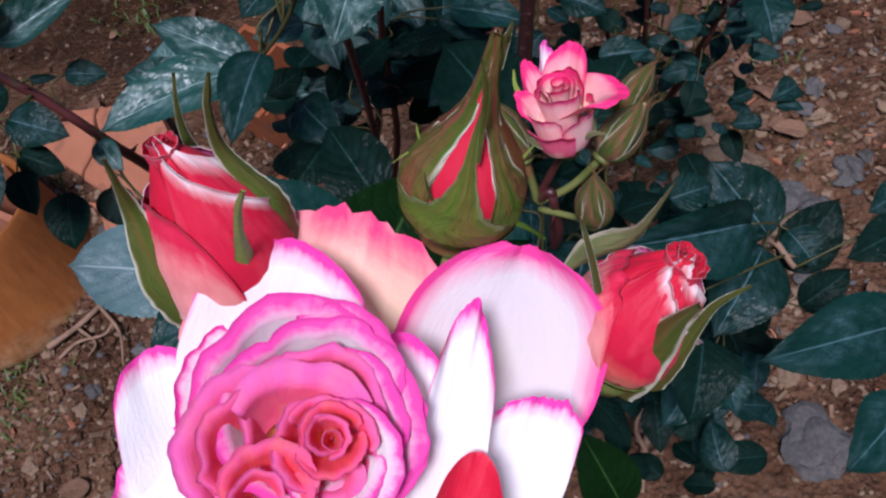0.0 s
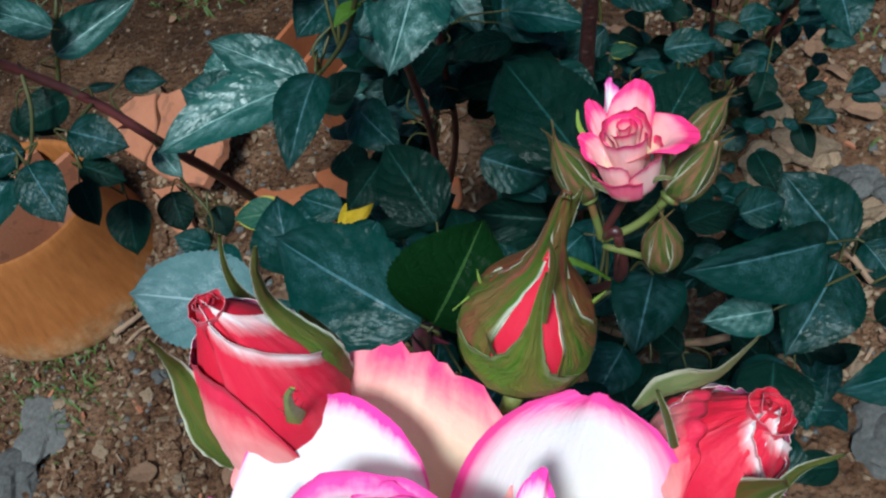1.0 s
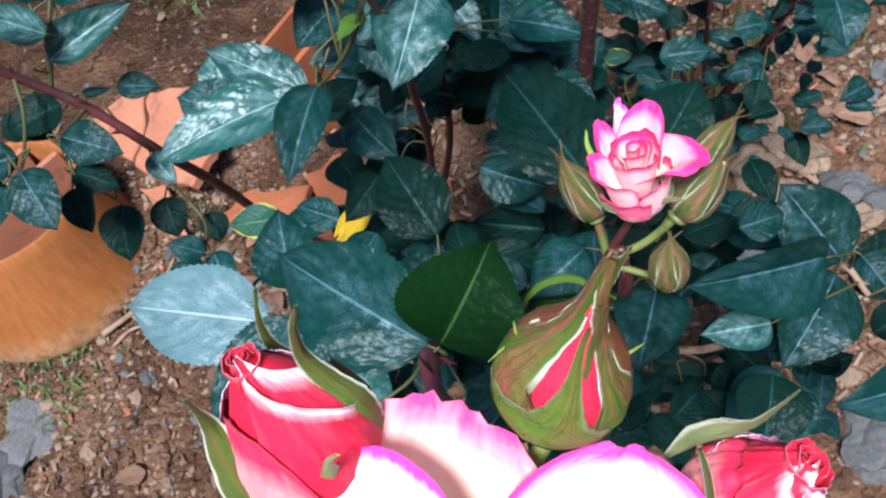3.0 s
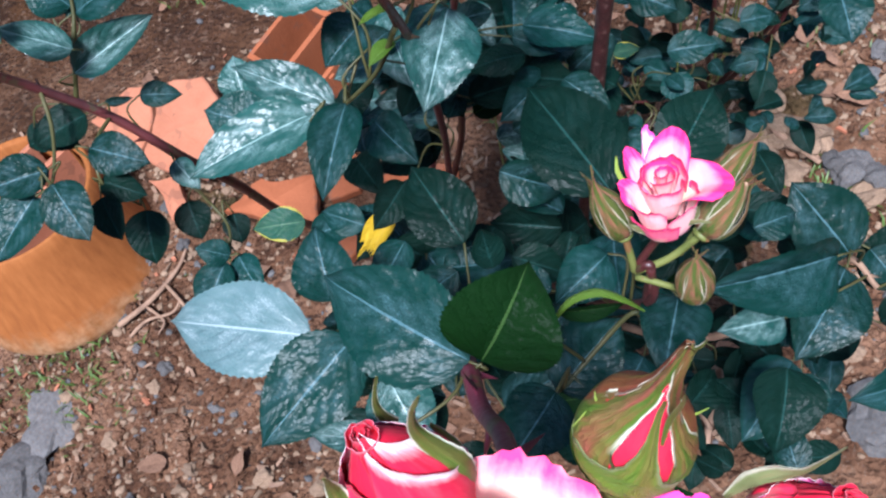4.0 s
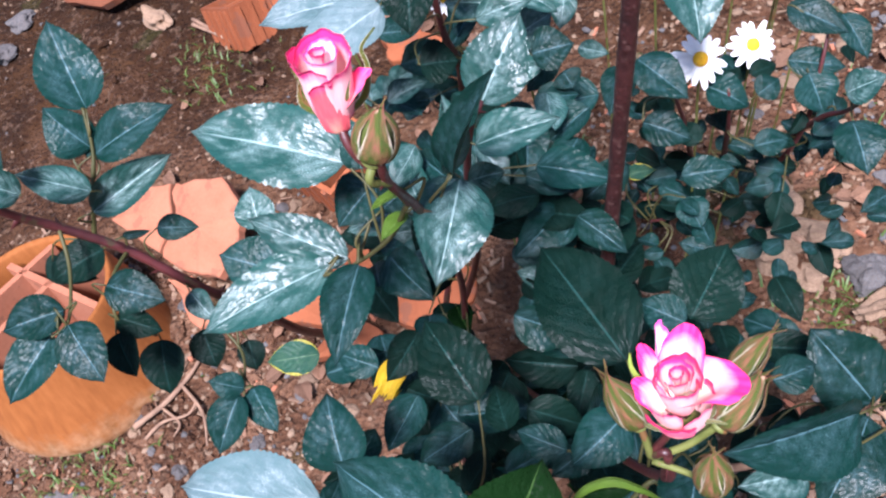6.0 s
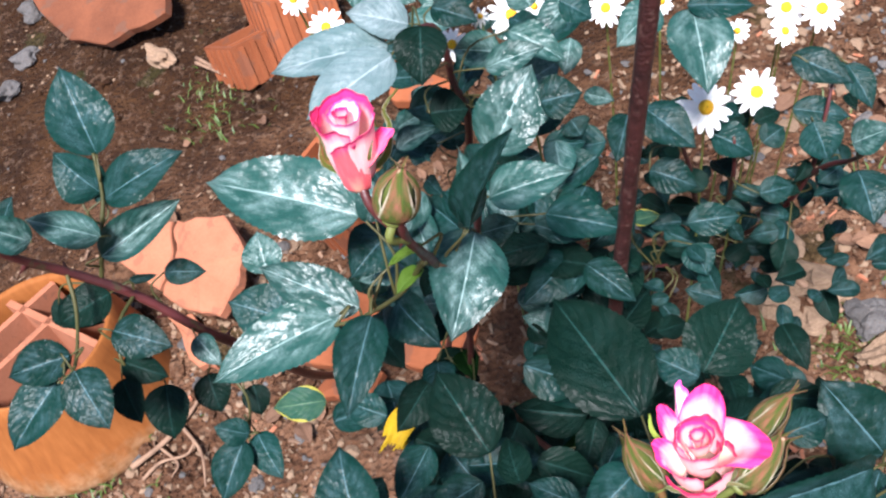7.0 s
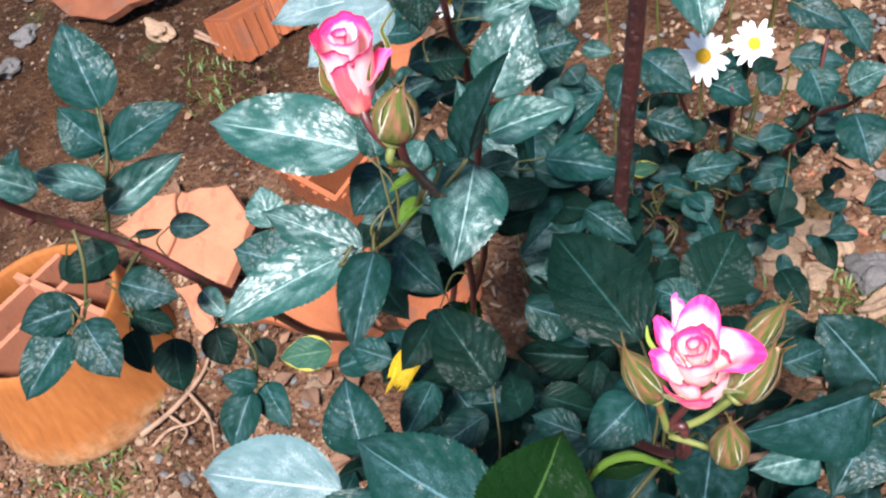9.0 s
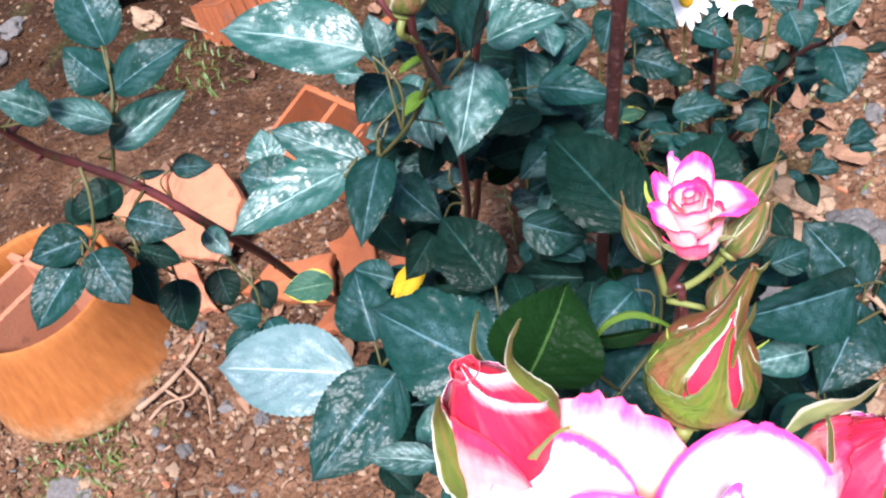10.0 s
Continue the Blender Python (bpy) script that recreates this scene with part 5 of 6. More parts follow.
leaf(BUSH, (-0.1649, 0.5136, 0.7158), (-0.1072, 0.5142, 0.7249), 0.0282, 0, "mid", 3)
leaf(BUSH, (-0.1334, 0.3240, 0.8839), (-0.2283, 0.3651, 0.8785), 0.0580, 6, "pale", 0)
leaf(BUSH, (-0.0403, 0.2513, 0.9479), (-0.1067, 0.3130, 0.9624), 0.0580, -8, "mid", 0)
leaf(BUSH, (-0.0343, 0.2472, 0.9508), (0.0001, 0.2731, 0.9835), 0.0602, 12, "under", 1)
leaf(BUSH, (-0.1178, 0.3441, 0.8817), (-0.1184, 0.3842, 0.9080), 0.0384, 0, "mid", 1)
leaf(BUSH, (-0.1071, 0.3095, 0.8944), (-0.1716, 0.2636, 0.8803), 0.0530, 0, "mid", 2)
leaf(BUSH, (-0.0855, 0.2664, 0.9247), (-0.0740, 0.2259, 0.9094), 0.0363, 0, "lit", 1)
leaf(BUSH, (-0.0901, 0.2270, 0.9350), (-0.1248, 0.2373, 0.9440), 0.0171, 20, "lit", 0)
leaf(BUSH, (-0.0021, 0.2431, 0.9042), (-0.0333, 0.2108, 0.9089), 0.0388, 0, "mid", 0)
leaf(BUSH, (-0.0000, 0.2748, 0.8291), (0.0502, 0.3080, 0.8357), 0.0484, 0, "mid", 2)
leaf(BUSH, (0.0836, 0.3026, 0.8541), (0.0594, 0.2547, 0.8601), 0.0409, 10, "mid", 3)
leaf(BUSH, (0.1750, 0.3292, 0.7222), (0.1235, 0.3261, 0.7353), 0.0309, 0, "lit", 3)
leaf(BUSH, (0.2382, 0.3637, 0.7049), (0.1802, 0.3057, 0.6945), 0.0633, 0, "mid", 0)
leaf(BUSH, (0.2475, 0.3754, 0.7000), (0.2146, 0.4246, 0.7462), 0.0626, 0, "mid", 2)
leaf(BUSH, (0.2093, 0.3408, 0.7755), (0.1102, 0.3191, 0.8153), 0.0523, -25, "mid", 3)
leaf(BUSH, (0.1974, 0.3355, 0.6172), (0.1382, 0.2820, 0.6098), 0.0574, 0, "mid", 0)
leaf(BUSH, (0.2049, 0.3297, 0.6010), (0.2019, 0.2872, 0.5853), 0.0337, 0, "mid", 0)
leaf(BUSH, (0.2885, 0.2598, 0.7395), (0.1801, 0.2402, 0.7747), 0.0542, 0, "mid", 0)
leaf(BUSH, (0.2712, 0.2142, 0.7188), (0.2121, 0.1762, 0.7283), 0.0465, 0, "mid", 2)
leaf(BUSH, (0.3437, 0.3510, 0.7067), (0.2909, 0.3352, 0.7077), 0.0352, 0, "shaded", 0)
leaf(BUSH, (0.3574, 0.3839, 0.7059), (0.3233, 0.3700, 0.7082), 0.0267, 0, "mid", 0)
leaf(BUSH, (0.2611, 0.3626, 0.6658), (0.3123, 0.3931, 0.7002), 0.0479, 0, "shaded", 2)
leaf(BUSH, (0.2648, 0.3369, 0.6472), (0.3076, 0.3477, 0.6673), 0.0319, 0, "shaded", 0)
leaf(BUSH, (0.1624, 0.2913, 0.7253), (0.1369, 0.2382, 0.7115), 0.0501, 0, "shaded", 1)
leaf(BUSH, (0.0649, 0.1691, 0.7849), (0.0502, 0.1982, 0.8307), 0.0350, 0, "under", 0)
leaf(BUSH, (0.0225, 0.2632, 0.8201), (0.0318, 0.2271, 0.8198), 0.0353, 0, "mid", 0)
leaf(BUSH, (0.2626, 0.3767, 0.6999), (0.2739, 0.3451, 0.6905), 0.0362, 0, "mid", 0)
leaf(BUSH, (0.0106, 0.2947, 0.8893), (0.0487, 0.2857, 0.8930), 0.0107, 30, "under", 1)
leaf(BUSH, (0.0554, 0.3565, 0.8312), (0.0145, 0.3341, 0.8251), 0.0366, 0, "mid", 1)
leaf(BUSH, (0.0145, 0.3534, 0.8078), (-0.0151, 0.3749, 0.8117), 0.0245, 0, "mid", 0)
leaf(BUSH, (-0.1129, 0.4873, 0.7477), (-0.1468, 0.5097, 0.7525), 0.0277, 0, "mid", 0)
leaf(BUSH, (0.1671, 0.3820, 0.7691), (0.2014, 0.3854, 0.7692), 0.0283, 0, "mid", 1)
leaf(BUSH, (-0.0733, 0.2637, 0.8982), (-0.0682, 0.2414, 0.8833), 0.0214, 0, "shaded", 1)
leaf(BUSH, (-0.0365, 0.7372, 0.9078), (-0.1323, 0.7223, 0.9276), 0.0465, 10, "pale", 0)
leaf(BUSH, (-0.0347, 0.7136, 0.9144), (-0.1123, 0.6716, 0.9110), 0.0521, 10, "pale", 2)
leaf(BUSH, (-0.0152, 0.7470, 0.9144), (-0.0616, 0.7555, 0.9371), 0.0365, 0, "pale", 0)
leaf(BUSH, (-0.0060, 0.7118, 0.9369), (-0.0165, 0.6690, 0.9158), 0.0426, 0, "shaded", 0)
leaf(BUSH, (0.0218, 0.6042, 0.8867), (0.0659, 0.6359, 0.9353), 0.0507, 0, "lit", 0)
leaf(BUSH, (0.0392, 0.7462, 0.8460), (0.0927, 0.7377, 0.8614), 0.0287, 0, "lit", 0)
leaf(BUSH, (0.0708, 0.7922, 0.8425), (0.1138, 0.7557, 0.8231), 0.0331, 0, "lit", 1)
leaf(BUSH, (0.0068, 0.7792, 0.9004), (0.0425, 0.7555, 0.8919), 0.0292, 0, "mid", 0)
leaf(BUSH, (0.2336, 0.7631, 0.8344), (0.2212, 0.6830, 0.8090), 0.0574, 0, "lit", 0)
leaf(BUSH, (0.2293, 0.7655, 0.8367), (0.2866, 0.7486, 0.8322), 0.0313, 0, "mid", 0)
leaf(BUSH, (0.2106, 0.7937, 0.8220), (0.1635, 0.7646, 0.8143), 0.0387, 0, "lit", 0)
leaf(BUSH, (-0.0591, 0.4934, 0.9309), (-0.0439, 0.4995, 0.9349), 0.0220, 0, "mid", 1)
leaf(BUSH, (0.0022, 0.5433, 0.9417), (0.0202, 0.5382, 0.9622), 0.0246, 0, "mid", 0)
leaf(BUSH, (0.0810, 0.7367, 0.7970), (0.1199, 0.7306, 0.8024), 0.0414, 0, "mid", 0)
leaf(BUSH, (-0.0182, 0.7096, 0.8457), (0.0161, 0.7073, 0.8417), 0.0392, 0, "shaded", 0)
leaf(BUSH, (0.1230, 0.8046, 0.8492), (0.1490, 0.7873, 0.8336), 0.0312, 0, "mid", 0)
leaf(BUSH, (0.0933, 0.7809, 0.8706), (0.0805, 0.8035, 0.8896), 0.0351, 0, "lit", 0)
leaf(BUSH, (0.1057, 0.7270, 0.7747), (0.1117, 0.7132, 0.7631), 0.0289, 0, "mid", 0)
leaf(BUSH, (0.0681, 0.3219, 0.7360), (0.0400, 0.2926, 0.7306), 0.0381, 10, "mid", 1)
leaf(BUSH, (-0.0363, 0.2947, 0.7726), (-0.0279, 0.2636, 0.7636), 0.0301, 0, "shaded", 0)
leaf(BUSH, (0.1683, 0.3785, 0.6950), (0.1891, 0.3505, 0.6874), 0.0350, 0, "mid", 2)
leaf(BUSH, (-0.0682, 0.4432, 0.7520), (-0.0507, 0.4081, 0.7400), 0.0368, 0, "mid", 1)
leaf(BUSH, (-0.0114, 0.4505, 0.7533), (-0.0322, 0.4232, 0.7487), 0.0350, 0, "shaded", 2)


# open lanes in the foliage through which the ground shows: upper end, lower end, half width
LANES = [(Vector(p), Vector(q), r) for p, q, r in (
    ((0.002, 0.520, 0.80), (0.011, 1.036, 0.05), 0.034),
    ((-0.011, 0.482, 0.80), (-0.018, 0.949, 0.05), 0.036),
    ((-0.011, 0.443, 0.80), (-0.019, 0.860, 0.05), 0.028),
    ((-0.155, 0.526, 0.80), (-0.350, 1.048, 0.05), 0.026),
    ((-0.103, 0.497, 0.80), (-0.230, 0.983, 0.05), 0.022),
    ((-0.069, 0.503, 0.80), (-0.152, 0.995, 0.05), 0.022),
    ((-0.038, 0.506, 0.80), (-0.081, 1.003, 0.05), 0.022),
)]


def in_lane(c):
    for p, q, r in LANES:
        d = q - p
        t = max(-0.2, min(1.0, (c - p).dot(d) / d.length_squared))
        if (c - p - d * t).length < r:
            return True
    return False


def fill_leaves(parent, lo, hi, count, seed, size, kinds):
    """The leaves inside a bush, within an oval space; dark kinds deepen its shade."""
    rnd = random.Random(seed)
    lo, hi = Vector(lo), Vector(hi)
    made = 0
    while made < count:
        q = Vector([rnd.uniform(-1, 1) for _ in range(3)])
        if q.length > 1:
            continue
        made += 1
        c = (lo + hi) / 2 + Vector((q.x * (hi.x - lo.x), q.y * (hi.y - lo.y), q.z * (hi.z - lo.z))) / 2
        if in_lane(c):
            continue
        a, s = rnd.uniform(0, 6.3), rnd.uniform(*size)
        d = Vector((math.cos(a), math.sin(a), rnd.uniform(-0.5, 0.25))).normalized() * s
        leaf(parent, c - d / 2, c + d / 2, s * rnd.uniform(0.55, 0.72), rnd.uniform(-28, 28), rnd.choice(kinds), rnd.randrange(6), 0.05)


# many of these leaves carry the inner shade in their own dark colour
fill_leaves(BUSH, (-0.15, 0.42, 0.42), (0.16, 0.80, 0.80), 150, 5, (0.035, 0.065), ("shaded", "shaded", "mid"))
fill_leaves(BUSH, (-0.12, 0.55, 0.50), (0.14, 0.98, 0.86), 95, 6, (0.035, 0.06), ("mid", "lit"))
fill_leaves(BUSH, (0.0, 0.32, 0.35), (0.30, 0.62, 0.70), 45, 7, (0.035, 0.06), ("shaded", "shaded", "mid"))
fill_leaves(BUSH, (-0.10, 0.75, 0.55), (0.20, 1.15, 0.85), 40, 8, (0.035, 0.06), ("mid", "lit", "lit"))
fill_leaves(BUSH, (-0.16, 0.40, 0.62), (0.06, 0.60, 0.86), 26, 14, (0.04, 0.06), ("shaded", "mid"))
fill_leaves(BUSH, (-0.14, 0.42, 0.25), (0.18, 0.80, 0.62), 60, 15, (0.035, 0.06), ("shaded", "shaded", "under"))
fill_leaves(BUSH, (0.05, 0.28, 0.30), (0.34, 0.60, 0.62), 70, 16, (0.035, 0.06), ("shaded", "shaded", "mid"))
fill_leaves(BUSH, (-0.200, 0.330, 0.50), (0.020, 0.520, 0.74), 46, 21, (0.034, 0.055), ("shaded", "shaded", "mid"))
fill_leaves(BUSH, (-0.18, 0.22, 0.62), (0.10, 0.45, 0.85), 22, 12, (0.04, 0.06), ("shaded", "mid"))


# ---- the low shrub with small leaves ----
SHRUB = thing("rose_bush", (0.3915, 1.0159, 0.1053), "low rose shrub with small dark green leaves", "rose bush")
cane(SHRUB, [(0.3915, 1.0159, 0.1053), (0.2670, 0.8185, 0.4650), (0.2289, 0.7536, 0.6338), (0.2001, 0.7202, 0.7375)], 0.004, 0.0015, RED_STEM, "cane", "", 0)
cane(SHRUB, [(0.3915, 1.0159, 0.1053), (0.3027, 0.8177, 0.4621), (0.2791, 0.7534, 0.6048), (0.2773, 0.7547, 0.6575)], 0.004, 0.0015, RED_STEM, "cane", "", 0)
cane(SHRUB, [(0.3915, 1.0159, 0.1053), (0.3447, 0.7931, 0.4396), (0.3542, 0.7349, 0.5851), (0.3686, 0.7452, 0.6569), (0.3868, 0.7732, 0.7041)], 0.004, 0.0015, RED_STEM, "cane", "", 0)
cane(SHRUB, [(0.3915, 1.0159, 0.1053), (0.3542, 0.7349, 0.5851), (0.3659, 0.6782, 0.6673), (0.3529, 0.6230, 0.7522)], 0.004, 0.0015, RED_STEM, "cane", "", 0)
cane(SHRUB, [(0.3915, 1.0159, 0.1053), (0.3041, 0.8521, 0.3611), (0.2137, 0.7468, 0.4748), (0.1777, 0.7179, 0.5180)], 0.004, 0.0015, RED_STEM, "cane", "", 0)
leaf(SHRUB, (0.1769, 0.7917, 0.6938), (0.1499, 0.7439, 0.6826), 0.0360, 0, "mid", 0)
leaf(SHRUB, (0.1766, 0.7309, 0.7605), (0.2093, 0.6810, 0.7438), 0.0421, 0, "mid", 2)
leaf(SHRUB, (0.1740, 0.7116, 0.6935), (0.2145, 0.6842, 0.6816), 0.0377, 0, "mid", 0)
leaf(SHRUB, (0.2593, 0.7680, 0.6565), (0.2945, 0.7384, 0.6432), 0.0390, 0, "mid", 1)
leaf(SHRUB, (0.3499, 0.7946, 0.7109), (0.3953, 0.7494, 0.6972), 0.0376, 0, "mid", 2)
leaf(SHRUB, (0.3977, 0.7712, 0.7019), (0.4081, 0.7262, 0.6777), 0.0306, 0, "mid", 0)
leaf(SHRUB, (0.3433, 0.7665, 0.6628), (0.3967, 0.7439, 0.6540), 0.0327, 0, "mid", 2)
leaf(SHRUB, (0.3571, 0.7463, 0.6585), (0.3630, 0.7116, 0.6300), 0.0465, 0, "mid", 0)
leaf(SHRUB, (0.3363, 0.6394, 0.7407), (0.3614, 0.6253, 0.7664), 0.0315, 0, "lit", 0)
leaf(SHRUB, (0.3523, 0.6453, 0.6930), (0.3474, 0.5935, 0.6772), 0.0489, 0, "mid", 0)
leaf(SHRUB, (0.2075, 0.6954, 0.6139), (0.2613, 0.6859, 0.6157), 0.0351, 0, "mid", 0)
leaf(SHRUB, (0.2077, 0.6835, 0.5914), (0.2142, 0.6502, 0.5769), 0.0354, 0, "mid", 0)
leaf(SHRUB, (0.3103, 0.7582, 0.6325), (0.3381, 0.7677, 0.6384), 0.0300, 0, "mid", 0)
leaf(SHRUB, (0.2904, 0.7117, 0.6090), (0.3299, 0.7118, 0.6065), 0.0297, 0, "mid", 0)
leaf(SHRUB, (0.3733, 0.7069, 0.6256), (0.3463, 0.6977, 0.6199), 0.0291, 0, "mid", 0)
leaf(SHRUB, (0.3160, 0.6876, 0.5492), (0.2975, 0.6613, 0.5291), 0.0306, 0, "shaded", 0)
leaf(SHRUB, (0.1647, 0.7498, 0.5705), (0.1937, 0.7432, 0.5762), 0.0188, 0, "edged", 3)
fill_leaves(SHRUB, (0.1493, 0.5601, 0.3672), (0.4093, 0.9601, 0.6472), 100, 9, (0.024, 0.042), ("shaded", "mid", "mid"))
fill_leaves(SHRUB, (0.2647, 0.6241, 0.4585), (0.5047, 0.9441, 0.6585), 22, 10, (0.024, 0.042), ("shaded", "mid", "mid"))


# ---- the large open bloom with three buds, close to the eye ----
HEART = Vector((-0.0322, 0.0777, 1.1508))
HEAD = (Vector((0.9551, -0.1261, -0.2682)), Vector((0.2332, 0.8780, 0.4179)), Vector((0.1828, -0.4617, 0.8680)))
bloom = child("bloom", mesh_from("bloom", *lathe(HEART - HEAD[2] * 0.05, HEAD[2], [(-0.014, 0.003), (-0.010, 0.006), (-0.004, 0.0085), (0.004, 0.008), (0.010, 0.003)], 18), material=GREEN_STEM), BUSH, label="large open white rose with bright pink petal rims")
petal(bloom, (-0.0396, 0.1055, 1.1092), (-0.0216, 0.1307, 1.1437), 0.0639, PETAL["cream"], 0.12, 0.1, HEAD[2], 0.012, 1, 0.6, 0, arch=0.5, jag=0.05, oval=False)
petal(bloom, (-0.0053, 0.0891, 1.0923), (0.0182, 0.1129, 1.1369), 0.0514, PETAL["blush"], 0.1, 0.06, HEAD[2], 0.005, 2, 0.62, 0, arch=0.4, jag=0.008, oval=True)
petal(bloom, (-0.0493, 0.0928, 1.1197), (-0.0283, 0.1175, 1.1514), 0.0430, PETAL["white"], 0.12, 0.06, HEAD[2], 0.016, 3, 0.85, -4, arch=0.42, jag=0.012, oval=False)
petal(bloom, (-0.0255, 0.0649, 1.1118), (-0.0128, 0.0962, 1.1421), 0.0291, PETAL["white"], 0.06, 0, HEAD[2], 0.008, 21, 0.9, 0, arch=0.6, jag=0, oval=False)
petal(bloom, (-0.0156, 0.0607, 1.1174), (0.0044, 0.0977, 1.1444), 0.0173, PETAL["white"], 0.14, 0.03, HEAD[2], 0.03, 4, 0.95, 0, arch=0.85, jag=0.02, oval=False)
petal(bloom, (-0.0047, 0.0641, 1.0988), (0.0135, 0.0842, 1.1222), 0.0231, PETAL["white"], 0.14, 0.04, HEAD[2], 0.02, 5, 0.8, 0, arch=0.22, jag=0.04, oval=False)
petal(bloom, (-0.0128, 0.0574, 1.1162), (-0.0024, 0.0712, 1.1312), 0.0169, PETAL["red"], 0.4, 0.1, HEAD[2], 0.012, 6, 0.7, 0, arch=0.7, jag=0, oval=False)
petal(bloom, (-0.0652, 0.0837, 1.1081), (-0.0642, 0.1085, 1.1386), 0.0300, PETAL["white"], 0.16, 0.12, HEAD[2], 0.016, 8, 0.85, 0, arch=0.5, jag=0.012, oval=False)
petal(bloom, (-0.0556, 0.0776, 1.1074), (-0.0770, 0.0939, 1.1242), 0.0311, PETAL["white"], 0.2, 0.14, HEAD[2], 0.02, 9, 0.7, 0, arch=0.45, jag=0.01, oval=False)
petal(bloom, (-0.0540, 0.0699, 1.1018), (-0.0717, 0.0652, 1.1070), 0.0330, PETAL["white"], 0.2, 0.12, HEAD[2], 0.02, 10, 0.6, 0, arch=0.45, jag=0, oval=False)
petal(bloom, (-0.0392, 0.0670, 1.0997), (-0.0390, 0.0526, 1.0978), 0.0355, PETAL["blush"], 0.2, 0.12, HEAD[2], 0.02, 11, 0.6, 0, arch=0.45, jag=0, oval=False)
for x, y, radius, middle, span, tall, rise, foot, power, lip, inside, outside, seed in (
    (-1.1, 0.0, 22.9, 178, 95, 13, -8, 0.6, 0.8, 0.08, "white", "white", 31),
    (-0.5, -0.4, 21.2, 112, 150, 12, -2, 0.66, 0.8, 0.13, "ring", "blush", 32),
    (-0.5, -0.4, 20.5, 20, 150, 12, -2.4, 0.66, 0.8, 0.13, "ring", "blush", 33),
    (-0.5, -0.4, 19.7, 250, 150, 12, -2.8, 0.66, 0.8, 0.13, "ring", "blush", 34),
    (-0.5, -0.4, 21.2, 320, 150, 12, -3.2, 0.66, 0.8, 0.13, "ring", "blush", 35),
    (1.1, -0.6, 16.7, 98, 165, 12, -1, 0.66, 0.8, 0.14, "ring", "lip", 37),
    (1.1, -0.6, 16.1, 350, 165, 12, -1.4, 0.66, 0.8, 0.14, "ring", "lip", 38),
    (1.1, -0.6, 15.5, 225, 165, 12, -1.8, 0.66, 0.8, 0.14, "ring", "lip", 39),
    (1.7, -1.7, 13.8, 84, 165, 12, -1.5, 0.6, 0.8, 0.12, "glow", "ring", 41),
    (1.7, -1.7, 13.4, 320, 165, 12, -1.9, 0.6, 0.8, 0.12, "glow", "ring", 42),
    (1.7, -1.7, 12.9, 200, 165, 12, -2.3, 0.6, 0.8, 0.12, "glow", "ring", 43),
    (-4.0, -7.8, 17.3, 176, 150, 12, 0, 0.45, 0.85, 0.12, "glow", "ring", 45),
    (-4.0, -7.8, 16.7, 285, 150, 12, -0.4, 0.45, 0.85, 0.12, "glow", "ring", 46),
    (-2.2, -7.8, 15.1, 78, 126, 12, 1.5, 0.5, 0.8, 0.26, "glow", "ring", 48),
    (5.4, -7.0, 10.6, 15, 150, 11, 2, 0.5, 0.85, 0.16, "lip", "lip", 50),
    (5.4, -7.0, 10.2, 285, 150, 11, 1.6, 0.5, 0.85, 0.16, "lip", "lip", 51),
    (3.5, -5.4, 9.1, 70, 150, 10, 2.5, 0.45, 0.85, 0.12, "coral", "coral", 53),
    (3.5, -5.4, 8.8, 190, 150, 10, 2.1, 0.45, 0.85, 0.12, "coral", "coral", 54),
    (5.2, -4.1, 6.3, 120, 180, 9, 3.5, 0.35, 0.85, 0.14, "inner", "coral", 55),
    (5.2, -4.1, 6.1, 285, 180, 9, 3.1, 0.35, 0.85, 0.14, "inner", "coral", 56),
    (4.1, -3.2, 3.7, 20, 210, 8, 4.5, 0.35, 0.85, 0.18, "coral", "coral", 57),
    (4.1, -3.2, 3.5, 190, 210, 8, 4.1, 0.35, 0.85, 0.18, "coral", "coral", 58),
    (5.0, -3.9, 1.7, 150, 220, 8, 5, 0.3, 0.85, 0.14, "inner", "coral", 59),
    (5.0, -3.9, 1.7, 330, 220, 8, 4.6, 0.3, 0.85, 0.14, "inner", "coral", 60),
    (-7.4, -6.5, 11.7, 168, 130, 11, 1.5, 0.45, 0.85, 0.1, "coral", "coral", 91),
    (-6.7, -13.6, 8.0, 98, 190, 11, 3, 0.3, 0.85, 0.22, "inner", "ring", 93),
    (-6.7, -13.6, 7.7, 300, 190, 11, 2.6, 0.3, 0.85, 0.22, "inner", "ring", 94),
    (-8.0, -14.7, 4.8, 120, 230, 10, 2, 0.3, 0.85, 0.16, "coral", "glow", 95),
):
    rose_petal(bloom, HEART, HEAD, (x, y), radius, middle, span, tall, rise, foot, power, lip, PETAL[inside], PETAL[outside], seed)

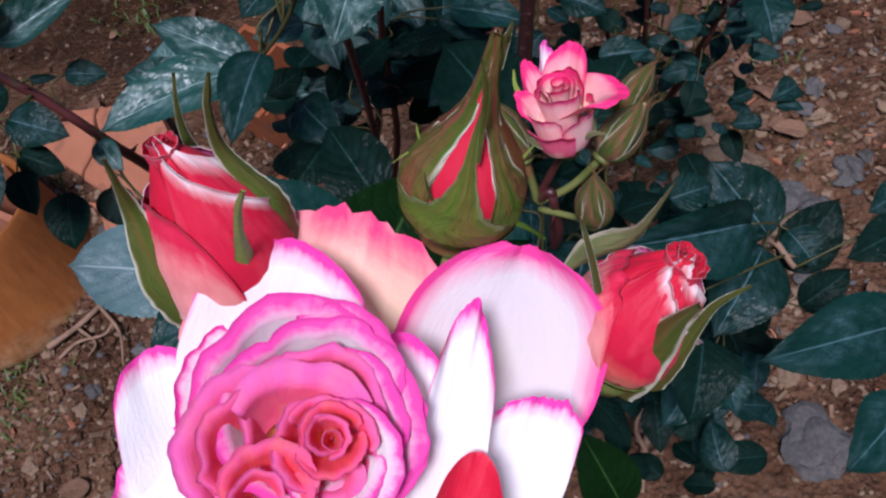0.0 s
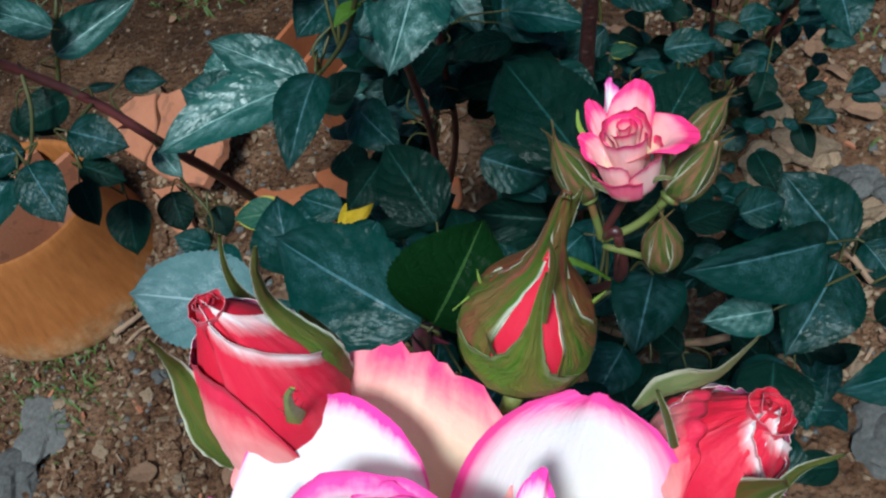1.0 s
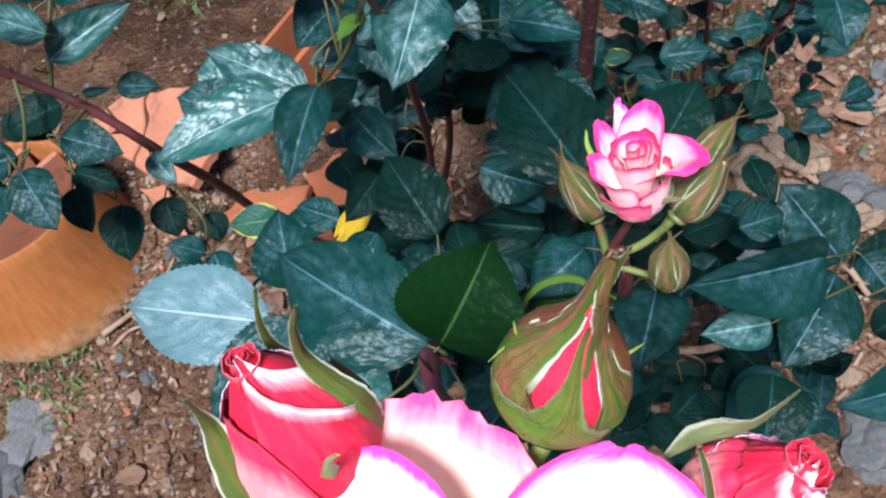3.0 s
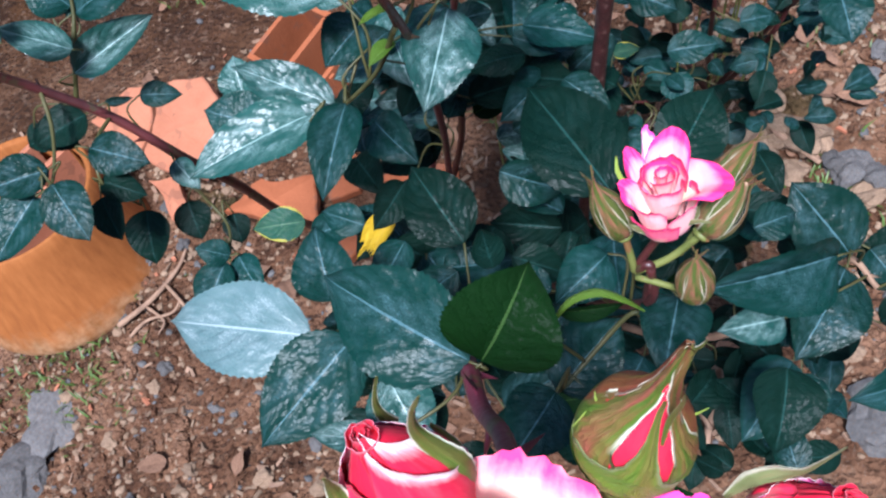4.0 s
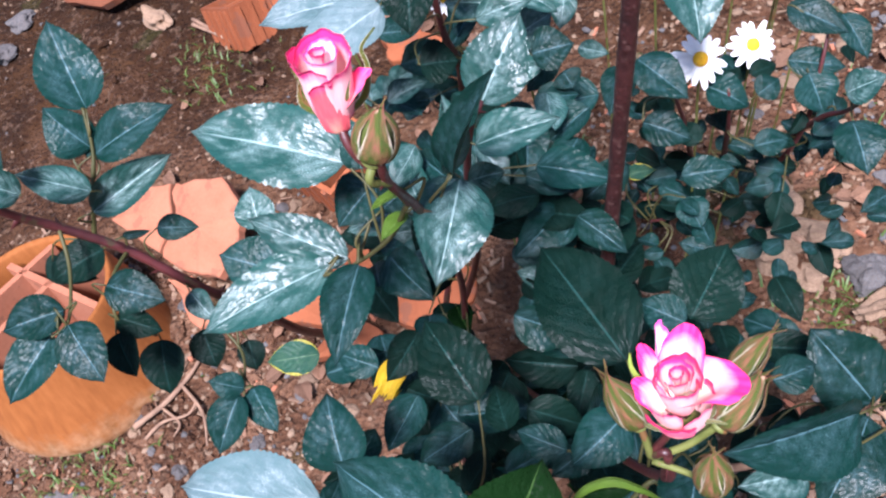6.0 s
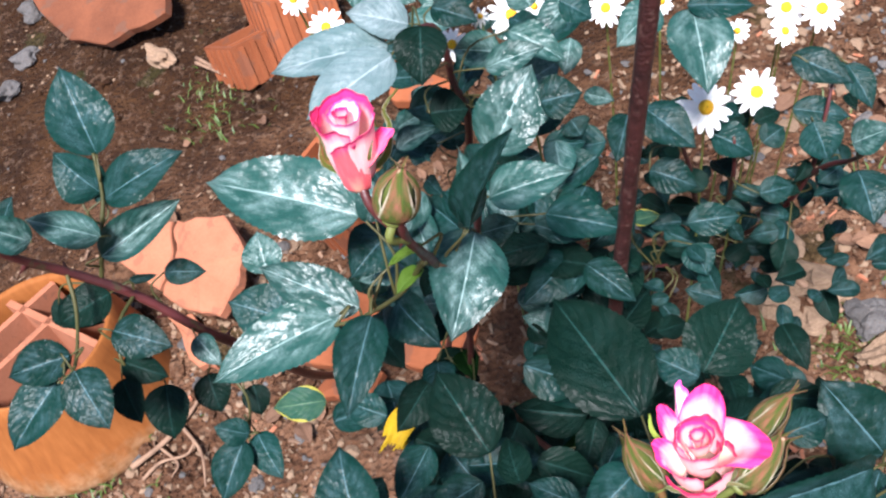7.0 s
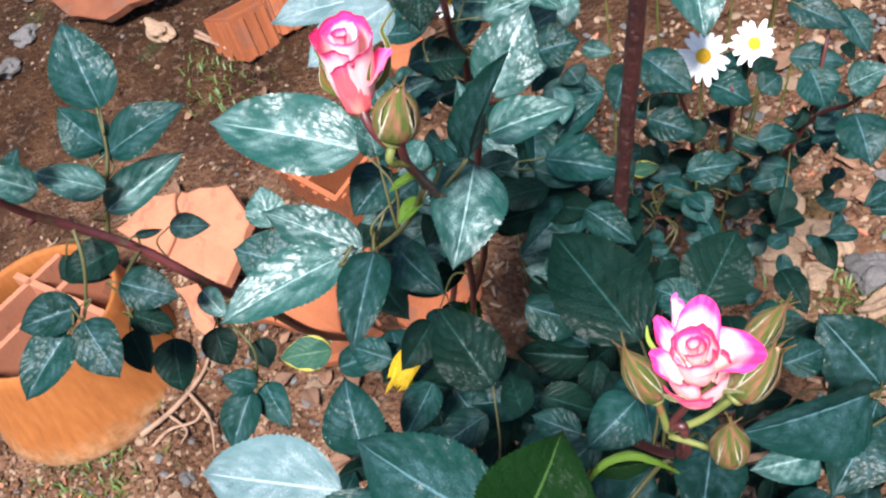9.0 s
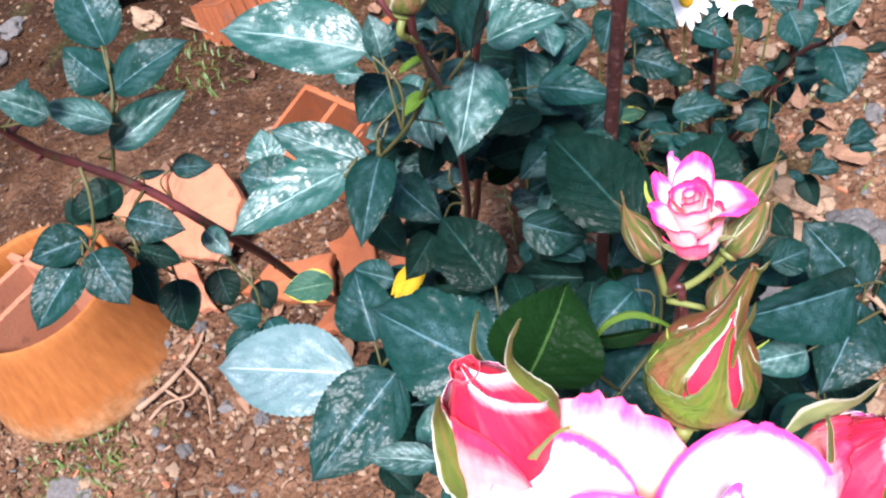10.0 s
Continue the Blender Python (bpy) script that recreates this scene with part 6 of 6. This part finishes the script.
bud_left = opening_bud(BUSH, (-0.0524, 0.1249, 1.1209), (-0.0502, 0.1336, 1.1742), 0.0152, Vector((0.0044, -0.0009, -0.0006)), "half-open red and white rosebud with curled green sepals")
sepal_ribbon(bud_left, [(-0.0552, 0.1211, 1.1205), (-0.0579, 0.1181, 1.1344), (-0.0600, 0.1183, 1.1470), (-0.0604, 0.1219, 1.1570), (-0.0601, 0.1253, 1.1644), (-0.0589, 0.1245, 1.1738), (-0.0570, 0.1219, 1.1843)], (0.0095, 0.0118, 0.0112, 0.0078, 0.0046, 0.0020, 0.0009), -22, SEPAL, 26, 1)
sepal_ribbon(bud_left, [(-0.0341, 0.1286, 1.1335), (-0.0323, 0.1271, 1.1460), (-0.0325, 0.1282, 1.1555), (-0.0362, 0.1307, 1.1623), (-0.0390, 0.1328, 1.1700), (-0.0377, 0.1322, 1.1806), (-0.0362, 0.1317, 1.1853), (-0.0344, 0.1315, 1.1901)], (0.0087, 0.0083, 0.0075, 0.0057, 0.0035, 0.0019, 0.0019, 0.0008), 25, SEPAL, 24, 2)
sepal_ribbon(bud_left, [(-0.0460, 0.1414, 1.1552), (-0.0471, 0.1409, 1.1634), (-0.0468, 0.1408, 1.1709), (-0.0452, 0.1406, 1.1781), (-0.0432, 0.1407, 1.1844)], (0.0038, 0.0027, 0.0017, 0.0010, 0.0007), 0, SEPAL, 10, 3)
sepal_ribbon(bud_left, [(-0.0414, 0.1162, 1.1442), (-0.0401, 0.1152, 1.1534), (-0.0371, 0.1110, 1.1677), (-0.0342, 0.1080, 1.1778), (-0.0313, 0.1055, 1.1847)], (0.0054, 0.0042, 0.0020, 0.0015, 0.0010), 10, TIP, 10, 4)
sepal_ribbon(bud_left, [(-0.0362, 0.1309, 1.1252), (-0.0336, 0.1325, 1.1338), (-0.0335, 0.1360, 1.1426), (-0.0356, 0.1388, 1.1483), (-0.0379, 0.1405, 1.1533)], (0.0082, 0.0069, 0.0057, 0.0033, 0.0010), 40, SEPAL_RED, 8, 5)
bud_middle = bud(BUSH, (0.0039, 0.1290, 1.1298), (0.0203, 0.1306, 1.1843), 0.0139, [], 0.03, "red", 1, "plump green rosebud with red stripes between its sepals", SEPAL_RED, TEAR)
for edges, off, skin in (
    (((0, -160, -30), (0.2, -160, -12), (0.33, -135, -29), (0.4, -118, -32), (0.5, -108, -31), (0.56, -105, -27), (0.69, -100, -8), (0.85, -100, 10), (1, -100, 20)), 1.01, SEPAL_RED),
    (((0, 30, 130), (0.2, 20, 120), (0.31, 33, 105), (0.4, 37, 85), (0.5, 35, 70), (0.58, 30, 75), (0.65, 20, 90), (0.75, 0, 110), (0.9, -30, 110), (1, -40, 110)), 1.03, SEPAL_RED),
    (((0, -165, 165), (0.1, -130, 120), (0.2, -98, 78), (0.26, -72, 48), (0.3, -46, 33), (0.34, -26, 24), (0.4, -16, 19), (0.46, -9, 15), (0.52, -6, 12), (0.6, -5, 10), (0.68, 0, 14)), 1.06, SEPAL_FRONT),
    (((0, 70, 200), (0.4, 66, 205), (0.62, 60, 200), (1, 60, 200)), 1.0, SEPAL_MAROON),
    (((0, 180, 260), (0.4, 180, 258), (0.62, 190, 270), (1, 160, 270)), 1.005, SEPAL_MAROON),
):
    wrapped_sepal(bud_middle, (0.0039, 0.1290, 1.1298), (0.0203, 0.1306, 1.1843), 0.0140, edges, off, skin)
sepal_ribbon(bud_middle, [(0.0113, 0.1195, 1.1609), (0.0135, 0.1214, 1.1691), (0.0151, 0.1199, 1.1803), (0.0150, 0.1186, 1.1894)], (0.0008, 0.0015, 0.0014, 0.0004), 0, SEPAL_FRONT, 8, 11)
sepal_ribbon(bud_middle, [(0.0190, 0.1297, 1.1751), (0.0211, 0.1304, 1.1806), (0.0220, 0.1295, 1.1836), (0.0232, 0.1292, 1.1871)], (0.0029, 0.0026, 0.0013, 0.0004), 20, SEPAL, 4, 12)
sepal_ribbon(bud_middle, [(0.0006, 0.1197, 1.1512), (0.0001, 0.1203, 1.1559), (0.0002, 0.1203, 1.1608)], (0.0008, 0.0006, 0.0002), 0, PETIOLE, 0, 1)
sepal_ribbon(bud_middle, [(0.0013, 0.1350, 1.1536), (0.0009, 0.1350, 1.1567), (0.0010, 0.1357, 1.1597)], (0.0007, 0.0006, 0.0002), 0, TIP, 0, 2)
sepal_ribbon(bud_middle, [(-0.0008, 0.1347, 1.1528), (-0.0030, 0.1330, 1.1540), (-0.0057, 0.1308, 1.1549)], (0.0005, 0.0004, 0.0001), 0, TIP, 0, 3)
sepal_ribbon(bud_middle, [(0.0212, 0.1292, 1.1463), (0.0227, 0.1284, 1.1495), (0.0249, 0.1279, 1.1528)], (0.0010, 0.0007, 0.0002), 0, TIP, 0, 4)
bud_right = opening_bud(BUSH, (0.0340, 0.1006, 1.0970), (0.0532, 0.1049, 1.1299), 0.0142, Vector((-0.0017, 0.0012, 0.0009)), "half-open red rosebud with torn petals and green sepals", torn=True)
sepal_ribbon(bud_right, [(0.0272, 0.1162, 1.1183), (0.0338, 0.1167, 1.1224), (0.0409, 0.1158, 1.1254), (0.0452, 0.1145, 1.1307), (0.0488, 0.1140, 1.1390), (0.0517, 0.1137, 1.1462)], (0.0027, 0.0083, 0.0079, 0.0033, 0.0015, 0.0006), 48, SEPAL_PALE, 8, 6)
sepal_ribbon(bud_right, [(0.0312, 0.1015, 1.1298), (0.0305, 0.1023, 1.1379), (0.0295, 0.1029, 1.1469), (0.0284, 0.1042, 1.1541)], (0.0020, 0.0018, 0.0015, 0.0007), 0, SEPAL, 6, 7)
sepal_ribbon(bud_right, [(0.0334, 0.0969, 1.0906), (0.0368, 0.0931, 1.1064), (0.0414, 0.0907, 1.1219), (0.0448, 0.0883, 1.1339), (0.0472, 0.0859, 1.1420)], (0.0099, 0.0112, 0.0082, 0.0035, 0.0014), -15, SEPAL, 14, 8)
sepal_ribbon(bud_right, [(0.0409, 0.0917, 1.0967), (0.0459, 0.0905, 1.1107), (0.0506, 0.0914, 1.1225), (0.0543, 0.0916, 1.1301), (0.0602, 0.0904, 1.1366)], (0.0069, 0.0052, 0.0032, 0.0020, 0.0008), 25, SEPAL, 10, 9)
cane(BUSH, [(-0.0524, 0.1249, 1.1209), (-0.0554, 0.1228, 1.0871), (-0.0427, 0.0978, 1.0540)], 0.0022, 0.002, GREEN_STEM, "flower_stalk")
cane(BUSH, [(0.0019, 0.1245, 1.1243), (-0.0136, 0.1218, 1.0840), (-0.0427, 0.0978, 1.0540)], 0.0022, 0.002, GREEN_STEM, "flower_stalk")
cane(BUSH, [(0.0340, 0.1006, 1.0970), (0.0035, 0.0953, 1.0609), (-0.0427, 0.0978, 1.0540)], 0.0022, 0.002, GREEN_STEM, "flower_stalk")
cane(BUSH, [(-0.0435, 0.1063, 1.0970), (-0.0427, 0.0978, 1.0540), (-0.0322, 0.0844, 1.1002)], 0.0028, 0.0026, GREEN_STEM, "flower_stalk")

# ---- the small bloom with its side buds ----
CUP = Vector((0.0694, 0.2924, 0.9976))
CUP_FRAME = (Vector((0.9801, -0.1876, 0.0656)), Vector((0.1928, 0.9774, -0.0865)), Vector((-0.0479, 0.0974, 0.9941)))
small_bloom = child("bloom", mesh_from("bloom", *lathe((0.0711, 0.2890, 0.9633), CUP_FRAME[2], [(-0.010, 0.002), (-0.006, 0.006), (0.0, 0.0075), (0.005, 0.004)], 14), material=GREEN_STEM), BUSH, label="small half-open pink and white rose")
for x, y, radius, middle, span, tall, rise, foot, power, lip, inside, outside, seed in (
    (-0.5, 2.9, 3.1, 60, 230, 10.0, 2, 0.35, 0.7, 0.1, "pinkish", "pinkish", 61),
    (-0.5, 2.9, 3.1, 240, 230, 10.0, 2, 0.35, 0.7, 0.1, "pinkish", "pinkish", 62),
    (-0.5, 2.6, 5.7, 320, 240, 16.0, 1.5, 0.4, 0.7, 0.08, "pinkish", "bicolour", 64),
    (-0.8, 2.3, 8.1, 120, 220, 18.0, 1, 0.4, 0.7, 0.08, "bicolour", "cream_out", 65),
    (-0.5, 1.6, 10.4, 268, 205, 27.6, 0, 0.42, 0.5, 0.03, "bicolour", "cream_out", 66),
    (-0.5, 1.3, 11.7, 90, 170, 34.5, 0, 0.5, 0.42, 0.05, "bicolour", "cream_out", 69),
    (-1.0, -0.5, 14.3, 208, 125, 25.9, -7, 0.5, 0.42, 0.05, "bicolour", "cream_out", 67),
    (1.3, -0.8, 14.1, 325, 130, 25.9, -7.5, 0.5, 0.42, 0.05, "bicolour", "cream_out", 68),
    (-0.5, -1.8, 15.6, 243, 95, 20.7, -13, 0.55, 0.42, 0.12, "bicolour", "fold_out", 70),
):
    rose_petal(small_bloom, CUP, CUP_FRAME, (x, y), radius, middle, span, tall, rise, foot, power, lip, PETAL[inside], PETAL[outside], seed)
petal(small_bloom, (0.0716, 0.2972, 0.9813), (0.0806, 0.3151, 1.0032), 0.0227, PETAL["pinkish"], 0.3, 0.3, CUP_FRAME[2], 0.02, 12, 0.7, 0, arch=0.5, jag=0, oval=False)
petal(small_bloom, (0.0614, 0.2913, 0.9802), (0.0712, 0.3227, 1.0006), 0.0115, PETAL["lip"], 0.5, 0.1, CUP_FRAME[2], 0.02, 13, 0.75, 40, arch=0.75, jag=0, oval=False)
petal(small_bloom, (0.0646, 0.2916, 0.9777), (0.0590, 0.3094, 1.0028), 0.0113, PETAL["pinkish"], 0.25, 0.4, CUP_FRAME[2], 0.02, 14, 0.8, 0, arch=0.4, jag=0, oval=False)
petal(small_bloom, (0.0608, 0.2881, 0.9779), (0.0525, 0.2967, 0.9967), 0.0133, PETAL["pinkish"], 0.25, 0.4, CUP_FRAME[2], 0.02, 15, 0.8, 0, arch=0.4, jag=0, oval=False)
petal(small_bloom, (0.0774, 0.2923, 0.9800), (0.0940, 0.2862, 0.9993), 0.0279, PETAL["pinkish"], 0.35, 0.7, CUP_FRAME[2], 0.02, 11, 0.9, 0, arch=0.35, jag=0, oval=False)
sepal_ribbon(small_bloom, [(0.0703, 0.2830, 0.9640), (0.0752, 0.2796, 0.9736), (0.0799, 0.2760, 0.9806), (0.0855, 0.2723, 0.9826)], (0.0032, 0.0031, 0.0023, 0.0008), 0, SEPAL_PALE, 4, 3)
sepal_ribbon(small_bloom, [(0.0703, 0.2830, 0.9640), (0.0813, 0.2816, 0.9747), (0.0829, 0.2815, 0.9843)], (0.0032, 0.0026, 0.0008), 0, SEPAL_PALE, 4, 3)
sepal_ribbon(small_bloom, [(0.0694, 0.2821, 0.9634), (0.0558, 0.2816, 0.9760), (0.0499, 0.2826, 0.9820)], (0.0037, 0.0036, 0.0010), 0, SEPAL_PALE, 4, 3)
sepal_ribbon(small_bloom, [(0.0601, 0.2987, 0.9731), (0.0524, 0.3065, 0.9889), (0.0526, 0.3118, 0.9975)], (0.0032, 0.0024, 0.0008), 0, TIP, 4, 3)
green_bud(BUSH, (0.0511, 0.2969, 0.9504), (0.0394, 0.3095, 0.9819), 0.0075, 1, 0.3, "green side bud with pointed sepals beside the pink rose")
green_bud(BUSH, (0.0883, 0.2871, 0.9488), (0.1121, 0.2956, 0.9706), 0.0088, 2, 0.3, "plump green side bud with pale sepal edges beside the pink rose")
green_bud(BUSH, (0.1022, 0.3078, 0.9553), (0.1216, 0.3134, 0.9778), 0.0065, 3, 0.3, "pale green bud with long pointed sepals behind the pink rose")
green_bud(BUSH, (0.0772, 0.2652, 0.9266), (0.0783, 0.2702, 0.9570), 0.0081, 4, 0.25, "round yellow-green bud below the pink rose")
cane(BUSH, [(0.0511, 0.2969, 0.9504), (0.0532, 0.2927, 0.9326), (0.0540, 0.2911, 0.9216)], 0.002, 0.002, GREEN_STEM, "flower_stalk")
cane(BUSH, [(0.0883, 0.2871, 0.9488), (0.0715, 0.2879, 0.9307), (0.0544, 0.2905, 0.9212)], 0.002, 0.002, GREEN_STEM, "flower_stalk")
cane(BUSH, [(0.1022, 0.3078, 0.9553), (0.0920, 0.2981, 0.9429), (0.0786, 0.2910, 0.9263)], 0.0018, 0.0018, GREEN_STEM, "flower_stalk")
cane(BUSH, [(0.0772, 0.2652, 0.9266), (0.0709, 0.2779, 0.9175), (0.0549, 0.2905, 0.9150)], 0.0018, 0.0018, GREEN_STEM, "flower_stalk")
cane(BUSH, [(0.0711, 0.2890, 0.9633), (0.0556, 0.2920, 0.9221), (0.0617, 0.2868, 0.9298), (0.0628, 0.2989, 0.8654)], 0.002, 0.0026, RED_STEM, "flower_stalk")
sepal_ribbon(BUSH, [(0.0039, 0.2766, 0.9141), (0.0158, 0.2800, 0.9281), (0.0306, 0.2792, 0.9328), (0.0431, 0.2736, 0.9282), (0.0529, 0.2686, 0.9181)], (0.0023, 0.0051, 0.0062, 0.0045, 0.0017), -50, LEAF["young"], 0, 7)

# ---- the pink bud at the top of the bush ----
TOP = Vector((-0.0458, 0.4282, 1.1230))
TOP_FRAME = (Vector((0.9819, -0.1682, -0.0874)), Vector((0.1609, 0.9833, -0.0849)), Vector((0.1002, 0.0693, 0.9926)))
top_bloom = child("bloom", mesh_from("bloom", *lathe((-0.0494, 0.4258, 1.0880), TOP_FRAME[2], [(-0.010, 0.002), (-0.006, 0.0055), (0.0, 0.0065), (0.005, 0.004)], 14), material=GREEN_STEM), BUSH, label="small opening pink rosebud")
for x, y, radius, middle, span, tall, rise, foot, power, lip, inside, outside, seed in (
    (-1.6, 0.0, 3.4, 60, 220, 10.0, 0, 0.4, 0.7, 0.1, "pinkish", "pinkish", 81),
    (-1.6, 0.0, 3.4, 240, 220, 10.0, 0, 0.4, 0.7, 0.1, "pinkish", "pinkish", 82),
    (-0.8, 0.0, 7.0, 120, 230, 16.0, 0, 0.4, 0.7, 0.1, "lip", "lip", 83),
    (-0.5, 0.0, 7.8, 300, 220, 18.0, -1, 0.4, 0.7, 0.1, "lip", "lip", 84),
    (-1.0, 0.5, 12.2, 100, 200, 35.2, 0, 0.5, 0.42, 0.08, "bicolour", "cream_out", 85),
    (-0.5, 0.0, 12.7, 215, 140, 35.2, -2, 0.5, 0.42, 0.06, "lip", "cream_out", 86),
    (0.5, -0.5, 12.7, 330, 130, 35.2, -2, 0.5, 0.42, 0.07, "lip", "cream_out", 87),
    (0.8, -0.8, 12.9, 268, 84, 35.2, -8, 0.52, 0.45, 0.06, "pinkish", "coral_out", 88),
    (0.0, 0.0, 13.2, 160, 110, 35.2, -1, 0.5, 0.42, 0.12, "pinkish", "fold_out", 89),
):
    rose_petal(top_bloom, TOP, TOP_FRAME, (x, y), radius, middle, span, tall, rise, foot, power, lip, PETAL[inside], PETAL[outside], seed)
petal(top_bloom, (-0.0432, 0.4181, 1.0968), (-0.0284, 0.4234, 1.1103), 0.0147, PETAL["fold_out"], 0.3, 0.2, TOP_FRAME[2], 0.02, 90, 0.6, 0, arch=0.5, jag=0, oval=False)
sepal_ribbon(top_bloom, [(-0.0491, 0.4196, 1.0882), (-0.0555, 0.4196, 1.1040), (-0.0586, 0.4221, 1.1138), (-0.0607, 0.4259, 1.1195)], (0.0037, 0.0051, 0.0030, 0.0010), -30, SEPAL, 5, 4)
sepal_ribbon(top_bloom, [(-0.0456, 0.4202, 1.0885), (-0.0337, 0.4213, 1.0962), (-0.0285, 0.4265, 1.1077), (-0.0286, 0.4304, 1.1159), (-0.0202, 0.4332, 1.1227)], (0.0037, 0.0041, 0.0026, 0.0018, 0.0010), 10, SEPAL, 5, 4)
sepal_ribbon(top_bloom, [(-0.0478, 0.4202, 1.0886), (-0.0420, 0.4157, 1.1026), (-0.0372, 0.4182, 1.1119)], (0.0032, 0.0041, 0.0013), 0, SEPAL, 5, 4)
sepal_ribbon(top_bloom, [(-0.0503, 0.4212, 1.0870), (-0.0617, 0.4260, 1.0967), (-0.0612, 0.4294, 1.1045), (-0.0604, 0.4302, 1.1102)], (0.0037, 0.0052, 0.0026, 0.0010), 0, SEPAL_RED, 5, 4)
green_bud(BUSH, (-0.0391, 0.4067, 1.0697), (-0.0292, 0.4123, 1.0965), 0.0096, 5, 0.1, "plump green and red bud below the pink rosebud")
cane(BUSH, [(-0.0494, 0.4258, 1.0880), (-0.0478, 0.4118, 1.0743), (-0.0366, 0.4114, 1.0445), (-0.0349, 0.4341, 0.9996)], 0.0022, 0.002, RED_STEM, "flower_stalk")
cane(BUSH, [(-0.0396, 0.4055, 1.0688), (-0.0437, 0.4016, 1.0609), (-0.0366, 0.4114, 1.0445)], 0.0022, 0.002, GREEN_STEM, "flower_stalk")

# ---- daisies ----
DAISY = thing("daisy_plant", (0.2681, 1.6086, 0.1327), "daisy plant with white flowers and yellow centres", "daisy")


def daisy(place, width, facing, count=15, droop=0.15, yellow=True):
    facing = Vector(facing).normalized()
    place = Vector(place)
    prof = [(-0.002, width * 0.10), (0.0, width * 0.135), (0.002, width * 0.13), (0.0042, width * 0.08), (0.005, 0.0005)]
    ob = child("flower", mesh_from("flower", *lathe(place, facing, prof, 16), material=YOLK), DAISY, label="white daisy with an orange-yellow centre")
    a = facing.orthogonal().normalized()
    b = facing.cross(a)
    rnd = random.Random(int(place.x * 1000))
    for i in range(count):
        th = 6.2832 * i / count + rnd.uniform(-0.1, 0.1)
        d = a * math.cos(th) + b * math.sin(th)
        petal(ob, place + d * width * 0.09, place + d * width * rnd.uniform(0.44, 0.54) - facing * width * rnd.uniform(-0.05, droop), width * 0.15, PETAL["daisy"], 0.2, 0.15, facing, 0.02, i, 0.5)
    foot = Vector((place.x * 0.9 + 0.01, place.y + 0.03, ground_z(place.x, place.y)))
    path = smooth_path([foot, place * 0.5 + foot * 0.5 + Vector((0.01, 0.015, 0)), place - facing * 0.003], 5)
    child("stalk", mesh_from("stalk", *tube(path, (0.002, 0.0014), 6), material=GREEN_STEM), ob)


daisy((0.2543, 0.7761, 0.6891), 0.0588, (0.00, -0.62, 0.75))
daisy((0.3573, 0.8836, 0.5764), 0.0604, (0.10, -0.62, 0.75))
daisy((0.4250, 0.9693, 0.6157), 0.0520, (0.00, -0.62, 0.75))
daisy((0.4580, 0.9457, 0.6203), 0.0557, (0.10, -0.62, 0.75))
daisy((0.4124, 0.9403, 0.6059), 0.0391, (0.30, -0.62, 0.75))
daisy((0.3606, 0.9577, 0.6104), 0.0315, (-0.50, -0.62, 0.75))
daisy((-0.1120, 0.9884, 0.7552), 0.0443, (-0.10, -0.62, 0.75))
daisy((-0.1463, 1.0621, 0.7526), 0.0403, (0.00, -0.62, 0.75))
daisy((0.0918, 0.9390, 0.7411), 0.0517, (0.10, -0.62, 0.75))
daisy((0.0205, 0.9490, 0.7150), 0.0414, (0.00, -0.62, 0.75))
daisy((0.2000, 0.9509, 0.7051), 0.0443, (-0.20, -0.62, 0.75))
daisy((0.2504, 0.9064, 0.7304), 0.0324, (0.20, -0.62, 0.75))
daisy((0.1228, 0.9741, 0.7159), 0.0328, (0.40, -0.62, 0.75))
daisy((0.0571, 0.9274, 0.7596), 0.022, (0.1, -0.6, 0.75), 10, 0.9)
